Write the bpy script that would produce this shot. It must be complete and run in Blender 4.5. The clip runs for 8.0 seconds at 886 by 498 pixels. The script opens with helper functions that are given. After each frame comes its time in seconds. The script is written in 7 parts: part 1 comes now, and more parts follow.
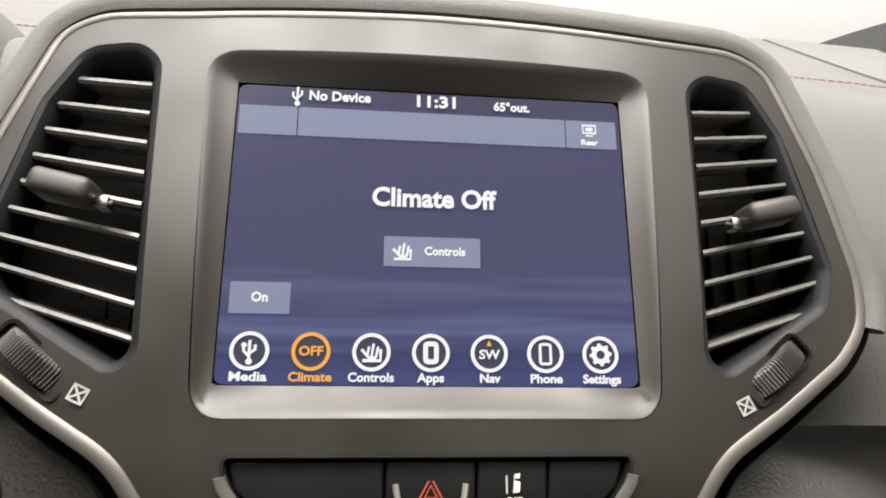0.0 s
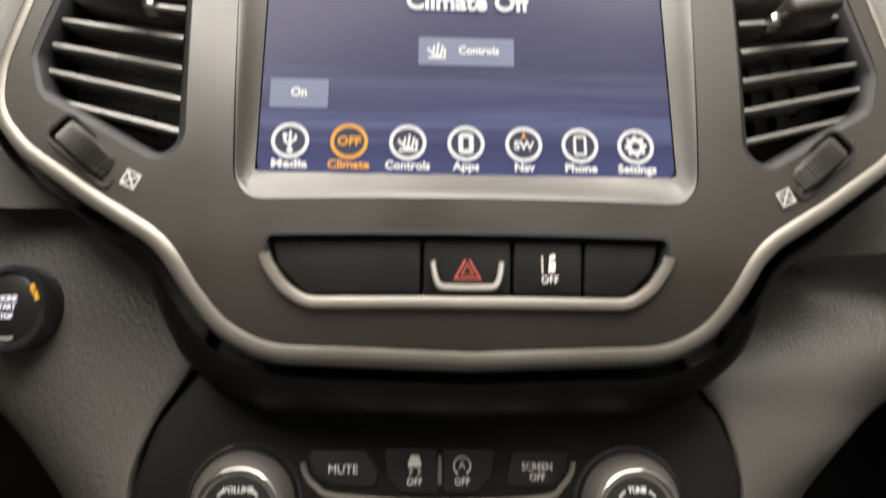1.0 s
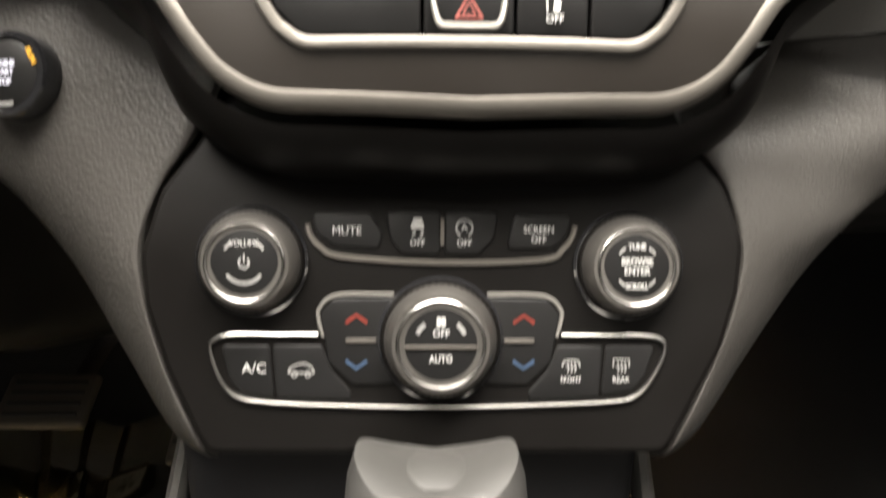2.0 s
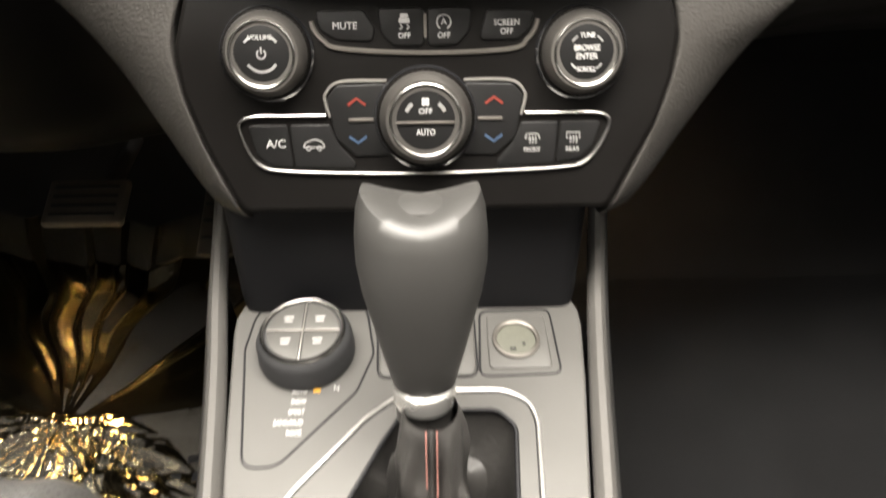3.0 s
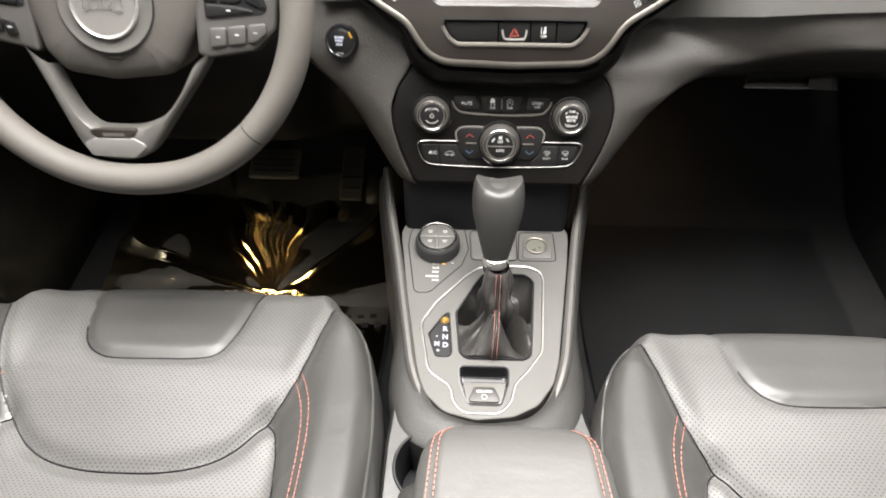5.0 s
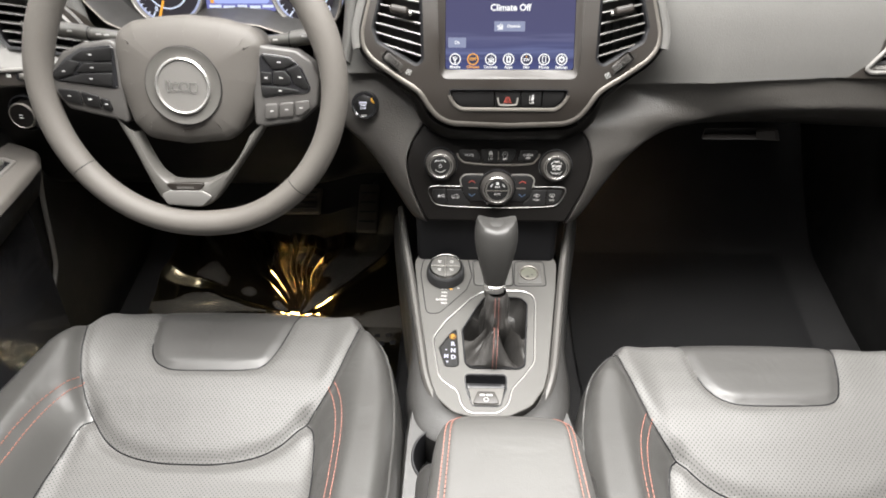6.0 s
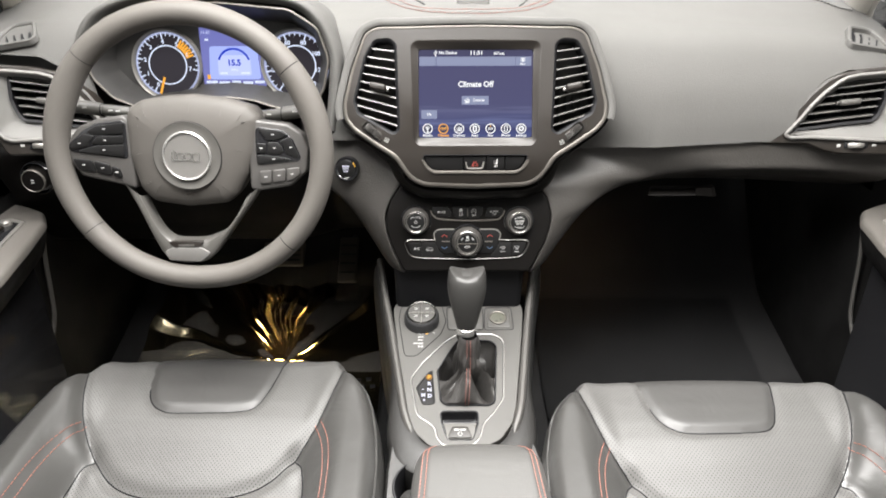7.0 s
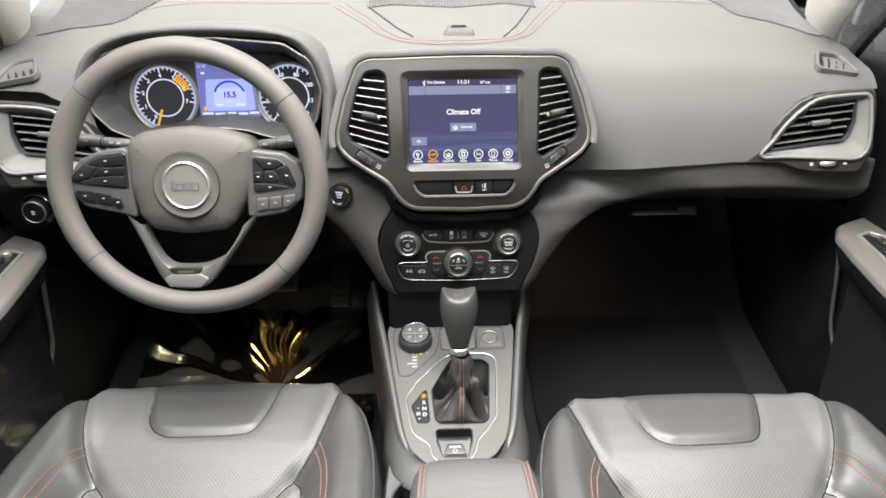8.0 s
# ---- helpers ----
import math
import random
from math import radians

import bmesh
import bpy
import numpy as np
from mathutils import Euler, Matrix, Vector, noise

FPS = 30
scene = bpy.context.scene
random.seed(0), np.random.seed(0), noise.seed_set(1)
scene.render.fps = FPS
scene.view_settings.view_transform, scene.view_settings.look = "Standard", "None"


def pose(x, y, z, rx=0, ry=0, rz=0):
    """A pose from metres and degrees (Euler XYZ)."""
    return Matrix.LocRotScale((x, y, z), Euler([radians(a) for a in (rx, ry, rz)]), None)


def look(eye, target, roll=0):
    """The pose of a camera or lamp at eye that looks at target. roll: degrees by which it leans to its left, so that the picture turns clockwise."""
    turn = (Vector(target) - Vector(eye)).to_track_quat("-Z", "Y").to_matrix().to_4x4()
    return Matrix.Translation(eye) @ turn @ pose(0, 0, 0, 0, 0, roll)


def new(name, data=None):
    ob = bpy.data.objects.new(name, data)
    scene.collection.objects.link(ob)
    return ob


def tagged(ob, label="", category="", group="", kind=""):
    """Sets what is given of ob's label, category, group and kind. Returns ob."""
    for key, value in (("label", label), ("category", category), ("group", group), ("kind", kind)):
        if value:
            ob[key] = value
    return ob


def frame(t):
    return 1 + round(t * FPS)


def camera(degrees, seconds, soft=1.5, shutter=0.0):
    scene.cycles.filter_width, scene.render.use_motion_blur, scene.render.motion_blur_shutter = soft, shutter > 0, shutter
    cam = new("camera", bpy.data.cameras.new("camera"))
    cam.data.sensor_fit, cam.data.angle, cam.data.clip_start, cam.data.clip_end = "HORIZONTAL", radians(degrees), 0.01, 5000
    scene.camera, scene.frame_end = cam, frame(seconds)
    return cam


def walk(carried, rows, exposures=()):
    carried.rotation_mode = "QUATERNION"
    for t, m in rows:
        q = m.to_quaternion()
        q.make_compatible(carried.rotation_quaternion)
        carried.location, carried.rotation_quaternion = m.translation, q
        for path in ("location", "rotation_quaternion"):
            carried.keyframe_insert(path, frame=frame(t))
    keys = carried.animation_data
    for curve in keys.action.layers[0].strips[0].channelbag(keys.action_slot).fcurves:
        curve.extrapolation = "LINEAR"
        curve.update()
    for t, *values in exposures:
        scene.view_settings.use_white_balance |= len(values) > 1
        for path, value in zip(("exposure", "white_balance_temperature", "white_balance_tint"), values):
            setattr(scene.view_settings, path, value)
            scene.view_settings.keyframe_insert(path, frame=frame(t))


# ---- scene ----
cam = camera(67.0, 8.0, soft=1.7, shutter=0.5)
PATH = [
    (0, (-0.016, 0.028, 0.794), (0.195, 2.013, 0.672), 2.0),
    (0.5, (-0.013, 0.025, 0.774), (0.118, 2.015, 0.635), 1.2),
    (1, (-0.012, 0.017, 0.716), (0.075, 2.008, 0.54), 0.9),
    (1.5, (-0.014, 0.01, 0.685), (0.061, 1.987, 0.396), 0.7),
    (2, (-0.007, 0.01, 0.655), (0.046, 1.954, 0.189), 0.7),
    (2.2, (-0.007, 0.006, 0.643), (0.041, 1.928, 0.092), 0.7),
    (3.3, (0.002, -0.117, 0.681), (0.043, 1.579, -0.377), -0.6),
    (3.5, (-0.01, -0.158, 0.705), (0.048, 1.511, -0.395), 0.9),
    (4, (-0.021, -0.263, 0.775), (-0.003, 1.363, -0.389), -0.4),
    (4.5, (-0.035, -0.383, 0.835), (-0.067, 1.256, -0.311), -0.4),
    (5, (-0.043, -0.481, 0.885), (-0.102, 1.201, -0.197), 0.2),
    (6.3, (-0.045, -0.643, 0.996), (-0.109, 1.092, 0.004), -0.7),
    (6.5, (-0.045, -0.663, 1.005), (-0.091, 1.09, 0.045), -0.6),
    (7, (-0.041, -0.701, 1.03), (-0.039, 1.087, 0.132), -0.1),
    (7.5, (-0.04, -0.72, 1.041), (-0.021, 1.084, 0.179), -0.7),
    (8, (-0.044, -0.732, 1.042), (-0.011, 1.085, 0.208), -0.8),
]
walk(cam, [(t, look(eye, target, roll)) for t, eye, target, roll in PATH],
     exposures=[(0.0, -0.14, 6650, 10), (0.5, -0.10, 6900, 10), (1.2, 0.06, 7000, 10), (2.0, 0.48, 6950, 10), (3.5, 0.42, 6950, 10), (4.5, 0.30, 6600, 10), (6.5, 0.13, 6450, 10), (8.0, 0.05, 6400, 10)])

# ---- light and air ----
world = bpy.data.worlds.new("white_hall")
world.use_nodes = True
scene.world = world
wn = world.node_tree.nodes
wn["Background"].inputs[0].default_value = (1.0, 0.98, 0.945, 1)
wl = world.node_tree.links
# a white hall: pale walls at eye height, rows of bright lamps under its ceiling
w_co, w_sep, w_mr = wn.new("ShaderNodeTexCoord"), wn.new("ShaderNodeSeparateXYZ"), wn.new("ShaderNodeMapRange")
w_mr.inputs["From Min"].default_value, w_mr.inputs["From Max"].default_value = 0.15, 0.75
w_mr.inputs["To Min"].default_value, w_mr.inputs["To Max"].default_value = 0.80, 2.8
wl.new(w_co.outputs["Generated"], w_sep.inputs[0]), wl.new(w_sep.outputs["Z"], w_mr.inputs["Value"])
wl.new(w_mr.outputs[0], wn["Background"].inputs[1])


def area_lamp(name, where, target, sx, sy, watts, colour, wide=180):
    data = bpy.data.lights.new(name, "AREA")
    data.shape, data.size, data.size_y, data.energy, data.color, data.spread = "RECTANGLE", sx, sy, watts, colour, radians(wide)
    ob = new(name, data)
    ob.matrix_world = look(where, target)
    return ob


# unseen hall lights above the roof's open hole, and the two dim footwell lamps
area_lamp("hall_lamp", (0.42, -0.06, 2.0), (0.05, 0.0, 0.5), 0.9, 0.5, 78, (1.0, 0.975, 0.94))
area_lamp("hall_lamp", (-0.45, -0.10, 2.0), (-0.1, 0.0, 0.5), 1.3, 1.2, 150, (1.0, 0.975, 0.94))
area_lamp("footwell_lamp", (-0.43, 0.70, 0.290), (-0.39, 0.47, 0.14), 0.06, 0.04, 0.050, (1.0, 0.64, 0.25), 42)
area_lamp("footwell_lamp", (0.26, 0.60, 0.47), (0.16, 0.75, 0.25), 0.05, 0.02, 0.20, (1.0, 0.66, 0.34), 150)


# ---- materials ----
def surface(name, colour, rough=0.5, metal=0.0, vary=0.12, grain=900.0, bump=0.15, spec=0.5, coat=0.0, stain=14.0,
            scale_mm=0.3, glow=0.0, alpha=1.0, wear=0.12):
    """A procedural surface: base colour with two scales of variation, uneven gloss and a fine relief."""
    m = bpy.data.materials.new(name)
    m.use_nodes = True
    n, l = m.node_tree.nodes, m.node_tree.links
    b = n["Principled BSDF"]
    b.inputs["Metallic"].default_value = metal
    b.inputs["Specular IOR Level"].default_value = spec
    b.inputs["Coat Weight"].default_value = coat
    b.inputs["Alpha"].default_value = alpha
    co = n.new("ShaderNodeTexCoord")
    big = n.new("ShaderNodeTexNoise")
    big.inputs["Scale"].default_value, big.inputs["Detail"].default_value = stain, 5
    fine = n.new("ShaderNodeTexNoise")
    fine.inputs["Scale"].default_value, fine.inputs["Detail"].default_value = grain, 2
    for t in (big, fine):
        l.new(co.outputs["Object"], t.inputs["Vector"])
    mix = n.new("ShaderNodeMath")
    mix.operation = "ADD"
    l.new(big.outputs["Fac"], mix.inputs[0]), l.new(fine.outputs["Fac"], mix.inputs[1])
    ramp = n.new("ShaderNodeMapRange")
    ramp.inputs["From Min"].default_value, ramp.inputs["From Max"].default_value = 0.6, 1.4
    ramp.inputs["To Min"].default_value, ramp.inputs["To Max"].default_value = 1 - vary, 1 + vary
    l.new(mix.outputs[0], ramp.inputs["Value"])
    col = n.new("ShaderNodeVectorMath")
    col.operation = "SCALE"
    col.inputs[0].default_value = colour
    l.new(ramp.outputs[0], col.inputs["Scale"])
    l.new(col.outputs[0], b.inputs["Base Color"])
    rr = n.new("ShaderNodeMapRange")
    rr.inputs["From Min"].default_value, rr.inputs["From Max"].default_value = 0.3, 0.7
    rr.inputs["To Min"].default_value, rr.inputs["To Max"].default_value = max(rough - wear, 0.02), min(rough + wear, 1.0)
    l.new(big.outputs["Fac"], rr.inputs["Value"])
    l.new(rr.outputs[0], b.inputs["Roughness"])
    if bump:
        bp = n.new("ShaderNodeBump")
        bp.inputs["Strength"].default_value, bp.inputs["Distance"].default_value = bump, scale_mm / 1000
        l.new(fine.outputs["Fac"], bp.inputs["Height"])
        l.new(bp.outputs[0], b.inputs["Normal"])
    if glow:
        l.new(col.outputs[0], b.inputs["Emission Color"])
        b.inputs["Emission Strength"].default_value = glow
    return m


def pebble(m, scale, depth_mm, strength=0.6, crease=0.0, size=28.0):
    """Replace the fine relief of a surface by the rounded cells of grained leather or moulded plastic, with slack creases."""
    n, l = m.node_tree.nodes, m.node_tree.links
    b = n["Principled BSDF"]
    co = n.new("ShaderNodeTexCoord")
    v = n.new("ShaderNodeTexVoronoi")
    v.feature = "SMOOTH_F1"
    v.inputs["Scale"].default_value = scale
    w = n.new("ShaderNodeTexNoise")
    w.inputs["Scale"].default_value, w.inputs["Detail"].default_value = scale * 0.16, 4
    add = n.new("ShaderNodeMath")
    add.operation = "ADD"
    bp = n.new("ShaderNodeBump")
    bp.inputs["Strength"].default_value, bp.inputs["Distance"].default_value = strength, depth_mm / 1000
    l.new(co.outputs["Object"], v.inputs["Vector"]), l.new(co.outputs["Object"], w.inputs["Vector"])
    l.new(v.outputs["Distance"], add.inputs[0]), l.new(w.outputs["Fac"], add.inputs[1])
    l.new(add.outputs[0], bp.inputs["Height"]), l.new(bp.outputs[0], b.inputs["Normal"])
    if crease:
        s = n.new("ShaderNodeTexNoise")
        s.inputs["Scale"].default_value, s.inputs["Detail"].default_value, s.inputs["Distortion"].default_value = size, 3, 0.8
        sb = n.new("ShaderNodeBump")
        sb.inputs["Strength"].default_value, sb.inputs["Distance"].default_value = 0.6, crease / 1000
        l.new(co.outputs["Object"], s.inputs["Vector"]), l.new(s.outputs["Fac"], sb.inputs["Height"])
        l.new(sb.outputs[0], bp.inputs["Normal"])
    return m


def perforated(m, pitch, hole):
    """Punched holes in leather: dark dots on a staggered grid, sunk a little."""
    n, l = m.node_tree.nodes, m.node_tree.links
    b = n["Principled BSDF"]
    co = n.new("ShaderNodeTexCoord")
    rot = n.new("ShaderNodeMapping")
    rot.inputs["Rotation"].default_value = (0, 0, radians(45))
    rot.inputs["Scale"].default_value = (1 / pitch, 1 / pitch, 0)
    fr = n.new("ShaderNodeVectorMath")
    fr.operation = "FRACTION"
    ce = n.new("ShaderNodeVectorMath")
    ce.operation = "SUBTRACT"
    ce.inputs[1].default_value = (0.5, 0.5, 0)
    ln = n.new("ShaderNodeVectorMath")
    ln.operation = "LENGTH"
    mr = n.new("ShaderNodeMapRange")
    mr.inputs["From Min"].default_value, mr.inputs["From Max"].default_value = hole * 0.75, hole
    mr.inputs["To Min"].default_value, mr.inputs["To Max"].default_value = 0.30, 1.0
    l.new(co.outputs["Object"], rot.inputs["Vector"]), l.new(rot.outputs[0], fr.inputs[0])
    l.new(fr.outputs[0], ce.inputs[0]), l.new(ce.outputs[0], ln.inputs[0]), l.new(ln.outputs["Value"], mr.inputs["Value"])
    old = b.inputs["Base Color"].links[0].from_socket
    sc = n.new("ShaderNodeVectorMath")
    sc.operation = "SCALE"
    l.new(old, sc.inputs[0]), l.new(mr.outputs[0], sc.inputs["Scale"]), l.new(sc.outputs[0], b.inputs["Base Color"])
    bp = n.new("ShaderNodeBump")
    bp.inputs["Strength"].default_value, bp.inputs["Distance"].default_value = 0.5, 0.0006
    l.new(mr.outputs[0], bp.inputs["Height"])
    if b.inputs["Normal"].links:
        l.new(b.inputs["Normal"].links[0].from_socket, bp.inputs["Normal"])
    l.new(bp.outputs[0], b.inputs["Normal"])
    return m


M = {}
M["bezel"] = surface("satin_dark_plastic", (0.0145, 0.0118, 0.0096), 0.46, vary=0.08, grain=2500, bump=0.10, spec=0.44)
M["panel"] = surface("matte_black_plastic", (0.0042, 0.0037, 0.0034), 0.45, vary=0.1, grain=2200, bump=0.15, spec=0.12)
M["button"] = surface("black_button_plastic", (0.0072, 0.0070, 0.0070), 0.45, vary=0.1, grain=1800, bump=0.1, spec=0.2)
M["dark"] = surface("black_duct_plastic", (0.005, 0.005, 0.006), 0.6, vary=0.2, spec=0.25)
M["gloss"] = surface("gloss_black_plastic", (0.012, 0.012, 0.013), 0.12, vary=0.1, bump=0.02, coat=0.4, wear=0.06)
M["dash"] = pebble(surface("soft_dash_skin", (0.086, 0.084, 0.080), 0.60, spec=0.18, vary=0.06, wear=0.05), 620, 0.35, 0.45)
M["hard"] = pebble(surface("grained_hard_plastic", (0.022, 0.0212, 0.0202), 0.46, spec=0.45, vary=0.1), 900, 0.30, 0.6)
M["cheek"] = pebble(surface("grained_cheek_plastic", (0.043, 0.040, 0.0366), 0.46, spec=0.5, vary=0.08), 560, 0.45, 0.9)
M["leather"] = pebble(surface("black_leather", (0.038, 0.037, 0.036), 0.30, vary=0.1, stain=9, wear=0.08), 760, 0.25, 0.4)
M["perf"] = perforated(pebble(surface("perforated_leather", (0.083, 0.081, 0.078), 0.46, vary=0.06, stain=9, wear=0.03, spec=0.32), 760, 0.2, 0.3, 1.6, 22.0), 0.0040, 0.22)
M["pad"] = pebble(surface("smooth_pad_leather", (0.046, 0.0447, 0.043), 0.40, vary=0.06, stain=9, wear=0.03, spec=0.38), 760, 0.2, 0.3, 1.6, 20.0)
M["wheel"] = pebble(surface("wheel_leather", (0.077, 0.0708, 0.0640), 0.60, spec=0.3, vary=0.08, stain=11, wear=0.05), 900, 0.2, 0.35, 0.6, 30.0)
M["silver"] = surface("satin_silver_trim", (0.112, 0.103, 0.092), 0.44, metal=0.6, vary=0.05, bump=0.05)
M["smoke"] = surface("smoked_satin_metal", (0.24, 0.23, 0.213), 0.40, metal=0.6, vary=0.05, bump=0.05)
M["chrome"] = surface("chrome", (0.30, 0.292, 0.28), 0.26, metal=1.0, vary=0.02, bump=0.0, wear=0.03)
M["grey"] = surface("grey_console_paint", (0.066, 0.064, 0.060), 0.46, metal=0.15, spec=0.3, vary=0.04, bump=0.06)
M["white"] = surface("white_print", (0.37, 0.37, 0.36), 0.5, vary=0.03, bump=0)
M["bolster"] = pebble(surface("glossy_black_leather", (0.044, 0.043, 0.041), 0.31, spec=0.6, vary=0.08, stain=6, wear=0.025), 760, 0.25, 0.35, 2.2, 17.0)
M["rest"] = pebble(surface("smooth_armrest_leather", (0.053, 0.0515, 0.049), 0.40, vary=0.06, stain=7, wear=0.03, spec=0.6), 760, 0.2, 0.3, 1.5, 18.0)
M["vent_frame"] = surface("pale_satin_silver", (0.155, 0.15, 0.142), 0.42, metal=0.3, vary=0.04, bump=0.04)
M["scoop"] = surface("grey_scoop_paint", (0.10, 0.097, 0.091), 0.45, vary=0.05, bump=0.05)
M["knurl"] = surface("dark_knurled_rubber", (0.060, 0.057, 0.054), 0.28, vary=0.08)
M["grip_ring"] = surface("satin_knurled_metal", (0.14, 0.132, 0.123), 0.40, metal=0.8, vary=0.05)
M["red"] = surface("red_print", (0.30, 0.050, 0.035), 0.5, vary=0.05, bump=0)
M["blue"] = surface("blue_print", (0.065, 0.115, 0.20), 0.5, vary=0.05, bump=0)
M["thread"] = surface("red_thread", (0.21, 0.086, 0.064), 0.75, vary=0.2, grain=3000, bump=0.5)
M["dim_thread"] = surface("dull_red_thread", (0.20, 0.085, 0.07), 0.75, vary=0.2, grain=3000, bump=0.5)
M["rib"] = surface("grey_rib_plastic", (0.085, 0.083, 0.079), 0.55, vary=0.08)
M["carpet"] = surface("black_carpet", (0.018, 0.0178, 0.0180), 0.95, vary=0.35, grain=1400, bump=0.9, scale_mm=2.0, spec=0.1)
M["rubber"] = surface("black_rubber", (0.02, 0.02, 0.021), 0.7, vary=0.15, grain=1200, bump=0.3)
M["liner"] = surface("pale_headliner", (0.46, 0.44, 0.40), 0.9, vary=0.05, grain=1500, bump=0.4)
M["orange"] = surface("orange_release_button", (0.62, 0.10, 0.04), 0.4, vary=0.05)
M["brass"] = surface("pale_socket_disc", (0.07, 0.07, 0.055), 0.5, vary=0.2)


def lit(name, colour, strength):
    """What gives off light itself: the picture elements of a display, a lit sign."""
    m = bpy.data.materials.new(name)
    m.use_nodes = True
    b = m.node_tree.nodes["Principled BSDF"]
    b.inputs["Base Color"].default_value = (0.01, 0.01, 0.012, 1)
    b.inputs["Roughness"].default_value = 0.3
    b.inputs["Specular IOR Level"].default_value = 0.05
    b.inputs["Emission Color"].default_value = (*colour, 1)
    b.inputs["Emission Strength"].default_value = strength
    return m


M["screen_bar"] = lit("screen_bar", (0.24, 0.27, 0.40), 1.0)
M["ink"] = lit("lit_white", (1.0, 1.0, 1.0), 1.0)
M["ink_orange"] = lit("lit_orange", (1.0, 0.45, 0.05), 1.0)
M["disc"] = lit("screen_disc", (0.03, 0.033, 0.07), 1.0)
M["dial_ink"] = lit("dial_white", (0.75, 0.82, 1.0), 1.0)
M["dial_blue"] = lit("dial_blue", (0.17, 0.18, 0.48), 1.0)
M["dial_light"] = lit("dial_pale_blue", (0.40, 0.48, 0.95), 1.0)
M["dial_face"] = lit("dial_face", (0.022, 0.018, 0.022), 1.0)
M["amber"] = lit("amber_lamp", (1.0, 0.50, 0.05), 1.2)


# ---- building helpers ----
def part(name, bm, material, parent, label="", smooth=True, kind="", local=None):
    me = bpy.data.meshes.new(name)
    bmesh.ops.recalc_face_normals(bm, faces=bm.faces)
    bm.to_mesh(me)
    bm.free()
    me.materials.append(M[material])
    if smooth:
        for p in me.polygons:
            p.use_smooth = True
        me.set_sharp_from_angle(angle=radians(38))
    ob = new(name, me)
    if parent:
        ob.parent = parent
        ob.matrix_parent_inverse = Matrix.Identity(4)
    if local:
        ob.matrix_basis = local
    if label or kind:
        tagged(ob, label, kind=kind)
    return ob


def thing(name, label, category, m=None, group="", kind=""):
    ob = new(name)
    ob.empty_display_size = 0.05
    if m:
        ob.matrix_basis = m
    return tagged(ob, label, category, group, kind)


def single(name, bm, material, label, category, m=None, group="", kind="", smooth=True):
    ob = part(name, bm, material, None, smooth=smooth)
    if m:
        ob.matrix_basis = m
    return tagged(ob, label, category, group, kind)


def plane_frame(o, lean):
    """A frame on a panel that leans back: x right, y up along it, z out of it towards the cabin's rear."""
    a = radians(lean)
    m = Matrix(((1, 0, 0, o[0]), (0, math.sin(a), -math.cos(a), o[1]), (0, math.cos(a), math.sin(a), o[2]), (0, 0, 0, 1)))
    return m


def deck_frame(o, rise):
    """A frame on a deck that rises forwards: x right, y ahead along it, z up out of it."""
    return pose(*o, rise, 0, 0)


def mm(points):
    return [(x / 1000, y / 1000) for x, y in points]


def mirror(half):
    """Close a half outline (right side, top to bottom) by its mirror image."""
    return half + [(-x, y) for x, y in reversed(half) if abs(x) > 1e-9]


def rounded(points, r, n=5):
    """Fillet each corner of a closed outline."""
    out, k = [], len(points)
    for i in range(k):
        a, b, c = (Vector(points[j % k]) for j in (i - 1, i, i + 1))
        u, v = a - b, c - b
        lim = 0.48 * min(u.length, v.length)
        ang = u.angle(v) if u.length > 1e-9 and v.length > 1e-9 else math.pi
        if ang > 3.05:
            out.append((b.x, b.y))
            continue
        d = min(r / math.tan(ang / 2), lim)
        p, q = b + u.normalized() * d, b + v.normalized() * d
        for s in range(n + 1):
            t = s / n
            w = (1 - t) ** 2 * p + 2 * t * (1 - t) * b + t * t * q
            out.append((w.x, w.y))
    return out


def dense(points, step, closed=True):
    out = []
    k = len(points)
    for i in range(k if closed else k - 1):
        a, b = Vector(points[i]), Vector(points[(i + 1) % k])
        m = max(1, int((b - a).length / step))
        out += [tuple(a.lerp(b, j / m)) for j in range(m)]
    return out if closed else out + [tuple(points[-1])]


def area2(points):
    return sum(a[0] * b[1] - b[0] * a[1] for a, b in zip(points, points[1:] + points[:1]))


def offset(points, d):
    """Move a closed outline inwards (d > 0) or outwards."""
    s = 1 if area2(points) > 0 else -1
    out, k = [], len(points)
    for i in range(k):
        a, b, c = (Vector(points[j % k]) for j in (i - 1, i, i + 1))
        e, f = (b - a), (c - b)
        e = e.normalized() if e.length > 1e-9 else Vector((0, 0))
        f = f.normalized() if f.length > 1e-9 else e
        t = (e + f)
        t = t.normalized() if t.length > 1e-9 else e
        out.append((b.x - t.y * d * s, b.y + t.x * d * s))
    return out


def flat(u, v):
    return 0.0


def loops(bm, outline, profile, face=flat, cap_last=False, cap_first=False):
    """Skin between copies of an outline: profile rows are (inward offset, height over the face)."""
    rings = []
    for d, h in profile:
        o = offset(outline, d) if abs(d) > 1e-9 else outline
        rings.append([bm.verts.new((x, y, face(x, y) + h)) for x, y in o])
    for r, s in zip(rings, rings[1:]):
        for i in range(len(r)):
            j = (i + 1) % len(r)
            bm.faces.new((r[i], r[j], s[j], s[i]))
    if cap_last:
        bm.faces.new(rings[-1])
    if cap_first:
        bm.faces.new(rings[0])
    return bm


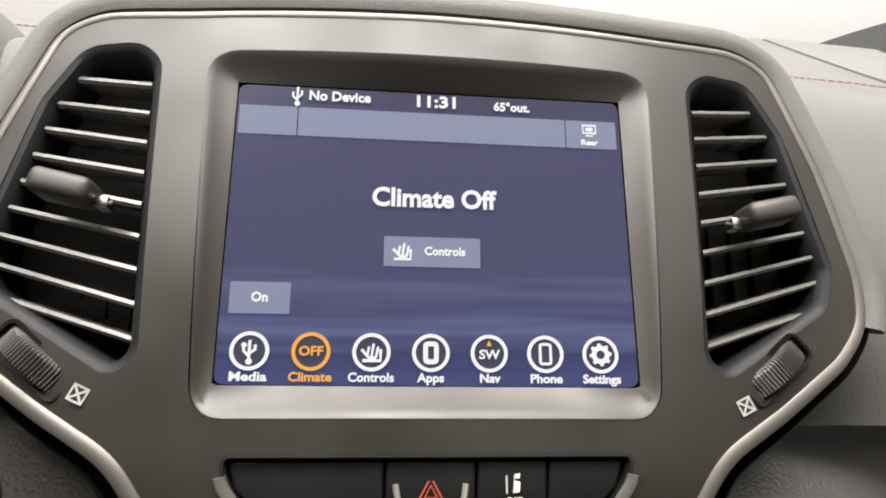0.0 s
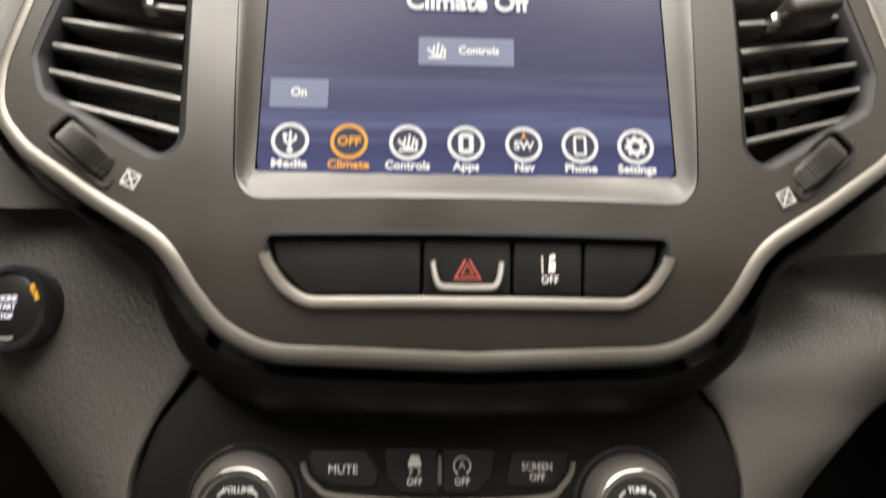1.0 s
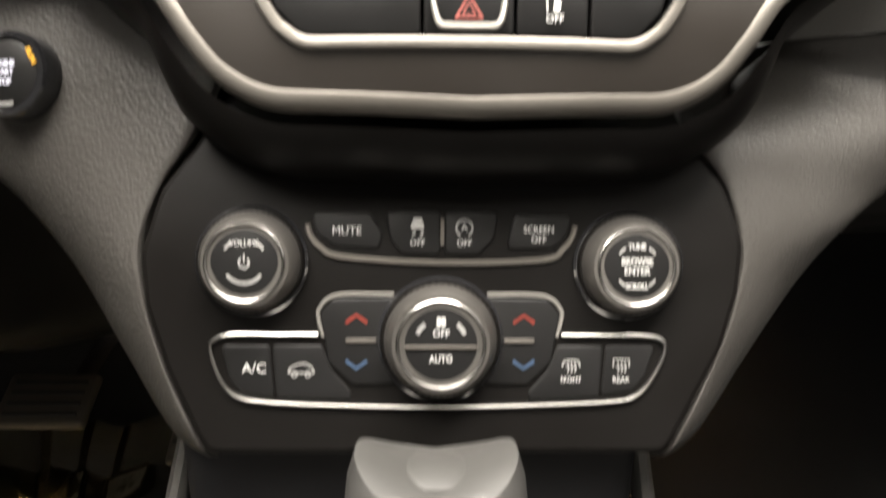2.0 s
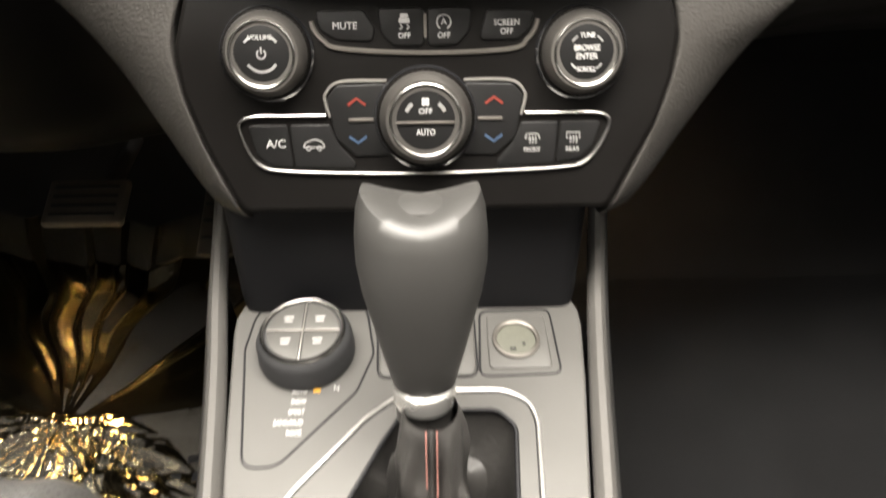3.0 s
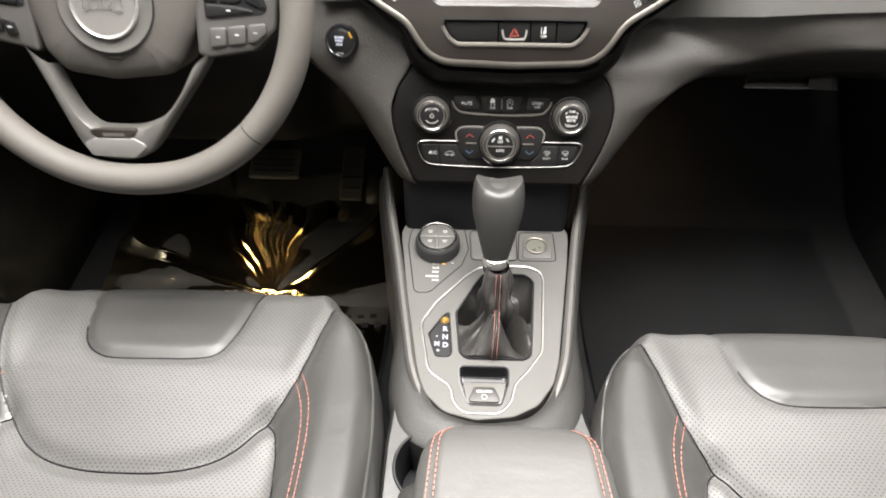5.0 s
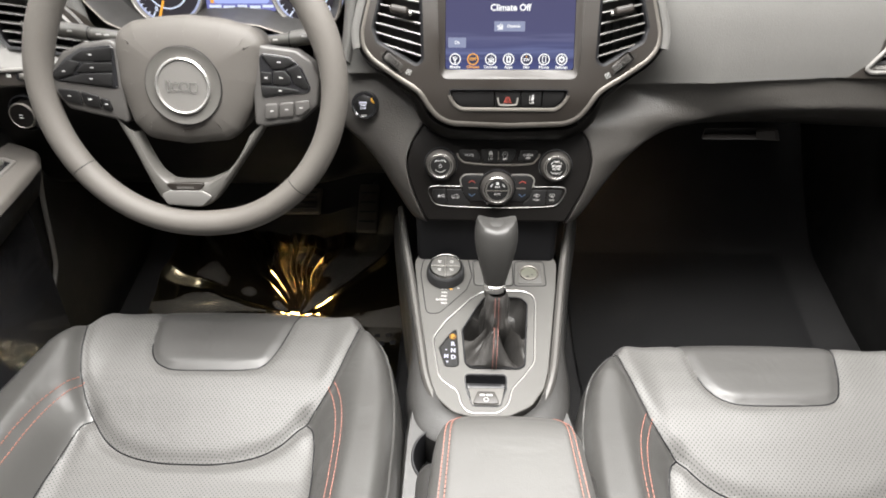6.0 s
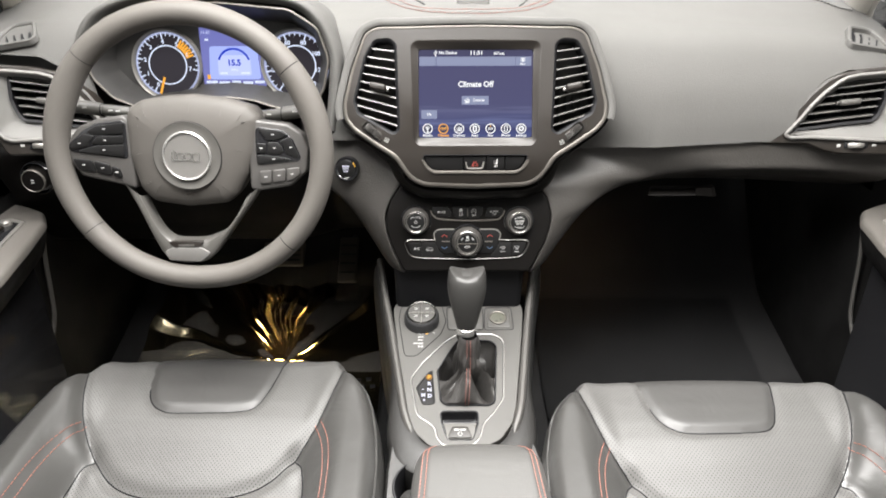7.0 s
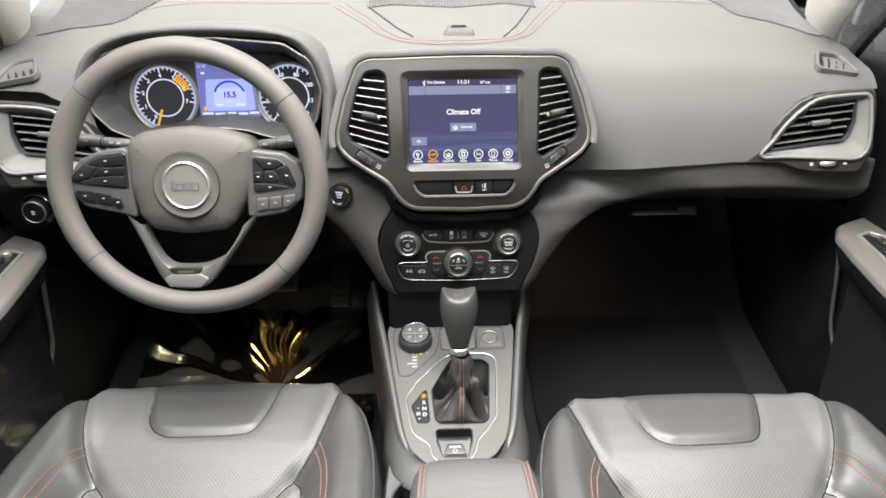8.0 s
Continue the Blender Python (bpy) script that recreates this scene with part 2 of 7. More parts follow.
def pad(outline, height, r=0.0015, sink=0.004, face=flat):
    """A raised pad with rounded upper edge on an outline: from sink below to height above."""
    bm = bmesh.new()
    prof = [(0, -sink), (0, height - r)] + [(r * (1 - math.cos(a)), height - r + r * math.sin(a)) for a in (0.5, 1.0, 1.57)]
    return loops(bm, outline, prof, face, cap_last=True)


def sheet(outline, holes=(), step=0.014, face=flat):
    """A filled sheet with holes, fine enough to follow a curved face."""
    bm = bmesh.new()
    edges = []
    for o in [outline, *holes]:
        vs = [bm.verts.new((x, y, 0)) for x, y in o]
        edges += [bm.edges.new((vs[i], vs[(i + 1) % len(vs)])) for i in range(len(vs))]
    bmesh.ops.triangle_fill(bm, use_beauty=True, use_dissolve=False, edges=edges)
    for _ in range(5):
        long = [e for e in bm.edges if e.calc_length() > step and not e.is_boundary]
        if not long:
            break
        bmesh.ops.subdivide_edges(bm, edges=long, cuts=1, use_grid_fill=False)
        bmesh.ops.triangulate(bm, faces=bm.faces[:])
        bmesh.ops.beautify_fill(bm, faces=bm.faces[:], edges=[e for e in bm.edges if not e.is_boundary])
    for v in bm.verts:
        v.co.z = face(v.co.x, v.co.y)
    return bm


def join(bm, other):
    me = bpy.data.meshes.new("tmp")
    other.to_mesh(me)
    other.free()
    bm.from_mesh(me)
    bpy.data.meshes.remove(me)
    return bm


def block(sx, sy, sz, at=(0, 0, 0), bevel=0.0, seg=2, turn=None):
    bm = bmesh.new()
    bmesh.ops.create_cube(bm, size=1)
    for v in bm.verts:
        v.co = Vector((v.co.x * sx, v.co.y * sy, v.co.z * sz))
    if bevel:
        bmesh.ops.bevel(bm, geom=bm.edges[:], offset=bevel, segments=seg, affect="EDGES", profile=0.5)
    m = Matrix.Translation(at) @ (turn or Matrix.Identity(4))
    bm.transform(m)
    return bm


def lathe(profile, seg=40, at=(0, 0, 0), knurl=0.0, sx=1.0, sy=1.0, cap=True):
    """Turn a profile of (radius, height) round z; knurl ripples the outermost rows."""
    bm = bmesh.new()
    rows = []
    big = max(r for r, _ in profile)
    for r, h in profile:
        row = []
        for i in range(seg):
            a = 2 * math.pi * i / seg
            q = r - (knurl if knurl and i % 2 and r > 0.9 * big else 0)
            row.append(bm.verts.new((q * math.cos(a) * sx + at[0], q * math.sin(a) * sy + at[1], h + at[2])))
        rows.append(row)
    for r, s in zip(rows, rows[1:]):
        for i in range(seg):
            bm.faces.new((r[i], r[(i + 1) % seg], s[(i + 1) % seg], s[i]))
    if cap and profile[-1][0] > 1e-6:
        bm.faces.new(rows[-1])
    return bm


def sweep(points, r, seg=8, closed=False, flat_to=None, caps=True):
    """A rod along points; r is a radius or a pair (half width, half height) with flat_to as its height's direction."""
    bm = bmesh.new()
    ps = [Vector(p) for p in points]
    k = len(ps)
    rx, ry = r if isinstance(r, tuple) else (r, r)
    rings, side = [], None
    for i, p in enumerate(ps):
        a = ps[i - 1] if i or closed else p
        b = ps[(i + 1) % k] if i < k - 1 or closed else p
        t = (b - a).normalized()
        if flat_to is not None:
            up = Vector(flat_to)
            side = t.cross(up).normalized()
            up = side.cross(t).normalized()
        else:
            if side is None:
                side = t.orthogonal().normalized()
            side = (side - t * side.dot(t)).normalized()
            up = side.cross(t).normalized()
        rings.append([bm.verts.new(p + side * (rx * math.cos(2 * math.pi * j / seg)) + up * (ry * math.sin(2 * math.pi * j / seg))) for j in range(seg)])
    for i in range(k if closed else k - 1):
        r0, r1 = rings[i], rings[(i + 1) % k]
        for j in range(seg):
            bm.faces.new((r0[j], r0[(j + 1) % seg], r1[(j + 1) % seg], r1[j]))
    if not closed and caps:
        bm.faces.new(rings[0]), bm.faces.new(rings[-1])
    return bm


def smooth_line(points, n=8, closed=False):
    """Catmull-Rom curve through points of any dimension."""
    out, k = [], len(points)
    P = [Vector(p) for p in points]
    for i in range(k if closed else k - 1):
        a, b, c, d = (P[(i - 1) % k] if closed or i else P[i]), P[i], P[(i + 1) % k], (P[(i + 2) % k] if closed or i + 2 < k else P[(i + 1) % k])
        for s in range(n):
            t = s / n
            out.append(tuple(0.5 * (2 * b + (c - a) * t + (2 * a - 5 * b + 4 * c - d) * t * t + (3 * b - 3 * c + d - a) * t ** 3)))
    return out if closed else out + [tuple(P[-1])]


def skin(rows, closed=False):
    """A surface through rows of points."""
    bm = bmesh.new()
    vs = [[bm.verts.new(p) for p in row] for row in rows]
    for a, b in zip(vs, vs[1:]):
        for i in range(len(a) if closed else len(a) - 1):
            j = (i + 1) % len(a)
            bm.faces.new((a[i], a[j], b[j], b[i]))
    return bm


FONT = bpy.data.curves.new("letters", "FONT")


def letters(name, body, size, at, material, parent, turn=None, width=None, bold=0.0, label="", deep=0.0002, squash=1.0):
    """A word in the built-in font, centred on a place of its parent."""
    c = bpy.data.curves.new(name, "FONT")
    c.body, c.size, c.align_x, c.align_y, c.extrude, c.offset, c.resolution_u = body, size, "CENTER", "CENTER", deep, bold, 3
    tmp = bpy.data.objects.new("tmp", c)
    me = bpy.data.meshes.new_from_object(tmp)
    bpy.data.objects.remove(tmp)
    me.name = name
    xs = [v.co.x for v in me.vertices]
    if width and xs and max(xs) > min(xs):
        k = width / (max(xs) - min(xs))
        for v in me.vertices:
            v.co.x *= k
    me.materials.clear()
    me.materials.append(M[material])
    ob = new(name, me)
    ob.parent = parent
    ob.matrix_basis = Matrix.Translation(at) @ (turn or Matrix.Identity(4))
    if label:
        tagged(ob, label)
    return ob


def disc_points(r, n=32, cx=0.0, cy=0.0, a0=0.0, a1=360.0):
    full = abs(a1 - a0) >= 359.9
    return [(cx + r * math.cos(radians(a0 + (a1 - a0) * i / (n if full else n - 1))), cy + r * math.sin(radians(a0 + (a1 - a0) * i / (n if full else n - 1)))) for i in range(n)]


def plate(outline, z=0.0, thick=0.0004):
    bm = bmesh.new()
    return loops(bm, outline, [(0, z - thick), (0, z)], cap_last=True)


def stroke(points, half, z=0.0, thick=0.0003, closed=False):
    """A flat printed line of a given half width, laid on a panel."""
    bm = bmesh.new()
    ps = [Vector((*p[:2], 0)) for p in points]
    k = len(ps)
    a, b = [], []
    for i, p in enumerate(ps):
        q0 = ps[i - 1] if i or closed else p
        q1 = ps[(i + 1) % k] if i < k - 1 or closed else p
        t = (q1 - q0).normalized()
        s = Vector((-t.y, t.x, 0)) * half
        a.append(bm.verts.new((p.x + s.x, p.y + s.y, z))), b.append(bm.verts.new((p.x - s.x, p.y - s.y, z)))
    for i in range(k if closed else k - 1):
        j = (i + 1) % k
        bm.faces.new((a[i], a[j], b[j], b[i]))
    bmesh.ops.solidify(bm, geom=bm.faces[:], thickness=thick)
    return bm


def ring_flat(r0, r1, z=0.0, n=32, cx=0.0, cy=0.0, thick=0.0003):
    bm = bmesh.new()
    o = disc_points(r1, n, cx, cy)
    return loops(bm, o, [(0, z - thick), (0, z), (r1 - r0, z), (r1 - r0, z - thick)])


# ---- the shell: floor, roof, walls, glass ----
UP = plane_frame((0.010, 0.3135, 0.784), 19.1)
LO = plane_frame((0.0, 0.2985, 0.568), 11.6)
DECK = deck_frame((0, 0.19, 0.380), 14.8)


def floor_height(y):
    """Flat under the seats, rising to the toe board."""
    if y < 0.42:
        return 0.12
    if y < 0.70:
        return 0.12 + (y - 0.42) * 0.28
    return 0.198 + (y - 0.70) * 1.1


def build_floor():
    rows = []
    for j in range(61):
        y = -1.30 + j * (2.28 / 60)
        rows.append([(x, y, floor_height(y) + 0.004 * noise.noise((x * 5, y * 5, 0))) for x in np.linspace(-0.82, 0.82, 50)])
    return single("floor", skin(rows), "carpet", "black carpeted car floor rising to the toe board", "floor", kind="structure")


def wall_slab(name, label, corners, material, thick, category="wall"):
    """A thick slab on four corners."""
    bm = bmesh.new()
    a, b, c, d = (Vector(p) for p in corners)
    n = (b - a).cross(d - a).normalized() * thick
    vs = [bm.verts.new(p) for p in (a, b, c, d, a + n, b + n, c + n, d + n)]
    for f in ((0, 1, 2, 3), (7, 6, 5, 4), (0, 4, 5, 1), (1, 5, 6, 2), (2, 6, 7, 3), (3, 7, 4, 0)):
        bm.faces.new([vs[i] for i in f])
    return single(name, bm, material, label, category, kind="structure", smooth=False)


build_floor()
wall_slab("wall_front", "black firewall behind the pedals", [(-0.76, 0.95, 0.10), (0.76, 0.95, 0.10), (0.76, 0.95, 0.80), (-0.76, 0.95, 0.80)], "carpet", 0.04)
# unseen wall up to the roof, added to stop light from the rear
wall_slab("wall_rear", "unseen dark wall behind the cabin that shuts out rear light", [(0.80, -1.36, 0.10), (-0.80, -1.36, 0.10), (-0.80, -1.40, 1.36), (0.80, -1.40, 1.36)], "leather", 0.05)
# unseen roof slabs round an open hole, sized to let lamp light in
for x0, x1, y0, y1 in ((-0.70, 0.70, 0.16, 0.30), (-0.70, 0.70, -1.40, -0.55), (-0.70, -0.60, -0.55, 0.16), (0.60, 0.70, -0.55, 0.16)):
    single("ceiling", block(x1 - x0, y1 - y0, 0.04, ((x0 + x1) / 2, (y0 + y1) / 2, 1.36), 0.005), "liner", "unseen pale headliner round an opening that lets light in", "ceiling", kind="structure")


PILLAR_R = [(0.775, 0.70, 0.800), (0.745, 0.65, 0.862), (0.712, 0.59, 0.925), (0.678, 0.49, 0.998), (0.665, 0.30, 1.16), (0.655, 0.14, 1.34)]
PILLAR_L = [(-0.870, 0.66, 0.815), (-0.835, 0.61, 0.876), (-0.790, 0.55, 0.935), (-0.740, 0.46, 1.007), (-0.715, 0.30, 1.17), (-0.700, 0.14, 1.34)]
SEAL_R = [(0.735, 0.52, 0.835), (0.727, 0.48, 0.872), (0.715, 0.43, 0.908), (0.703, 0.39, 0.932), (0.676, 0.28, 1.06), (0.660, 0.10, 1.34)]
SEAL_L = [(-0.806, 0.52, 0.845), (-0.790, 0.48, 0.886), (-0.768, 0.43, 0.930), (-0.748, 0.37, 0.98), (-0.720, 0.26, 1.09), (-0.700, 0.10, 1.34)]
for s, post, seal in ((1, PILLAR_R, SEAL_R), (-1, PILLAR_L, SEAL_L)):
    single("trim", sweep(smooth_line(post, 6), (0.075, 0.03), 16, flat_to=(s, -0.4, 0.3)), "liner", "pale windscreen pillar trim", "pillar trim", kind="structure")
    single("trim", sweep(smooth_line(seal, 6), (0.013, 0.012), 10), "rubber", "black rubber door seal beside the pillar", "door seal", kind="structure")
# unseen dark walls behind the front doors, added to block light from the sides
for s in (1, -1):
    single("wall_left" if s < 0 else "wall_right", block(0.04, 1.06, 0.50, (s * 0.745, -0.87, 1.11), 0.01), "hard", "unseen dark wall that blocks side light behind the front doors", "wall", kind="structure")


def near_line(px, py, line):
    """Distance of many points to a polyline."""
    best = np.full(px.shape, 9.0)
    for (ax, ay), (bx, by) in zip(line, line[1:]):
        dx, dy = bx - ax, by - ay
        q = dx * dx + dy * dy + 1e-12
        t = np.clip(((px - ax) * dx + (py - ay) * dy) / q, 0, 1)
        best = np.minimum(best, np.hypot(px - ax - t * dx, py - ay - t * dy))
    return best


def inside(px, py, poly):
    hit = np.zeros(px.shape, bool)
    for (ax, ay), (bx, by) in zip(poly, poly[1:] + poly[:1]):
        c = ((ay > py) != (by > py)) & (px < (bx - ax) * (py - ay) / (by - ay + 1e-12) + ax)
        hit ^= c
    return hit


# ---- dashboard ----
def crest(x):
    """Height of the dashboard's brow along its width."""
    return float(np.interp(x if x > 0 else max(0.0, -x - 0.025 * min(1.0, -x / 0.3)), [0, 0.10, 0.125, 0.16, 0.20, 0.28, 0.45, 0.64, 0.70, 0.78], [0.901, 0.898, 0.893, 0.885, 0.880, 0.874, 0.868, 0.855, 0.844, 0.833]))


def resample(line, n):
    """A polyline with n points evenly along it."""
    run = [0.0]
    for a, b in zip(line, line[1:]):
        run.append(run[-1] + (b - a).length)
    out, k = [], 0
    for i in range(n):
        s = run[-1] * i / (n - 1)
        while k < len(run) - 2 and run[k + 1] < s:
            k += 1
        out.append(line[k].lerp(line[k + 1], (s - run[k]) / (run[k + 1] - run[k] + 1e-12)))
    return out


def crease(x):
    """Height of the pad's lower edge, which dips towards the centre stack on the passenger's side."""
    return float(np.interp(x, [-0.12, 0.10, 0.17, 0.23, 0.30, 0.37, 0.46], [0.704, 0.672, 0.680, 0.687, 0.692, 0.696, 0.700]))


# outline of the instrument hood in the cluster's own plan
HOOD = smooth_line(mm([(-214, -70), (-222, -10), (-214, 40), (-184, 76), (-122, 98), (-10, 104), (105, 94), (150, 66), (171, 20), (172, -20), (168, -60), (160, -100)]), 8)


def dash_section(x):
    """The dashboard's outline in (y, z) at x: from the windscreen edge over the brow down to the crease."""
    c = crest(x)
    near = math.exp(-((x - 0.01) / 0.17) ** 4)
    tuck = max(0.0, min(1.0, (0.30 - x) / 0.14)) if x > 0 else 0.0
    low = crease(x)

    def at(k):
        return low + (c - low) * k
    pts = [(0.93, 1.062 - 0.032 * abs(x)), (0.66, c + 0.066), (0.50, c + 0.016), (0.438 - 0.035 * near, c + 0.001), (0.406 - 0.034 * near, at(0.95)),
           (0.380 - 0.024 * near, at(0.82)), (0.353, at(0.52)), (0.339 + 0.010 * tuck, at(0.22)), (0.334 + 0.034 * tuck, low)]
    b = 0.0
    w = min(1.0, max(0.0, (-x - 0.25) / 0.45))
    w = w * w * (3 - 2 * w)
    push = [0, 0, 0.02, 0.055, 0.085, 0.105, 0.125, 0.13, 0.10]
    out = []
    brow = float(np.interp(x if x > 0 else -x - 0.055, [0.480, 0.494, 0.522, 0.562, 0.598, 0.70], [0.60, 0.698, 0.733, 0.793, 0.808, 0.811]))
    line = [Vector(p) for p in smooth_line([(y + b * p, z) for (y, z), p in zip(pts, push)], 10)]
    brow = max(brow, line[-1].y + 0.0008)
    k = max(i for i in range(len(line)) if line[i].y >= brow)
    cut = line[k].lerp(line[k + 1], (line[k].y - brow) / (line[k].y - line[k + 1].y + 1e-9)) if k + 1 < len(line) else line[k]
    upper, lower = resample(line[:k + 1] + [cut], 64), resample([cut] + line[k + 1:], 20)
    for i, p in enumerate(upper + lower):
        q = 0.05 * min(1.0, (i - 63) / 3.0) if i >= 64 and brow > 0.70 else 0.0
        out.append((p.x - 0.025 * w + q, p.y + 0.028 * w))
    return out


def build_dash():
    d = thing("dashboard", "grey grained soft dashboard, wide and gently curved under the windscreen", "dashboard")
    rows = []
    for x in np.linspace(-0.800, 0.722, 320):
        rows.append([(x, y, z) for y, z in dash_section(float(x))])
    grid = np.array(rows)
    gx, gz = grid[:, :, 0] + 0.378, (grid[:, :, 2] - 0.813) / 0.99
    inner = inside(gx, gz, HOOD + [(0.15, -0.16), (-0.20, -0.16)])
    f = np.clip(near_line(gx, gz, HOOD) / 0.016, 0, 1) * inner
    f = f * f * (3 - 2 * f) * np.clip((0.50 - grid[:, :, 1]) / 0.08, 0, 1)
    grid[:, :, 1] += f * np.interp(grid[:, :, 2], [0.70, 0.80, 0.88, 0.91], [0.13, 0.125, 0.08, 0.04])
    grid[:, :, 0] = np.clip(grid[:, :, 0], np.interp(grid[:, :, 1], [0.30, 0.60], [-0.788, -0.800]), np.interp(grid[:, :, 1], [0.30, 0.42, 0.50, 0.58, 0.68, 0.93], [0.700, 0.705, 0.714, 0.697, 0.682, 0.640]))
    rows = [[tuple(float(c) for c in p) for p in row] for row in grid]
    part("upper_pad", skin(rows), "dash", d)
    for x in (-0.788, 0.700):
        end = dash_section(x)
        part("end_cap", skin([[(x, y, z) for y, z in end], [(x, y, 0.60) for y, z in end]]), "hard", d)
    rows = []
    for x in np.linspace(-0.775, -0.10, 44):
        prof = [(0.48, 0.715), (0.40, 0.705), (0.350, 0.690), (0.340, 0.66), (0.365, 0.60), (0.41, 0.53), (0.46, 0.47), (0.60, 0.44), (0.80, 0.44)]
        f = min(1.0, max(0.0, (x + 0.32) / 0.10))
        prof = [(y + 0.05 * f * f * (3 - 2 * f), z) for y, z in prof]
        rows.append([(x, y, z) for y, z in smooth_line(prof, 5)])
    part("knee_panel", skin(rows), "panel", d)
    return d


DASHBOARD = build_dash()


# ---- seats ----
# seams of the cushion in its own plan: x right, y from the front edge backwards (negative)
HORSE = smooth_line(mm([(-214, 12), (-207, -60), (-198, -104), (-184, -150), (-166, -186), (-144, -214), (-118, -240), (-86, -257), (-45, -266), (0, -268), (45, -266), (86, -257), (118, -240), (144, -214), (166, -186), (184, -150), (198, -104), (207, -60), (214, 12)]), 6)
INSERT = smooth_line(mm([(-118, 15), (-108, -40), (-98, -104), (-86, -130), (-68, -143), (-45, -148), (10, -148), (56, -145), (76, -136), (87, -115), (95, -90), (106, -40), (114, 15)]), 6)
RED_L = smooth_line(mm([(-176, -168), (-193, -212), (-201, -255), (-204, -300), (-205, -350), (-204, -500)]), 6)
RED_R = [(-x, y) for x, y in RED_L]
INNER_L = smooth_line(mm([(-147, -211), (-160, -230), (-168, -280), (-171, -340), (-171, -500)]), 6)
INNER_R = [(-x, y) for x, y in INNER_L]
WELT_L = smooth_line(mm([(-199, -52), (-203, -63), (-213, -75), (-228, -87), (-248, -122), (-259, -160), (-268, -215), (-272, -300), (-272, -500)]), 6)
WELT_R = [(-x, y) for x, y in WELT_L]


def seat_rim(y):
    """Half width of the cushion along its depth: drawn in to round the front corners."""
    return np.interp(-y, [0.0, 0.050, 0.066, 0.086, 0.104, 0.122, 0.160, 0.215, 0.300], [0.214, 0.215, 0.223, 0.240, 0.252, 0.260, 0.271, 0.280, 0.284])


def cushion_height(x, y, nose=0.0):
    """Height of the cushion over its base plane, for arrays of plan positions."""
    ax = np.abs(x)
    bol = np.clip((ax - 0.150) / 0.075, 0, 1)
    bol = bol * bol * (3 - 2 * bol)
    middle = np.interp(-y, [-0.02, 0.02, 0.06, 0.10, 0.13, 0.16, 0.19, 0.22, 0.25, 0.29, 0.34, 0.53], [0.004, 0.014, 0.020, 0.015, 0.009, 0.000, -0.013, -0.029, -0.043, -0.056, -0.064, -0.072])
    side = 0.030 * np.clip((-y + 0.06) / 0.18, 0.45, 1) + 0.012 * np.exp(-((y + 0.05) / 0.09) ** 2) - 0.018 * np.clip((-y - 0.12) / 0.3, 0, 1)
    h = middle * (1 - bol) + side * bol
    h += 0.005 * np.exp(-((np.hypot(x / 1.3, y + 0.20)) / 0.075) ** 2)
    rim = seat_rim(y)
    start = rim - 0.034
    edge = np.clip((ax - start) / (rim - start), 0, 1)
    h -= 0.10 * (1 - np.sqrt(np.clip(1 - edge ** 2, 0, 1)))
    corner = 0.030 * np.clip(ax / 0.27, 0, 1) ** 2
    h += 0.5 * nose * np.clip((y + 0.12) / 0.12, 0, 1)
    f = np.clip((y - nose + 0.055 + corner) / (0.055 + 0.012), 0, 1)
    h -= 0.12 * (1 - np.sqrt(np.clip(1 - f ** 2, 0, 1)))
    for line, deep, wide in ((HORSE, 0.008, 0.010), (INSERT + INSERT[:1], 0.005, 0.007), (RED_L, 0.002, 0.006), (RED_R, 0.002, 0.006), (INNER_L, 0.006, 0.010), (INNER_R, 0.006, 0.010), (WELT_L, 0.003, 0.006), (WELT_R, 0.003, 0.006)):
        d = near_line(x, y, line)
        h -= deep * np.exp(-(d / wide) ** 2) * np.clip((0.02 - y) / 0.12, 0.3, 1)
    return h


def grid_part(name, keep, xs, ys, z, material, parent, label=""):
    """The cells of a height grid that belong to one panel, as one mesh."""
    bm = bmesh.new()
    vs = {}

    def vert(i, j):
        if (i, j) not in vs:
            vs[(i, j)] = bm.verts.new((xs[i, j], ys[i, j], z[i, j]))
        return vs[(i, j)]
    for i, j in zip(*np.nonzero(keep)):
        bm.faces.new((vert(i, j), vert(i + 1, j), vert(i + 1, j + 1), vert(i, j + 1)))
    return part(name, bm, material, parent, label)


def stitches(name, line, parent, top, material, side=0.0):
    """A row of short threads along a seam on the cushion."""
    bm = bmesh.new()
    pts = dense(line, 0.0045, closed=False)
    for i in range(0, len(pts) - 1, 1):
        a, b = Vector(pts[i]), Vector(pts[i + 1])
        t = (b - a).normalized()
        nrm = Vector((-t.y, t.x)) * side
        a2, b2 = a + nrm, a + (b - a) * 0.72 + nrm
        za, zb = top(a2), top(b2)
        join(bm, sweep([(a2.x, a2.y, za + 0.0006), ((a2.x + b2.x) / 2, (a2.y + b2.y) / 2, (za + zb) / 2 + 0.0012), (b2.x, b2.y, zb + 0.0006)], 0.0007, 4))
    return part(name, bm, material, parent)


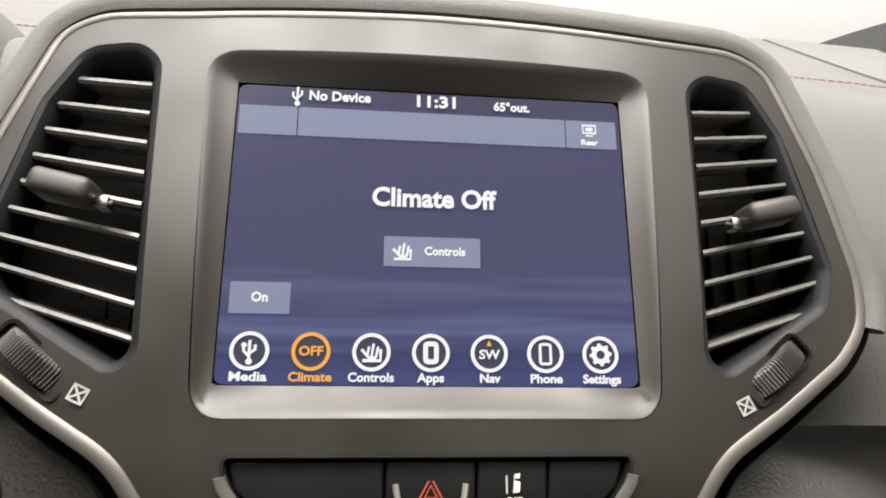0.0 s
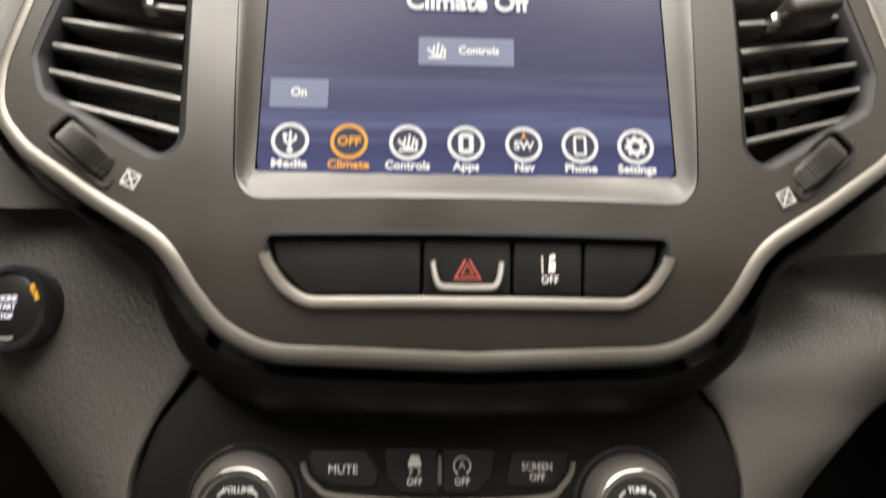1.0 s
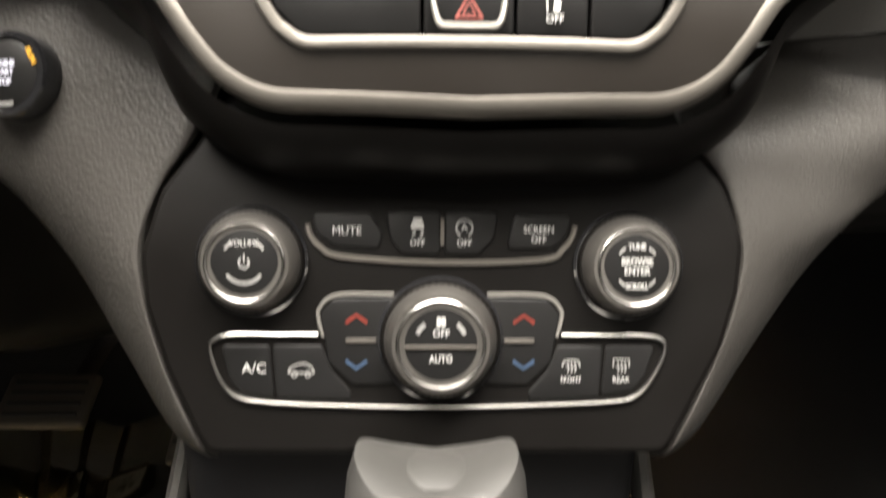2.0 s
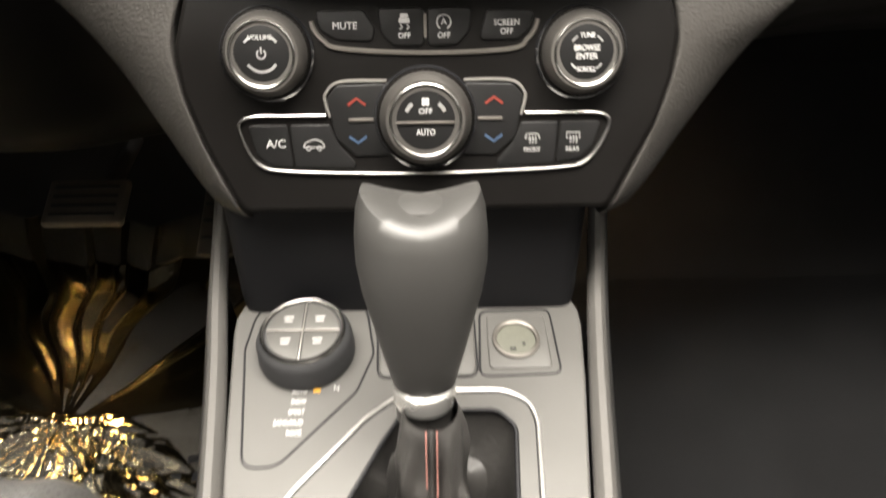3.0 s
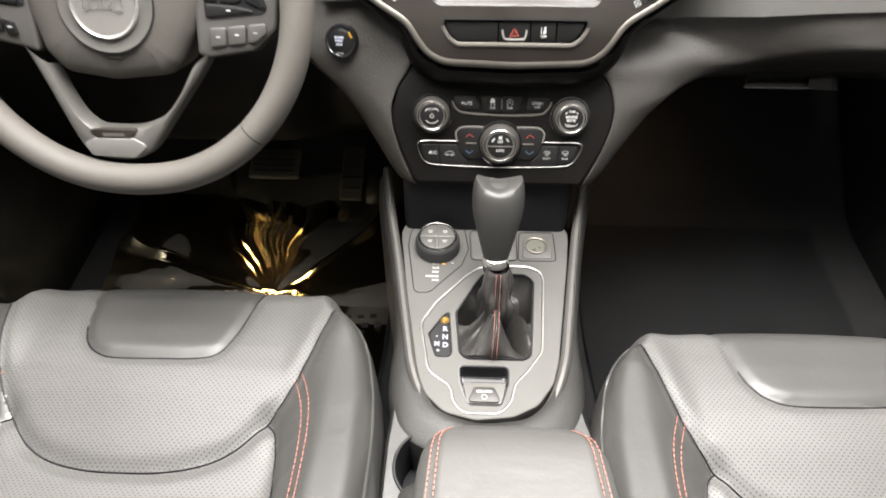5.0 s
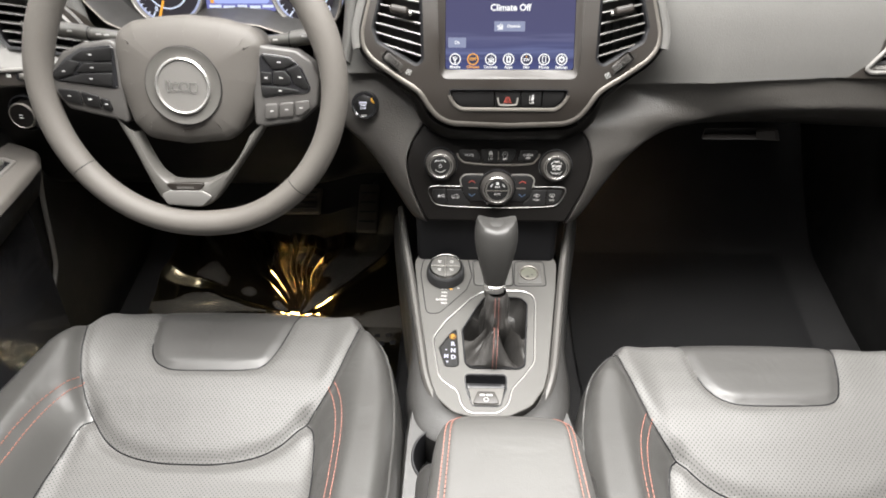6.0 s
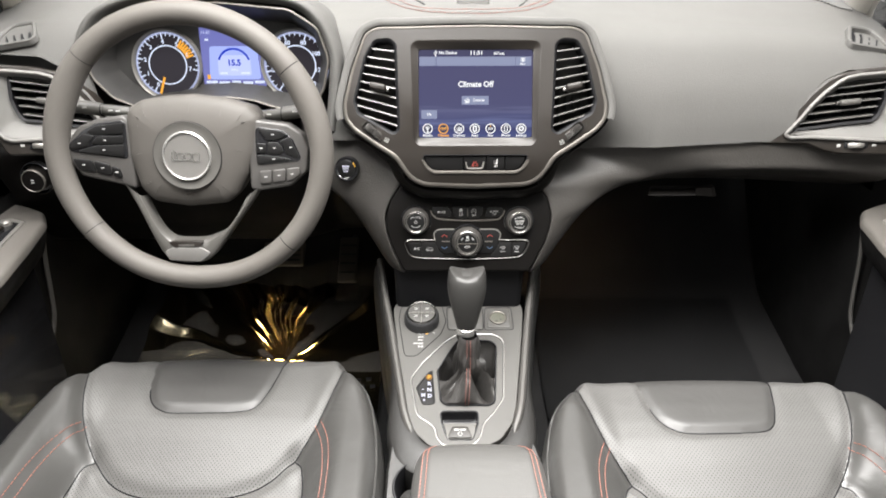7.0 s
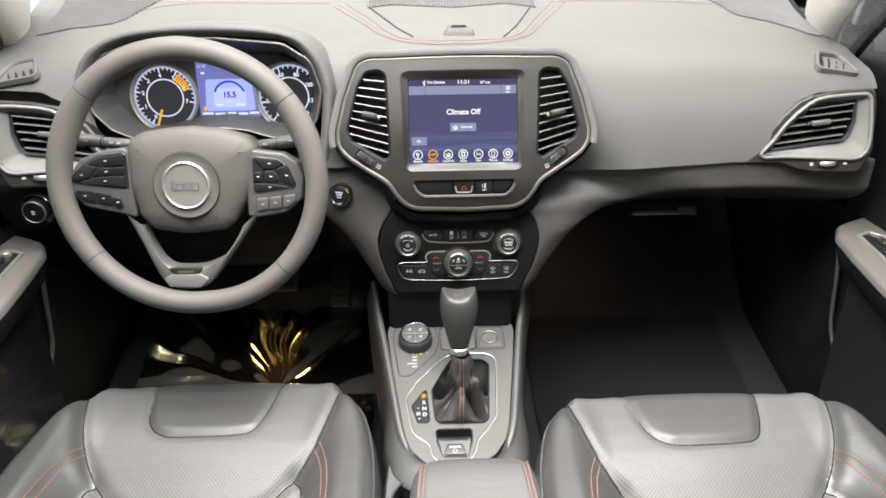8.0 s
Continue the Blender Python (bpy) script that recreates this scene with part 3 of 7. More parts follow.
def build_seat(cx, front, base, recline, hinge, label, nose=0.0):
    s = thing("front_seat", label, "seat", pose(cx, front, base), group="front seats")
    n, k = 137, 125
    xs = np.linspace(-0.248, 0.248, n)
    ys = np.linspace(0.012 + nose, -0.53, k)
    X, Y = np.meshgrid(xs, ys, indexing="ij")
    X = np.sign(X) * np.where(np.abs(X) < 0.15, np.abs(X), 0.15 + (np.abs(X) - 0.15) * (seat_rim(Y) - 0.1502) / 0.098)
    Z = cushion_height(X, Y, nose)
    cxm, cym = (X[:-1, :-1] + X[1:, 1:]) / 2, (Y[:-1, :-1] + Y[1:, 1:]) / 2
    horse = inside(cxm, cym, HORSE + [(0.214, 0.05), (-0.214, 0.05)])
    ins = inside(cxm, cym, INSERT)
    inner = inside(cxm, cym, list(reversed(INNER_L)) + INNER_R) & ~horse
    grid_part("front_pad", ins, X, Y, Z, "pad", s, "smooth black leather pad")
    grid_part("centre_panel", horse & ~ins, X, Y, Z, "perf", s, "perforated leather panel")
    grid_part("rear_panel", inner, X, Y, Z, "perf", s, "perforated leather panel")
    rest = ~horse & ~ins & ~inner
    grid_part("bolster", rest & (cxm < 0), X, Y, Z, "bolster", s, "smooth glossy black leather bolster")
    grid_part("bolster", rest & (cxm >= 0), X, Y, Z, "bolster", s, "smooth glossy black leather bolster")
    # skirt from the cushion's rim down to the seat base
    rim = [(X[i, 0], ys[0], Z[i, 0]) for i in range(n)]
    rim = [(X[0, j], ys[j], Z[0, j]) for j in range(k - 1, 0, -1)] + rim + [(X[-1, j], ys[j], Z[-1, j]) for j in range(1, k)]
    rows = [rim, [(x * 1.0, y - 0.004, z * 0.5 - 0.09) for x, y, z in rim], [(x * 0.96, y - 0.02, -0.20) for x, y, z in rim]]
    part("skirt", skin(rows), "bolster", s)

    def top(p):
        return float(cushion_height(np.array([p[0]]), np.array([p[1]]), nose)[0])
    for line in (HORSE, INSERT[len(INSERT) // 6:], INNER_L, INNER_R):
        cord = [(x, y, top((x, y)) + 0.0006) for x, y in dense(line, 0.006, closed=False) if y < 0.004]
        part("seam", sweep(cord, 0.0010, 5), "dark", s)
    for line in (WELT_L, WELT_R):
        cord = [(x, y, top((x, y)) + 0.0008) for x, y in dense(line, 0.006, closed=False)]
        part("piping", sweep(cord, 0.0017, 6), "bolster", s)
    for line in (RED_L, RED_R):
        for d in (-0.0045, 0.0045):
            stitches("stitching", line, s, top, "thread", d)
    # backrest, seen only at its side
    rows = []
    for j, v in enumerate(np.linspace(0, 1, 16)):
        y, z = hinge - 0.66 * v * math.sin(radians(recline)), 0.0 + 0.66 * v * math.cos(radians(recline))
        row = []
        for u in np.linspace(0, 2 * math.pi, 41)[:-1]:
            w = 0.262 * (1 - 0.10 * v - 0.5 * max(0.0, v - 0.86) ** 1.2)
            sx = math.copysign(abs(math.cos(u)) ** 0.5, math.cos(u)) * w
            sy = math.copysign(abs(math.sin(u)) ** 0.7, math.sin(u)) * 0.055
            if math.sin(u) > 0:
                sy += 0.03 * (abs(sx) / w) ** 3
            row.append((sx, y + sy, z))
        rows.append(row)
    bm = skin(rows, closed=True)
    part("backrest", bm, "leather", s)
    return s


build_seat(-0.405, 0.250, 0.345, 52, -0.56, "black leather driver's seat with perforated centre and red stitching", 0.009)
build_seat(0.372, 0.202, 0.345, 28, -0.540, "black leather passenger seat with perforated centre and red stitching")


# ---- steering wheel ----
WHEEL = plane_frame((-0.3822, 0.1679, 0.7415), 11.65)

# ---- outlines of the centre stack ----
def face_up(u, v):
    return 0.013 - 0.62 * u * u - (0.35 if v > 0 else 0.8) * v * v - 3.0 * min(0.0, v + 0.09) ** 2




def wider(points):
    """The panel's sides fall back from the eye, so its outline is set out wider than its flat drawing."""
    return [((x + 0.02) * (1 - face_up(x, y) / 0.31) - 0.02, y * (1 - 0.0015 / 0.31)) for x, y in points]


BEZEL = wider(rounded(mirror(mm([(0, 99), (110, 98), (148, 99), (164, 91), (184, 37), (196, -14), (195, -37), (181, -55), (150, -78), (122, -96), (110, -114), (97, -130), (78, -140), (0, -143)])), 0.05, 5))
VENT = wider(rounded(mm([(124, 72), (131, 79), (150, 78), (163, 55), (179, -10), (174, -27), (126, -58), (120, -53)]), 0.009, 4))
VENT_L = [(-x, y) for x, y in reversed(VENT)]
SCREEN = rounded(mm([(-86, 65), (86, 65), (86, -65), (-86, -65)]), 0.004, 3)
WELL = rounded(mm([(-97, 76), (97, 76), (92, -76), (-92, -76)]), 0.012, 5)

# ---- centre stack: upper panel with screen and vents ----
def along(points, face, lift):
    return [(x, y, face(x, y) + lift) for x, y in points]


def cross_icon(parent, at, r, face, mat="white"):
    """A closed vent's mark: a tilted square with its diagonals."""
    x, y = at
    z = face(x, y) + 0.0009
    a = radians(25 if x > 0 else -25)
    box = [(x + r * math.cos(a + k * math.pi / 2 + math.pi / 4), y + r * math.sin(a + k * math.pi / 2 + math.pi / 4)) for k in range(4)]
    bm = stroke(box, r * 0.13, z, closed=True)
    for k in (0, 1):
        join(bm, stroke([box[k], box[k + 2]], r * 0.11, z))
    return part("vent_symbol", bm, mat, parent)


def thumb_wheel(parent, x, y, turn, label):
    """A knurled vent wheel in its slot."""
    z = face_up(x, y)
    m = Matrix.Translation((x, y, z)) @ pose(0, 0, 0, 0, 0, turn)
    slot = rounded(mm([(-17.5, 6.5), (17.5, 6.5), (17.5, -6.5), (-17.5, -6.5)]), 0.0035, 4)
    bm = bmesh.new()
    loops(bm, slot, [(-0.0012, 0.0), (-0.0008, 0.0012), (0.0006, 0.0010), (0.0012, -0.004)], cap_last=True)
    w = part("thumb_wheel", bm, "panel", parent, label, local=m)
    rows = []
    for i in range(97):
        a = radians(-60 + 1.25 * i)
        d = (0.0, 0.0003, 0.0016, 0.0016)[i % 4]
        rows.append([((rr - d) * math.sin(a), yy, (rr - d) * math.cos(a) - 0.0112) for yy, rr in ((-0.0056, 0.0150), (-0.0050, 0.0176), (-0.0040, 0.0186), (0.0040, 0.0186), (0.0050, 0.0176), (0.0056, 0.0150))])
    part("knurl", skin(rows), "knurl", w, "dark knurled wheel")
    return w


def air_vent(parent, s, outline):
    """The louvre of one centre vent: black duct, slats, cross vanes behind, and the tab."""
    v = part("vent", loops(bmesh.new(), outline, [(-0.0045, -0.0002), (-0.002, -0.0012), (0.0, -0.004), (0.001, -0.010), (0.002, -0.05)], face_up, cap_last=True), "dark", parent, "black louvred air vent")
    inner_v = [64 - 13.9 * i for i in range(9)]
    for i, vv in enumerate(inner_v):
        slope = 0.15 + 0.022 * i
        u0 = 0.1245 - 0.0006 * i
        u1 = u0
        for k in range(80):
            u = u0 + k * 0.001
            y = vv / 1000 + slope * (u - u0)
            if not inside(np.array([u]), np.array([y]), VENT)[0] and k > 3:
                break
            u1 = u
        a = (s * (u0 - 0.001), vv / 1000, face_up(u0, vv / 1000) - 0.006)
        b = (s * (u1 + 0.001), vv / 1000 + slope * (u1 - u0), face_up(u1, vv / 1000) - 0.007)
        rows = []
        for p in (a, b):
            rows.append([(p[0], p[1] + 0.0005, p[2] + 0.002), (p[0], p[1] - 0.0011, p[2] + 0.0024), (p[0], p[1] - 0.0022, p[2] + 0.001), (p[0], p[1] + 0.002, p[2] - 0.022), (p[0], p[1] + 0.003, p[2] - 0.022)])
        part("slat", skin(rows, closed=True), "slat", v)
    for i in range(4):
        u = s * (0.132 + 0.011 * i)
        part("vane", block(0.0008, 0.100 - 0.016 * i, 0.012, (u, 0.008, -0.042)), "dark", v)
    # tab on the middle slat
    m = pose(0, 0, 0, 0, 0, s * 12) 
    tab = block(0.024, 0.0105, 0.018, (s * 0.1475, 0.0100, face_up(0.14, 0) + 0.008), 0.0035, 3, turn=m)
    t = part("tab", tab, "bezel", v)
    part("tab_pin", block(0.005, 0.005, 0.008, (s * 0.1335, 0.0055, face_up(0.14, 0) + 0.004), 0.001), "chrome", t)
    return v


M["slat"] = surface("satin_slat_plastic", (0.075, 0.072, 0.068), 0.28, vary=0.06, bump=0.05)


def screen_surface():
    """The display's own picture: deep blue, paler towards a wavy lower band."""
    m = bpy.data.materials.new("display_picture")
    m.use_nodes = True
    n, l = m.node_tree.nodes, m.node_tree.links
    b = n["Principled BSDF"]
    b.inputs["Base Color"].default_value = (0.008, 0.008, 0.010, 1)
    b.inputs["Roughness"].default_value = 0.2
    b.inputs["Specular IOR Level"].default_value = 0.05
    co = n.new("ShaderNodeTexCoord")
    sep = n.new("ShaderNodeSeparateXYZ")
    wave = n.new("ShaderNodeTexNoise")
    wave.inputs["Scale"].default_value = 1.0
    mp = n.new("ShaderNodeMapping")
    mp.inputs["Scale"].default_value = (9, 160, 1)
    l.new(co.outputs["Object"], mp.inputs["Vector"]), l.new(mp.outputs[0], wave.inputs["Vector"])
    l.new(co.outputs["Object"], sep.inputs[0])
    ramp = n.new("ShaderNodeValToRGB")
    mr = n.new("ShaderNodeMapRange")
    mr.inputs["From Min"].default_value, mr.inputs["From Max"].default_value = -0.065, 0.065
    add = n.new("ShaderNodeMath")
    add.operation = "MULTIPLY_ADD"
    add.inputs[1].default_value = 0.022
    l.new(wave.outputs["Fac"], add.inputs[0]), l.new(sep.outputs["Y"], add.inputs[2])
    sub = n.new("ShaderNodeMath")
    sub.operation = "SUBTRACT"
    sub.inputs[1].default_value = 0.011
    l.new(add.outputs[0], sub.inputs[0]), l.new(sub.outputs[0], mr.inputs["Value"])
    e = ramp.color_ramp.elements
    e[0].position, e[0].color = 0.0, (0.045, 0.06, 0.19, 1)
    e[1].position, e[1].color = 1.0, (0.035, 0.034, 0.085, 1)
    for pos, c in ((0.10, (0.03, 0.035, 0.12)), (0.17, (0.10, 0.12, 0.26)), (0.24, (0.05, 0.055, 0.15)), (0.31, (0.085, 0.09, 0.19)), (0.36, (0.052, 0.053, 0.135)), (0.88, (0.050, 0.048, 0.125))):
        k = e.new(pos)
        k.color = (*c, 1)
    l.new(mr.outputs[0], ramp.inputs[0])
    l.new(ramp.outputs[0], b.inputs["Emission Color"])
    b.inputs["Emission Strength"].default_value = SCREEN_LIGHT
    return m


SCREEN_LIGHT = 1.0
M["display"] = screen_surface()


def tile(parent, name, x0, x1, y0, y1, z, mat, r=0.0006):
    return part(name, plate(rounded(mm([(x0, y1), (x1, y1), (x1, y0), (x0, y0)]), r, 2), z), mat, parent, smooth=False)


def build_screen(parent):
    """The lit touch screen with its words and symbols."""
    s = part("touch_screen", plate(SCREEN, 0.0, 0.003), "display", parent, "lit blue touch screen", smooth=False)
    z = 0.0006
    tile(s, "header_bar", -85, -60.2, 41.5, 55, z, "screen_bar")
    tile(s, "header_bar", -59.6, 60, 41.5, 55, z, "screen_bar")
    tile(s, "header_bar", 60.6, 84, 41.5, 55, z, "screen_bar")
    tile(s, "on_button", -82.5, -58.5, -37, -24, z, "screen_bar")
    tile(s, "controls_button", -21, 20, -16, -3, z, "screen_bar")
    zt = 0.0012
    for body, size, x, y, w, mat in (("No Device", 6.2, -42, 60.5, 27, "ink"), ("11:31", 7.6, 1, 60.2, 17.5, "ink"), ("65\u00b0out.", 5.6, 35.5, 59.5, 16.5, "ink"),
                                     ("Rear", 3.6, 71, 44.0, 7.8, "ink"), ("Climate Off", 11.6, 0, 14, 54, "ink"), ("Controls", 5.0, 4.8, -9.4, 17.4, "ink"),
                                     ("On", 5.4, -70.5, -30.5, 6.6, "ink"), ("Media", 4.9, -73, -62.2, 14.5, "ink"), ("Climate", 4.9, -49, -62.2, 17, "ink_orange"),
                                     ("Controls", 4.9, -25, -62.2, 18.3, "ink"), ("Apps", 4.9, -1, -62.2, 11, "ink"), ("Nav", 4.9, 23, -62.2, 8.4, "ink"),
                                     ("Phone", 4.9, 46.5, -62.2, 13.4, "ink"), ("Settings", 4.9, 70, -62.2, 16, "ink")):
        letters("lettering", body, size / 1000, (x / 1000, y / 1000, zt), mat, s, width=w / 1000, bold=size * 0.00003)
    for i, x in enumerate((-73, -49, -25, -1, 23, 46.5, 70)):
        mat = "ink_orange" if i == 1 else "ink"
        cx, cy = x / 1000, -0.052
        part("icon_disc", plate(disc_points(0.0072, 28, cx, cy), z), "disc", s, smooth=False)
        part("icon_ring", ring_flat(0.0062, 0.0077, zt, 36, cx, cy), mat, s, smooth=False)
        if i == 0:
            bm = stroke([(cx, cy - 0.0042), (cx, cy + 0.0042)], 0.0006, zt)
            join(bm, stroke([(cx, cy - 0.0022), (cx - 0.0022, cy), (cx - 0.0022, cy + 0.0018)], 0.0006, zt))
            join(bm, stroke([(cx, cy - 0.0012), (cx + 0.0022, cy + 0.0006), (cx + 0.0022, cy + 0.0024)], 0.0006, zt))
            join(bm, plate(disc_points(0.0013, 12, cx, cy - 0.0042), zt))
            join(bm, plate(disc_points(0.0011, 12, cx - 0.0022, cy + 0.0022), zt))
            part("usb_icon", bm, "ink", s, smooth=False)
        elif i == 1:
            letters("lettering", "OFF", 0.0052, (cx, cy, zt), mat, s, width=0.0096, bold=0.00015)
        elif i == 2:
            bm = stroke([(cx + 0.0036, cy + 0.0012), (cx + 0.0036, cy - 0.0034), (cx - 0.0036, cy - 0.0034)], 0.0007, zt)
            for k in (-1, 0, 1):
                join(bm, stroke([(cx + k * 0.0018, cy - 0.002), (cx + k * 0.0018 + 0.0008, cy + 0.0034 - abs(k) * 0.0012)], 0.0005, zt))
            join(bm, stroke([(cx - 0.004, cy + 0.001), (cx - 0.001, cy - 0.0022), (cx + 0.002, cy - 0.0022)], 0.0006, zt))
            part("seat_icon", bm, "ink", s, smooth=False)
        elif i == 3:
            part("apps_icon", stroke(rounded([(cx - 0.0022, cy + 0.0036), (cx + 0.0022, cy + 0.0036), (cx + 0.0022, cy - 0.0036), (cx - 0.0022, cy - 0.0036)], 0.0008, 2), 0.001, zt, closed=True), "ink", s, smooth=False)
        elif i == 4:
            letters("lettering", "SW", 0.0052, (cx, cy - 0.0006, zt), "ink", s, width=0.0086, bold=0.00012)
            part("north_mark", plate([(cx - 0.0011, cy + 0.0030), (cx + 0.0011, cy + 0.0030), (cx, cy + 0.0054)], zt), "ink_orange", s, smooth=False)
        elif i == 5:
            part("phone_icon", stroke(rounded([(cx - 0.0022, cy + 0.004), (cx + 0.0022, cy + 0.004), (cx + 0.0022, cy - 0.004), (cx - 0.0022, cy - 0.004)], 0.0008, 2), 0.0006, zt, closed=True), "ink", s, smooth=False)
        else:
            gear = [((0.0048 if k % 4 < 2 else 0.0038) * math.cos(2 * math.pi * k / 32) + cx, (0.0048 if k % 4 < 2 else 0.0038) * math.sin(2 * math.pi * k / 32) + cy) for k in range(32)]
            part("gear_icon", loops(bmesh.new(), gear, [(0, zt), (0.0022, zt)]), "ink", s, smooth=False)
    # status and button symbols
    bm = stroke([(-0.0605, 0.0565), (-0.0605, 0.0645)], 0.0005, zt)
    join(bm, stroke([(-0.0605, 0.058), (-0.0625, 0.060), (-0.0625, 0.062)], 0.0005, zt))
    join(bm, stroke([(-0.0605, 0.059), (-0.0587, 0.0608), (-0.0587, 0.0628)], 0.0005, zt))
    join(bm, plate(disc_points(0.0012, 10, -0.0605, 0.0565), zt))
    part("usb_icon", bm, "ink", s, smooth=False)
    bm = stroke([(0.0683, 0.0525), (0.0743, 0.0525), (0.0743, 0.0488), (0.0683, 0.0488)], 0.0006, zt, closed=True)
    join(bm, plate(rounded([(0.0696, 0.0515), (0.073, 0.0515), (0.073, 0.0499), (0.0696, 0.0499)], 0.0003, 2), zt))
    join(bm, stroke([(0.0695, 0.0474), (0.0731, 0.0474)], 0.0004, zt))
    part("rear_icon", bm, "ink", s, smooth=False)
    cx, cy = -0.0132, -0.0096
    bm = stroke([(cx + 0.0034, cy + 0.001), (cx + 0.0034, cy - 0.0034), (cx - 0.0036, cy - 0.0034)], 0.0006, zt)
    for k in (-1, 0, 1):
        join(bm, stroke([(cx + k * 0.0018, cy - 0.002), (cx + k * 0.0018 + 0.0008, cy + 0.0036 - abs(k) * 0.0012)], 0.0005, zt))
    join(bm, stroke([(cx - 0.004, cy + 0.001), (cx - 0.001, cy - 0.0022), (cx + 0.002, cy - 0.0022)], 0.0006, zt))
    part("seat_icon", bm, "ink", s, smooth=False)
    return s


STRIP = rounded(mm([(-81, -91.5), (81, -91.5), (79, -102), (73, -111), (64, -117.6), (-64, -117.6), (-73, -111), (-79, -102)]), 0.016, 6)


def build_stack():
    d = thing("centre_stack", "dark satin plastic centre panel with screen, vents and silver outline", "dashboard panel", UP)
    strip = dense(STRIP, 0.006)
    well = dense(WELL, 0.006)
    bm = sheet(dense(BEZEL, 0.007), [dense(offset(VENT, -0.0045), 0.006), dense(offset(VENT_L, -0.0045), 0.006), offset(well, -0.002), offset(strip, -0.0008)], step=0.012, face=face_up)
    bezel = part("bezel", bm, "bezel", d)
    # chamfer from the bezel down to the screen
    rings = []
    bm = bmesh.new()
    scr = [(max(-0.0865, min(0.0865, x * 0.96)), max(-0.0655, min(0.0655, y * 0.9))) for x, y in well]
    for k, (t, h) in enumerate(((-0.1, 0), (0.0, -0.0006), (0.18, -0.0022), (0.85, None), (1.0, None))):
        row = []
        for (x, y), (p, q) in zip(well, scr):
            ox, oy = (x + (x - p) * 0.2, y + (y - q) * 0.2) if t < 0 else (x + (p - x) * t, y + (q - y) * t)
            f = face_up(x, y)
            z = f + h if h is not None else (f - 0.0022) * (1 - (t - 0.18) / 0.82) + 0.0006 * ((t - 0.18) / 0.82)
            row.append(bm.verts.new((ox, oy, z)))
        rings.append(row)
    for r, s in zip(rings, rings[1:]):
        for i in range(len(r)):
            bm.faces.new((r[i], r[(i + 1) % len(r)], s[(i + 1) % len(r)], s[i]))
    part("screen_surround", bm, "bezel", d)
    part("screen_backing", plate(offset(SCREEN, -0.006), -0.0035), "gloss", d)
    build_screen(d)
    air_vent(d, 1, VENT), air_vent(d, -1, VENT_L)
    # silver outline and the dark skirt round it
    out = dense(BEZEL, 0.006)
    unit = offset(out, 0.001)
    rings = []
    for across, lift in ((-1.15, -0.0016), (-1.0, 0.0006), (-0.45, 0.0016), (0.45, 0.0014), (1.0, 0.0004), (1.1, -0.0012)):
        row = []
        for (x, y), (p, q) in zip(out, unit):
            half = float(np.interp(y, [-0.13, -0.06, 0.02, 0.10], [0.0034, 0.0030, 0.0022, 0.0016]))
            ox, oy = x + (p - x) * 1000 * half * (across + 0.6), y + (q - y) * 1000 * half * (across + 0.6)
            row.append((ox, oy, face_up(ox, oy) + lift * half / 0.003))
        rings.append(row)
    part("silver_trim", skin(rings, closed=True), "silver", d)
    first = next(i for i in range(len(out)) if out[i][1] < -0.040)
    band = offset(out, -0.0085)
    band = [p for p in band[first:] + band[:first] if p[1] > -0.040]
    part("outer_lip", sweep(along(band, face_up, -0.0030), (0.0062, 0.0042), 10, flat_to=(0, 0, 1)), "dash", d, "soft grey lip over the panel")
    bm = bmesh.new()
    rings = []
    for amt, h in ((0.10, -0.001), (0.4, -0.006), (0.8, -0.018), (1.0, -0.034), (0.95, -0.09)):
        row = []
        base = offset(out, -0.0052)
        far = offset(out, -0.0135)
        for (x, y), (p, q) in zip(base, far):
            low = min(1.0, max(0.0, (-y - 0.075) / 0.05))
            k = amt * (0.25 + 1.0 * low)
            row.append(bm.verts.new((x + (p - x) * k * 1.5, y + (q - y) * k * 1.5, face_up(x, y) + h * (1.0 - 0.25 * low))))
        rings.append(row)
    for r, s in zip(rings, rings[1:]):
        for i in range(len(r)):
            bm.faces.new((r[i], r[(i + 1) % len(r)], s[(i + 1) % len(r)], s[i]))
    part("skirt", bm, "panel", d)
    # switch strip below the screen
    st = part("switch_strip", loops(bmesh.new(), strip, [(-0.0008, 0.0), (0.0008, 0.0002), (0.0016, -0.004), (0.002, -0.010)], face_up, cap_last=True), "dark", d)
    low = [p for p in strip if p[1] < -0.097]
    low.sort(key=lambda p: math.atan2(p[1] + 0.095, p[0]))
    part("silver_edge", sweep(along([(x * 1.012, y - 0.0006) for x, y in low], face_up, 0.0002), (0.0026, 0.0016), 8, flat_to=(0, 0, 1)), "silver", st)
    for x0, x1, tag in ((-78.5, -19.2, ""), (-18.2, 16.6, "hazard"), (17.6, 45.4, "lane"), (46.4, 77.5, "")):
        a, b = x0 / 1000, x1 / 1000
        pts = [(a, -0.0938), (b, -0.0938), (b, -0.1148), (a, -0.1148)]
        if x0 < -70:
            pts = [(a, -0.0938), (b, -0.0938), (b, -0.1148), (a + 0.014, -0.1148), (a + 0.003, -0.1043)]
        if x1 > 70:
            pts = [(a, -0.0938), (b, -0.0938), (b - 0.003, -0.1043), (b - 0.013, -0.1148), (a, -0.1148)]
        bt = part("switch", pad(rounded(pts, 0.002, 3), 0.0, 0.0012, 0.006, lambda u, v: face_up(u, v) - 0.0032), "button", st)
        z = face_up(0.0, -0.1043) - 0.0029
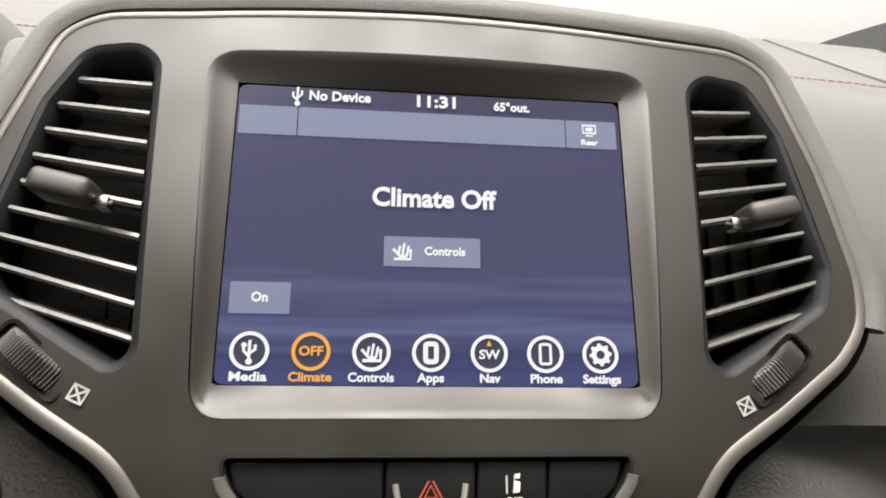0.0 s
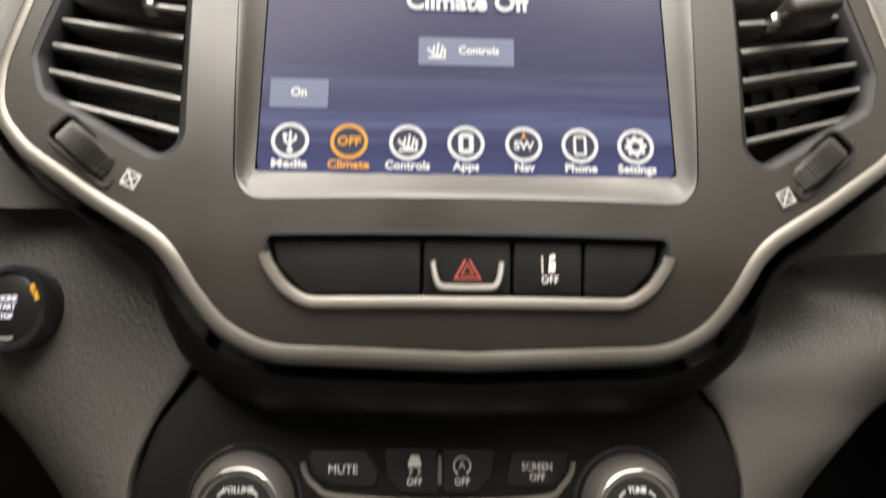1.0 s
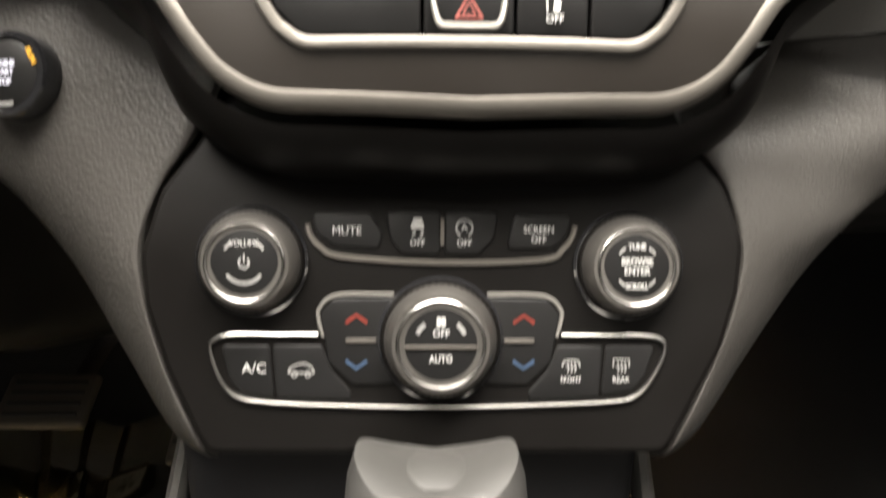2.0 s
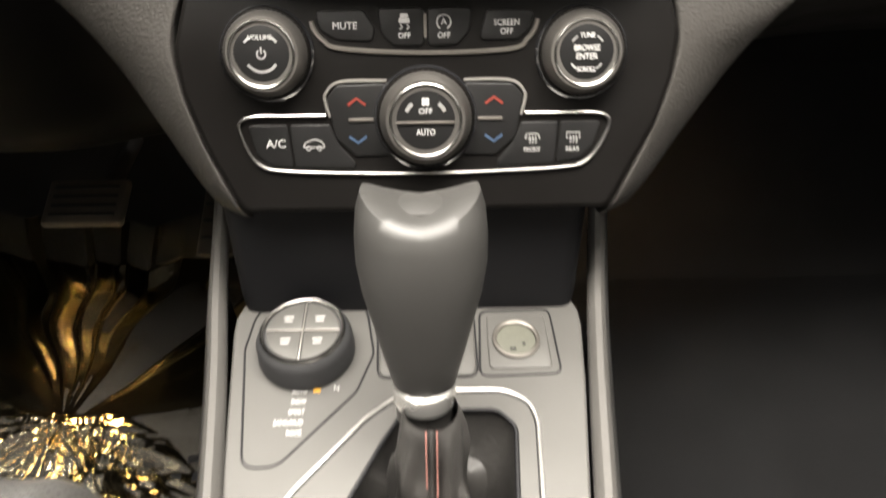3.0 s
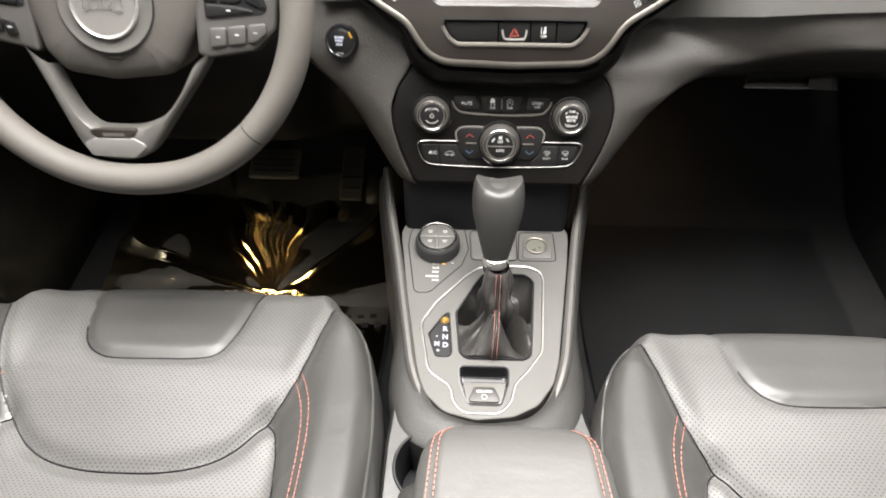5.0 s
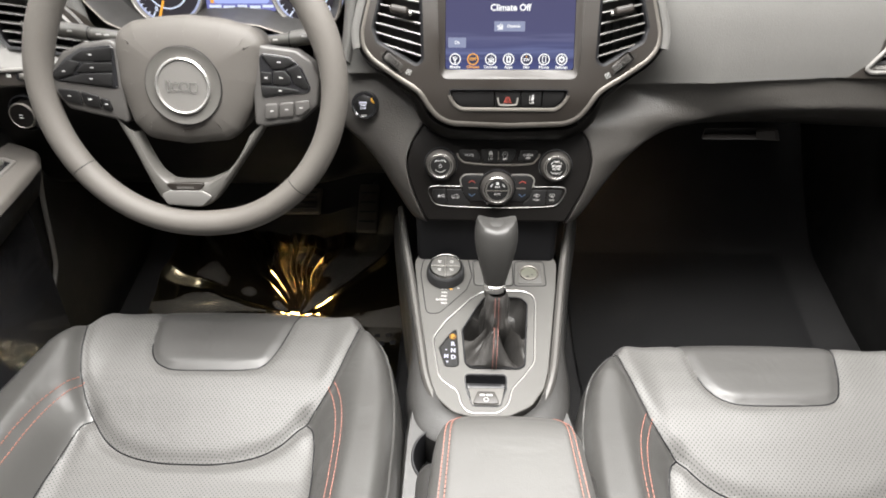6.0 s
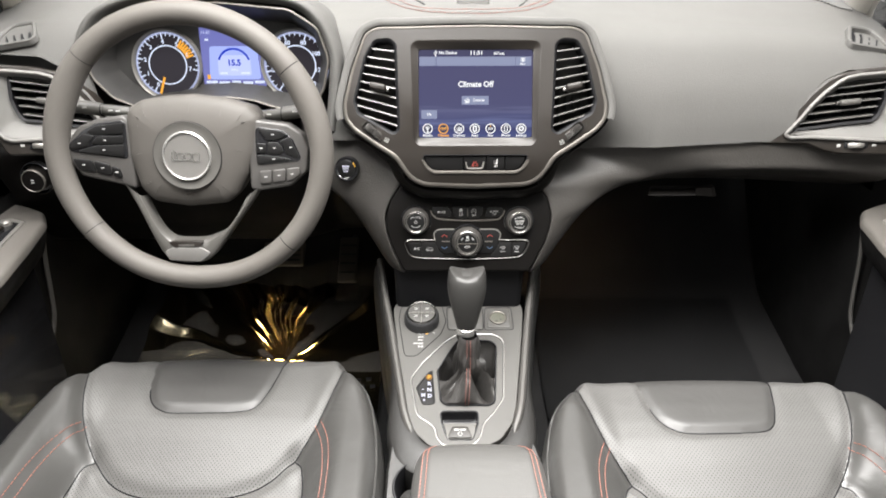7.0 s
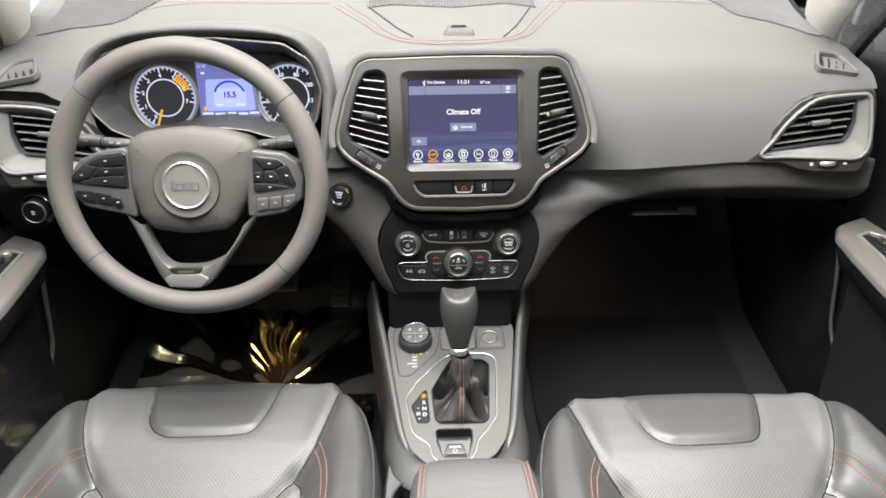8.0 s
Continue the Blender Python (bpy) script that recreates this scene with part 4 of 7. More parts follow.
        if tag == "hazard":
            tri = [(-0.0058, -0.1088), (0.0042, -0.1088), (-0.0008, -0.0998)]
            part("warning_triangle", stroke(tri, 0.0008, z, closed=True), "red", bt, "red warning triangle")
            part("inner_triangle", stroke([(-0.0032, -0.1073), (0.0016, -0.1073), (-0.0008, -0.1029)], 0.0005, z, closed=True), "red", bt)
            chin = smooth_line(mm([(-14.5, -102.3), (-13.4, -108.3), (-11.5, -111.9), (-6, -112.5), (4, -112.5), (9.8, -111.9), (11.8, -108.3), (12.8, -102.3)]), 4)
            part("chin", sweep([(x, y, z + 0.0006) for x, y in chin], (0.0013, 0.0012), 6, flat_to=(0, 0, 1)), "smoke", bt)
        if tag == "lane":
            letters("lettering", "OFF", 0.0042, (0.0318, -0.1091, z + 0.0002), "white", bt, width=0.0068)
            bm = stroke([(0.0290, -0.1061), (0.0290, -0.0973)], 0.0004, z)
            join(bm, stroke([(0.0315, -0.1061), (0.0325, -0.0973)], 0.0003, z))
            join(bm, plate(rounded([(0.0312, -0.1058), (0.0340, -0.1058), (0.0345, -0.1018), (0.0320, -0.1013)], 0.0006, 2), z))
            join(bm, plate(rounded([(0.0322, -0.1005), (0.0342, -0.1007), (0.0346, -0.0977), (0.0332, -0.0975)], 0.0006, 2), z))
            part("lane_icon", bm, "white", bt, smooth=False)
    thumb_wheel(d, 0.1500, -0.0570, 40, ""), thumb_wheel(d, -0.1560, -0.0560, -40, "")
    cross_icon(d, (0.1330, -0.0725), 0.0042, face_up), cross_icon(d, (-0.1360, -0.0690), 0.0042, face_up)
    for s, x, y in ((1, 0.1675, -0.0465), (-1, -0.1705, -0.0450)):
        bm = bmesh.new()
        for k in range(3):
            join(bm, stroke([(x + s * (k - 1) * 0.0022, y - 0.003), (x + s * (k - 1) * 0.0022 + s * 0.0016, y), (x + s * (k - 1) * 0.0022 + s * 0.001, y + 0.003)], 0.00035, face_up(x, y) + 0.0004))
        part("vent_symbol", bm, "grey", d, smooth=False)
    return d


build_stack()


# ---- climate and radio panel ----
PANEL = rounded(mm([(-98, 92), (-112, 64), (-126, 43), (-134, 14), (-132, -9), (-123, -37), (-109, -68), (-104, -76), (103, -76), (108, -68), (129, -27), (136, -2), (138, 21), (130, 48), (116, 70), (104, 92)]), 0.02, 4)


def round_knob(parent, x, y, r, tall, name="knob", knurl=0.0004, label=""):
    k = part(name, lathe([(r * 1.0, -0.002), (r * 1.0, 0.0015), (r * 0.96, 0.0026), (r * 0.80, 0.0026), (r * 0.78, 0.001)], 56), "gloss", parent, label, local=Matrix.Translation((x, y, 0)))
    part("skirt_ring", lathe([(r * 0.95, 0.0005), (r * 0.95, 0.0036), (r * 0.92, 0.0048), (r * 0.84, 0.0050)], 96, knurl=knurl), "panel", k)
    part("grip", lathe([(r * 0.90, 0.004), (r * 0.88, tall * 0.45), (r * 0.80, tall * 0.85), (r * 0.74, tall), (r * 0.66, tall)], 110, knurl=knurl), "grip_ring", k, "knurled satin grip")
    part("chrome_ring", lathe([(r * 0.69, tall - 0.001), (r * 0.685, tall + 0.0006), (r * 0.665, tall + 0.0010), (r * 0.635, tall + 0.0006), (r * 0.62, tall - 0.001)], 56), "chrome", k)
    f = part("face", lathe([(r * 0.625, tall - 0.002), (r * 0.62, tall - 0.0004), (r * 0.55, tall), (0.00001, tall + 0.0003)], 48), "button", k)
    return k, f


def arc_bar(r, a0, a1, half, z, n=14):
    return stroke(disc_points(r, n, 0, 0, a0, a1), half, z)


def chevron(cx, cy, w, up, z):
    s = 1 if up else -1
    return stroke([(cx - w, cy - s * w * 0.36), (cx, cy + s * w * 0.36), (cx + w, cy - s * w * 0.36)], 0.0007, z)


def build_climate():
    d = thing("climate_panel", "matte black radio and climate panel with three round knobs", "control panel", LO)
    body = loops(bmesh.new(), dense(PANEL, 0.006), [(0, -0.02), (0, -0.003), (0.0009, -0.0009), (0.003, 0.0)])
    join(body, sheet(offset(dense(PANEL, 0.006), 0.003), step=0.012))
    part("body", body, "panel", d)
    z = 0.0011
    # upper row of buttons in a shallow tray
    tray = smooth_line(mm([(-59.5, 28), (-58.5, 23.5), (-54, 18), (-44, 13.6), (0, 11), (46, 12.6), (55.5, 18), (59.5, 23.5), (60.5, 28)]), 6)
    part("tray_edge", sweep([(x, y, 0.0004) for x, y in tray], (0.0014, 0.0012), 6, flat_to=(0, 0, 1)), "silver", d)
    for name, o in (("mute_button", [(-58.5, 33), (-32, 33.5), (-26, 24), (-27.5, 17), (-47, 18.2), (-55, 23)]), ("stability_button", [(-25.2, 34.2), (0.0, 34.4), (0.0, 14.4), (-17, 15), (-22.6, 21)]),
                    ("start_stop_button", [(1.6, 34.4), (26, 34.2), (24, 22), (17.5, 15), (1.6, 14.4)]), ("screen_button", [(33, 33), (59.5, 32.6), (56.5, 23), (50, 17.4), (29, 17)])):
        b = part(name, pad(rounded(mm(o), 0.0035, 4), 0.0012, 0.001, 0.003), "button", d)
        if name == "mute_button":
            letters("lettering", "MUTE", 0.0052, (-0.0420, 0.0252, 0.0014), "white", b, width=0.0128)
        elif name == "screen_button":
            letters("lettering", "SCREEN", 0.0044, (0.0440, 0.0262, 0.0014), "white", b, width=0.0135)
            letters("lettering", "OFF", 0.0042, (0.0440, 0.0217, 0.0014), "white", b, width=0.0068)
        else:
            x = -0.0105 if name == "stability_button" else 0.0105
            letters("lettering", "OFF", 0.0040, (x, 0.0200, 0.0014), "white", b, width=0.0066)
            if x > 0:
                part("icon_ring", stroke(disc_points(0.0037, 22, x, 0.0268, -60, 240), 0.0004, 0.0016), "white", b, smooth=False)
                letters("lettering", "A", 0.0046, (x, 0.0270, 0.0014), "white", b)
            else:
                bm = plate(rounded([(x - 0.0024, 0.0292), (x + 0.0024, 0.0292), (x + 0.0018, 0.0312), (x - 0.0018, 0.0312)], 0.0005, 2), 0.0016)
                join(bm, plate(rounded([(x - 0.0030, 0.0264), (x + 0.0030, 0.0264), (x + 0.0028, 0.0290), (x - 0.0028, 0.0290)], 0.0006, 2), 0.0016))
                join(bm, stroke([(x - 0.0022, 0.0258), (x - 0.0010, 0.0244), (x - 0.0024, 0.0232)], 0.0004, 0.0016))
                join(bm, stroke([(x + 0.0014, 0.0258), (x + 0.0026, 0.0244), (x + 0.0012, 0.0232)], 0.0004, 0.0016))
                part("skid_icon", bm, "white", b, smooth=False)
    part("indicator_bar", plate(rounded(mm([(-0.2, 31), (1.4, 31), (1.4, 19), (-0.2, 19)]), 0.0006, 2), 0.0018, 0.002), "silver", d)
    # volume and tune knobs
    k, f = round_knob(d, -0.0840, 0.0115, 0.0252, 0.0135, label="round knurled knob with chrome ring")
    tz = 0.0142
    letters("lettering", "VOLUME", 0.0034, (0, 0.0082, tz), "white", f, width=0.0125)
    part("power_icon", join(stroke(disc_points(0.0022, 18, 0, 0, 125, 415), 0.00045, tz), stroke([(0, 0.0002), (0, 0.0036)], 0.0004, tz)), "white", f, smooth=False)
    part("volume_arc", arc_bar(0.0088, 215, 325, 0.0007, tz), "white", f, smooth=False)
    for a0, a1 in ((35, 55), (125, 145)):
        part("volume_mark", arc_bar(0.0100, a0, a1, 0.0006, tz, 6), "white", f, smooth=False)
    k, f = round_knob(d, 0.0845, 0.0105, 0.0250, 0.0135, label="round knurled knob with chrome ring")
    for body, y, w, s in (("TUNE", 0.0086, 0.0078, 0.0034), ("BROWSE", 0.0022, 0.0136, 0.0043), ("ENTER", -0.0020, 0.0112, 0.0043), ("SCROLL", -0.0085, 0.0098, 0.0034)):
        letters("lettering", body, s, (0, y, tz), "white", f, width=w, bold=0.00008)
    for a0, a1 in ((35, 58), (122, 145), (215, 238), (302, 325)):
        part("tune_mark", arc_bar(0.0096, a0, a1, 0.0005, tz, 6), "white", f, smooth=False)
    # temperature rockers
    for s in (-1, 1):
        o = [(s * 20, -4.4), (s * 48, -5), (s * 54, -12), (s * 50, -34), (s * 39, -44), (s * 20, -43.6)]
        b = part("temperature_rocker", pad(rounded(mm(o), 0.004, 4), 0.0014, 0.001, 0.004), "button", d)
        part("red_arrow", chevron(s * 0.0375, -0.0140, 0.0048, True, 0.0018), "red", b, smooth=False)
        part("blue_arrow", chevron(s * 0.0375, -0.0345, 0.0048, False, 0.0018), "blue", b, smooth=False)
        part("rocker_bar", block(0.0135, 0.0019, 0.0016, (s * 0.0355, -0.0238, 0.0016), 0.0005), "silver", b)
        edge = smooth_line(mm([(s * 21, -3.2), (s * 46, -3.6), (s * 54, -9.5), (s * 54.4, -15), (s * 52.4, -22)]), 6)
        part("rocker_trim", sweep([(x, y, 0.0006) for x, y in edge], (0.0010, 0.0011), 6, flat_to=(0, 0, 1)), "smoke", b)
    # lower chrome loop and its buttons
    loop = smooth_line(mm([(-54.5, -21.2), (-75, -21.2), (-93, -21.2), (-101.5, -24.2), (-102, -30), (-97, -43), (-90, -49.4), (-78, -51.6), (-50, -53), (0, -54), (50, -52.8), (80, -51.2), (90, -47.8), (96.5, -40), (101.5, -29), (100.5, -23.6), (93, -21.4), (75, -21.2), (54.5, -21.2)]), 5)
    part("chrome_loop", sweep([(x, y, 0.0010) for x, y in loop], (0.0011, 0.0013), 8, flat_to=(0, 0, 1)), "chrome", d)
    for name, o in (("ac_button", [(-98, -26), (-76.2, -26), (-74, -50), (-88, -48), (-94, -42)]), ("recirculation_button", [(-75.4, -26), (-53, -26), (-48, -38), (-40, -47), (-40, -51), (-73.2, -50)]),
                    ("front_defrost_button", [(53, -26), (74, -26), (72, -49.5), (40, -51), (40, -47), (48, -38)]), ("rear_defrost_button", [(74.8, -26), (97.5, -26), (93, -40), (87, -46.5), (72.8, -49)])):
        b = part(name, pad(rounded(mm(o), 0.0022, 3), 0.0010, 0.0008, 0.004), "button", d)
        zt = 0.0012
        if name == "ac_button":
            letters("lettering", "A/C", 0.0062, (-0.0830, -0.0365, zt), "white", b, width=0.0108)
        elif name == "recirculation_button":
            car = smooth_line(mm([(-68, -38.4), (-66.4, -35.8), (-61.2, -34.2), (-57.4, -36), (-56.4, -38.6)]), 4)
            bm = stroke(car, 0.0004, zt)
            join(bm, stroke(mm([(-68, -38.4), (-56.4, -38.6)]), 0.0004, zt))
            join(bm, stroke(disc_points(0.0012, 12, -0.0652, -0.0390), 0.0003, zt, closed=True)), join(bm, stroke(disc_points(0.0012, 12, -0.0592, -0.0390), 0.0003, zt, closed=True))
            part("car_icon", bm, "white", b, smooth=False)
        else:
            x = 0.0592 if name[0] == "f" else 0.0820
            letters("lettering", "FRONT" if name[0] == "f" else "REAR", 0.0035, (x, -0.0415, zt), "white", b, width=0.0092 if name[0] == "f" else 0.0076)
            o = smooth_line(mm([(-4, 0), (-3.2, 2.4), (0, 3), (3.2, 2.4), (4, 0)]), 3) if name[0] == "f" else mm([(-3.6, 0), (-3.6, 3.4), (3.6, 3.4), (3.6, 0)])
            bm = stroke([(x + p, -0.0355 + q) for p, q in o], 0.0004, zt)
            join(bm, stroke([(x - 0.0026, -0.0355), (x + 0.0026, -0.0355)], 0.0003, zt))
            for k in (-1, 0, 1):
                join(bm, stroke([(x + k * 0.0016, -0.0382), (x + k * 0.0016 + 0.0006, -0.0366), (x + k * 0.0016, -0.0335)], 0.0003, zt))
            part("defrost_icon", bm, "white", b, smooth=False)
    # fan knob
    k, f = round_knob(d, 0.0, -0.0232, 0.0284, 0.0150, name="fan_knob", label="large knurled fan knob with split face")
    tz = 0.0157
    part("split_bar", block(0.031, 0.0014, 0.0012, (0, -0.001, tz), 0.0004), "silver", f)
    letters("lettering", "AUTO", 0.0044, (0, -0.0062, tz), "white", f, width=0.0100, bold=0.00005)
    letters("lettering", "OFF", 0.0042, (0, 0.0048, tz), "white", f, width=0.0072, bold=0.00005)
    bm = bmesh.new()
    for a in (45, 135, 225, 315):
        join(bm, plate(disc_points(0.0011, 10, 0.0014 * math.cos(radians(a)), 0.0098 + 0.0014 * math.sin(radians(a))), tz))
    part("fan_icon", bm, "white", f, smooth=False)
    for a0, a1 in ((25, 52), (128, 155)):
        part("fan_bar", arc_bar(0.0112, a0, a1, 0.0010, tz, 6), "white", f, smooth=False)
    # the whole face leans back towards its upper edge
    for ob in d.children_recursive:
        m, up = ob.matrix_basis, ob.parent
        while up != d:
            m, up = up.matrix_basis @ m, up.parent
        back = m.inverted()
        for v in ob.data.vertices:
            p = m @ v.co
            p.z -= 2.4 * max(0.0, p.y - 0.008) ** 2
            v.co = back @ p
    return d


build_climate()


# ---- cheeks beside the climate panel, and the brow over the glovebox ----
def on_lo(u, v, w=0.0):
    return tuple(LO @ Vector((u, v, w)))


def build_cheek(name, inner, brow, under, bulge, label):
    """A skin from an inner edge over a rounded shoulder, then rolled under into the footwell."""
    rows = []
    inner, brow, under = (smooth_line(c, 5) for c in (inner, brow, under))
    for i, (p, q, d) in enumerate(zip(inner, brow, under)):
        p, q, d = Vector(p), Vector(q), Vector(d)
        out = Vector((0, -0.30, 0.14)) * (q - p).length * float(np.interp(i / len(inner), [0, 0.45, 0.7, 1.0], bulge))
        on = (q - p).normalized()
        q = q - on * 0.009
        c = [p + Vector((0, 0.014, 0.0)), p + Vector((0, 0.002, 0.0)), p.lerp(q, 0.10) + out * 0.25, p.lerp(q, 0.35) + out * 0.8, p.lerp(q, 0.68) + out * 0.9, q, q + on * 0.008 + d * 0.03, q + on * 0.014 + d * 0.09, q + on * 0.017 + d * 0.2, q + on * 0.016 + d * 0.4, q + d]
        rows.append(smooth_line([tuple(v) for v in c], 4))
    return part(name, skin(rows), "cheek", DASHBOARD, label)


build_cheek("cheek_panel",
            [on_lo(-0.1035, -0.084, -0.020), on_lo(-0.1085, -0.074, -0.004), on_lo(-0.1245, -0.037, -0.002), on_lo(-0.1345, 0.0, -0.002), on_lo(-0.1345, 0.022, -0.002), on_lo(-0.126, 0.045, -0.002), on_lo(-0.113, 0.066, -0.002), on_lo(-0.100, 0.095, -0.004), on_lo(-0.085, 0.13, -0.010), on_lo(-0.07, 0.17, -0.02)],
            [on_lo(-0.122, -0.086, -0.050), on_lo(-0.133, -0.074, -0.030), on_lo(-0.158, -0.034, -0.032), on_lo(-0.182, 0.004, -0.036), on_lo(-0.206, 0.034, -0.038), on_lo(-0.232, 0.060, -0.038), on_lo(-0.254, 0.085, -0.037), on_lo(-0.266, 0.112, -0.036), on_lo(-0.270, 0.14, -0.036), on_lo(-0.268, 0.17, -0.036)],
            [(-0.010, 0.22, -0.02)] * 5 + [(-0.030, 0.22, -0.05)] * 5, (0.2, 0.12, 0.06, 0.06), "grained black plastic side of the centre stack")
build_cheek("glovebox_brow",
            [on_lo(0.1040, -0.084, -0.020), on_lo(0.1085, -0.074, -0.004), on_lo(0.1280, -0.030, -0.002), on_lo(0.1365, 0.0, -0.002), on_lo(0.1380, 0.020, -0.002), on_lo(0.1310, 0.046, -0.002), on_lo(0.1170, 0.068, -0.003), on_lo(0.118, 0.090, -0.020), (0.165, 0.376, 0.678), (0.225, 0.366, 0.686), (0.290, 0.350, 0.691), (0.360, 0.342, 0.695), (0.44, 0.340, 0.699), (0.53, 0.338, 0.700), (0.62, 0.336, 0.700), (0.705, 0.336, 0.700)],
            [on_lo(0.121, -0.086, -0.050), on_lo(0.132, -0.074, -0.030), on_lo(0.160, -0.034, -0.032), on_lo(0.188, 0.004, -0.035), on_lo(0.212, 0.030, -0.035), (0.238, 0.352, 0.605), (0.268, 0.362, 0.616), (0.296, 0.364, 0.624), (0.325, 0.362, 0.632), (0.358, 0.354, 0.640), (0.395, 0.346, 0.646), (0.44, 0.338, 0.650), (0.50, 0.338, 0.650), (0.57, 0.338, 0.647), (0.64, 0.338, 0.643), (0.705, 0.338, 0.640)],
            [(0.012, 0.24, -0.03)] * 4 + [(0.010, 0.26, -0.06), (0.008, 0.28, -0.09), (0.005, 0.29, -0.11)] + [(0.0, 0.30, -0.13)] * 9, (0.25, 0.16, 0.03, 0.02), "grained black brow over the glovebox, flowing into the centre stack")
# glovebox latch
latch = thing("glovebox_latch", "recessed black glovebox latch with a pointed grip", "latch", pose(0.374, 0.372, 0.603, 88, 0, -1))
part("recess", loops(bmesh.new(), rounded(mm([(-58, 9), (44, 10), (60, -8), (-62, -9)]), 0.004, 4), [(0, 0.003), (0.002, 0.002), (0.004, -0.005), (0.006, -0.010)], cap_last=True), "panel", latch)
part("grip", skin([[(0.020, -0.008, 0.002), (0.020, 0.004, 0.002), (0.020, 0.004, -0.006)], [(0.050, -0.009, 0.006), (0.044, 0.007, 0.006), (0.044, 0.009, -0.006)], [(0.058, -0.009, 0.002), (0.050, 0.008, 0.002), (0.050, 0.009, -0.006)]]), "panel", latch)


def build_start_button():
    m = LO @ Matrix.Translation((-0.196, 0.0950, -0.0100)) @ pose(0, 0, 0, 0, -12, 0) @ Matrix.Scale(0.86, 4)
    d = thing("start_button", "round black engine start button with white lettering", "button", m)
    part("collar", lathe([(0.0235, -0.012), (0.0235, -0.001), (0.0222, 0.0016), (0.0195, 0.002), (0.0180, 0.0005)], 48), "gloss", d)
    f = part("face", lathe([(0.0178, -0.004), (0.0176, 0.0006), (0.0165, 0.0014), (0.0001, 0.0018)], 40), "button", d)
    for body, y, w in (("ENGINE", 0.0050, 0.0135), ("START", 0.0006, 0.0120), ("STOP", -0.0044, 0.0095)):
        letters("lettering", body, 0.0042, (-0.001, y, 0.0022), "ink_soft", f, width=w, bold=0.00008)
    letters("lettering", "RUN", 0.0040, (0.0158, 0.0085, 0.0024), "amber", d, turn=pose(0, 0, 0, 0, 0, -62), width=0.0085, bold=0.0001)
    part("mark", stroke(mm([(-5, -15.4), (-2, -15.9), (2, -15.9), (5, -15.4)]), 0.0009, 0.0022), "white", d)
    return d


M["ink_soft"] = lit("lit_soft_white", (0.75, 0.74, 0.85), 1.4)
build_start_button()

# ---- centre console ----
RAIL_L = [(-158, 232), (-141, 133), (-127, 60), (-108, -50), (-98, -104), (-84, -138), (-66, -160)]
RAIL_R = [(134, 240), (113, 133), (101, 60), (86, -40), (76, -98), (61, -138), (38, -163)]
DECK_EDGE = rounded(mm([(-129, 138), (101, 138), (92, 60), (70, -90), (62, -118), (44, -145), (16, -160), (-25, -165), (-60, -156), (-81, -134), (-94, -104), (-99, -88), (-117, 50)]), 0.03, 5)
CHROME = rounded(mm([(0, 55.5), (44, 55), (58, 46), (61, 33), (53, -76), (36, -102), (20, -121), (14, -145), (1, -158.5), (-39, -158.5), (-50, -145), (-53, -126), (-80, -106), (-92, -38), (-74, -6), (-38, 37), (-20, 52)]), 0.028, 6)
BOOT = rounded(mm([(-16, 41), (38, 41), (48, 30), (39, -82), (31, -88), (-36, -88), (-44, -80), (-49, -22), (-28, 20)]), 0.012, 5)
SHIFT = rounded(mm([(-58, -20), (-53, -81), (-57, -86), (-72, -86), (-82, -54), (-66, -28)]), 0.005, 4)
BRAKE = rounded(mm([(-45, -98), (13, -98), (12, -120), (3, -148), (-34, -148), (-43, -120)]), 0.007, 5)
DIAL = rounded(mm([(-113, 124), (-42, 126), (-35, 84), (-44, 56), (-84, 9), (-103, 8), (-116, 90)]), 0.014, 6)


def bars(name, parent, rows, z, mat="white", high=0.0016):
    """Writing too small to read: plain bars."""
    for x0, x1, y in rows:
        part(name, block((x1 - x0) / 1000, high, 0.0003, ((x0 + x1) / 2000, y / 1000, z)), mat, parent, smooth=False)


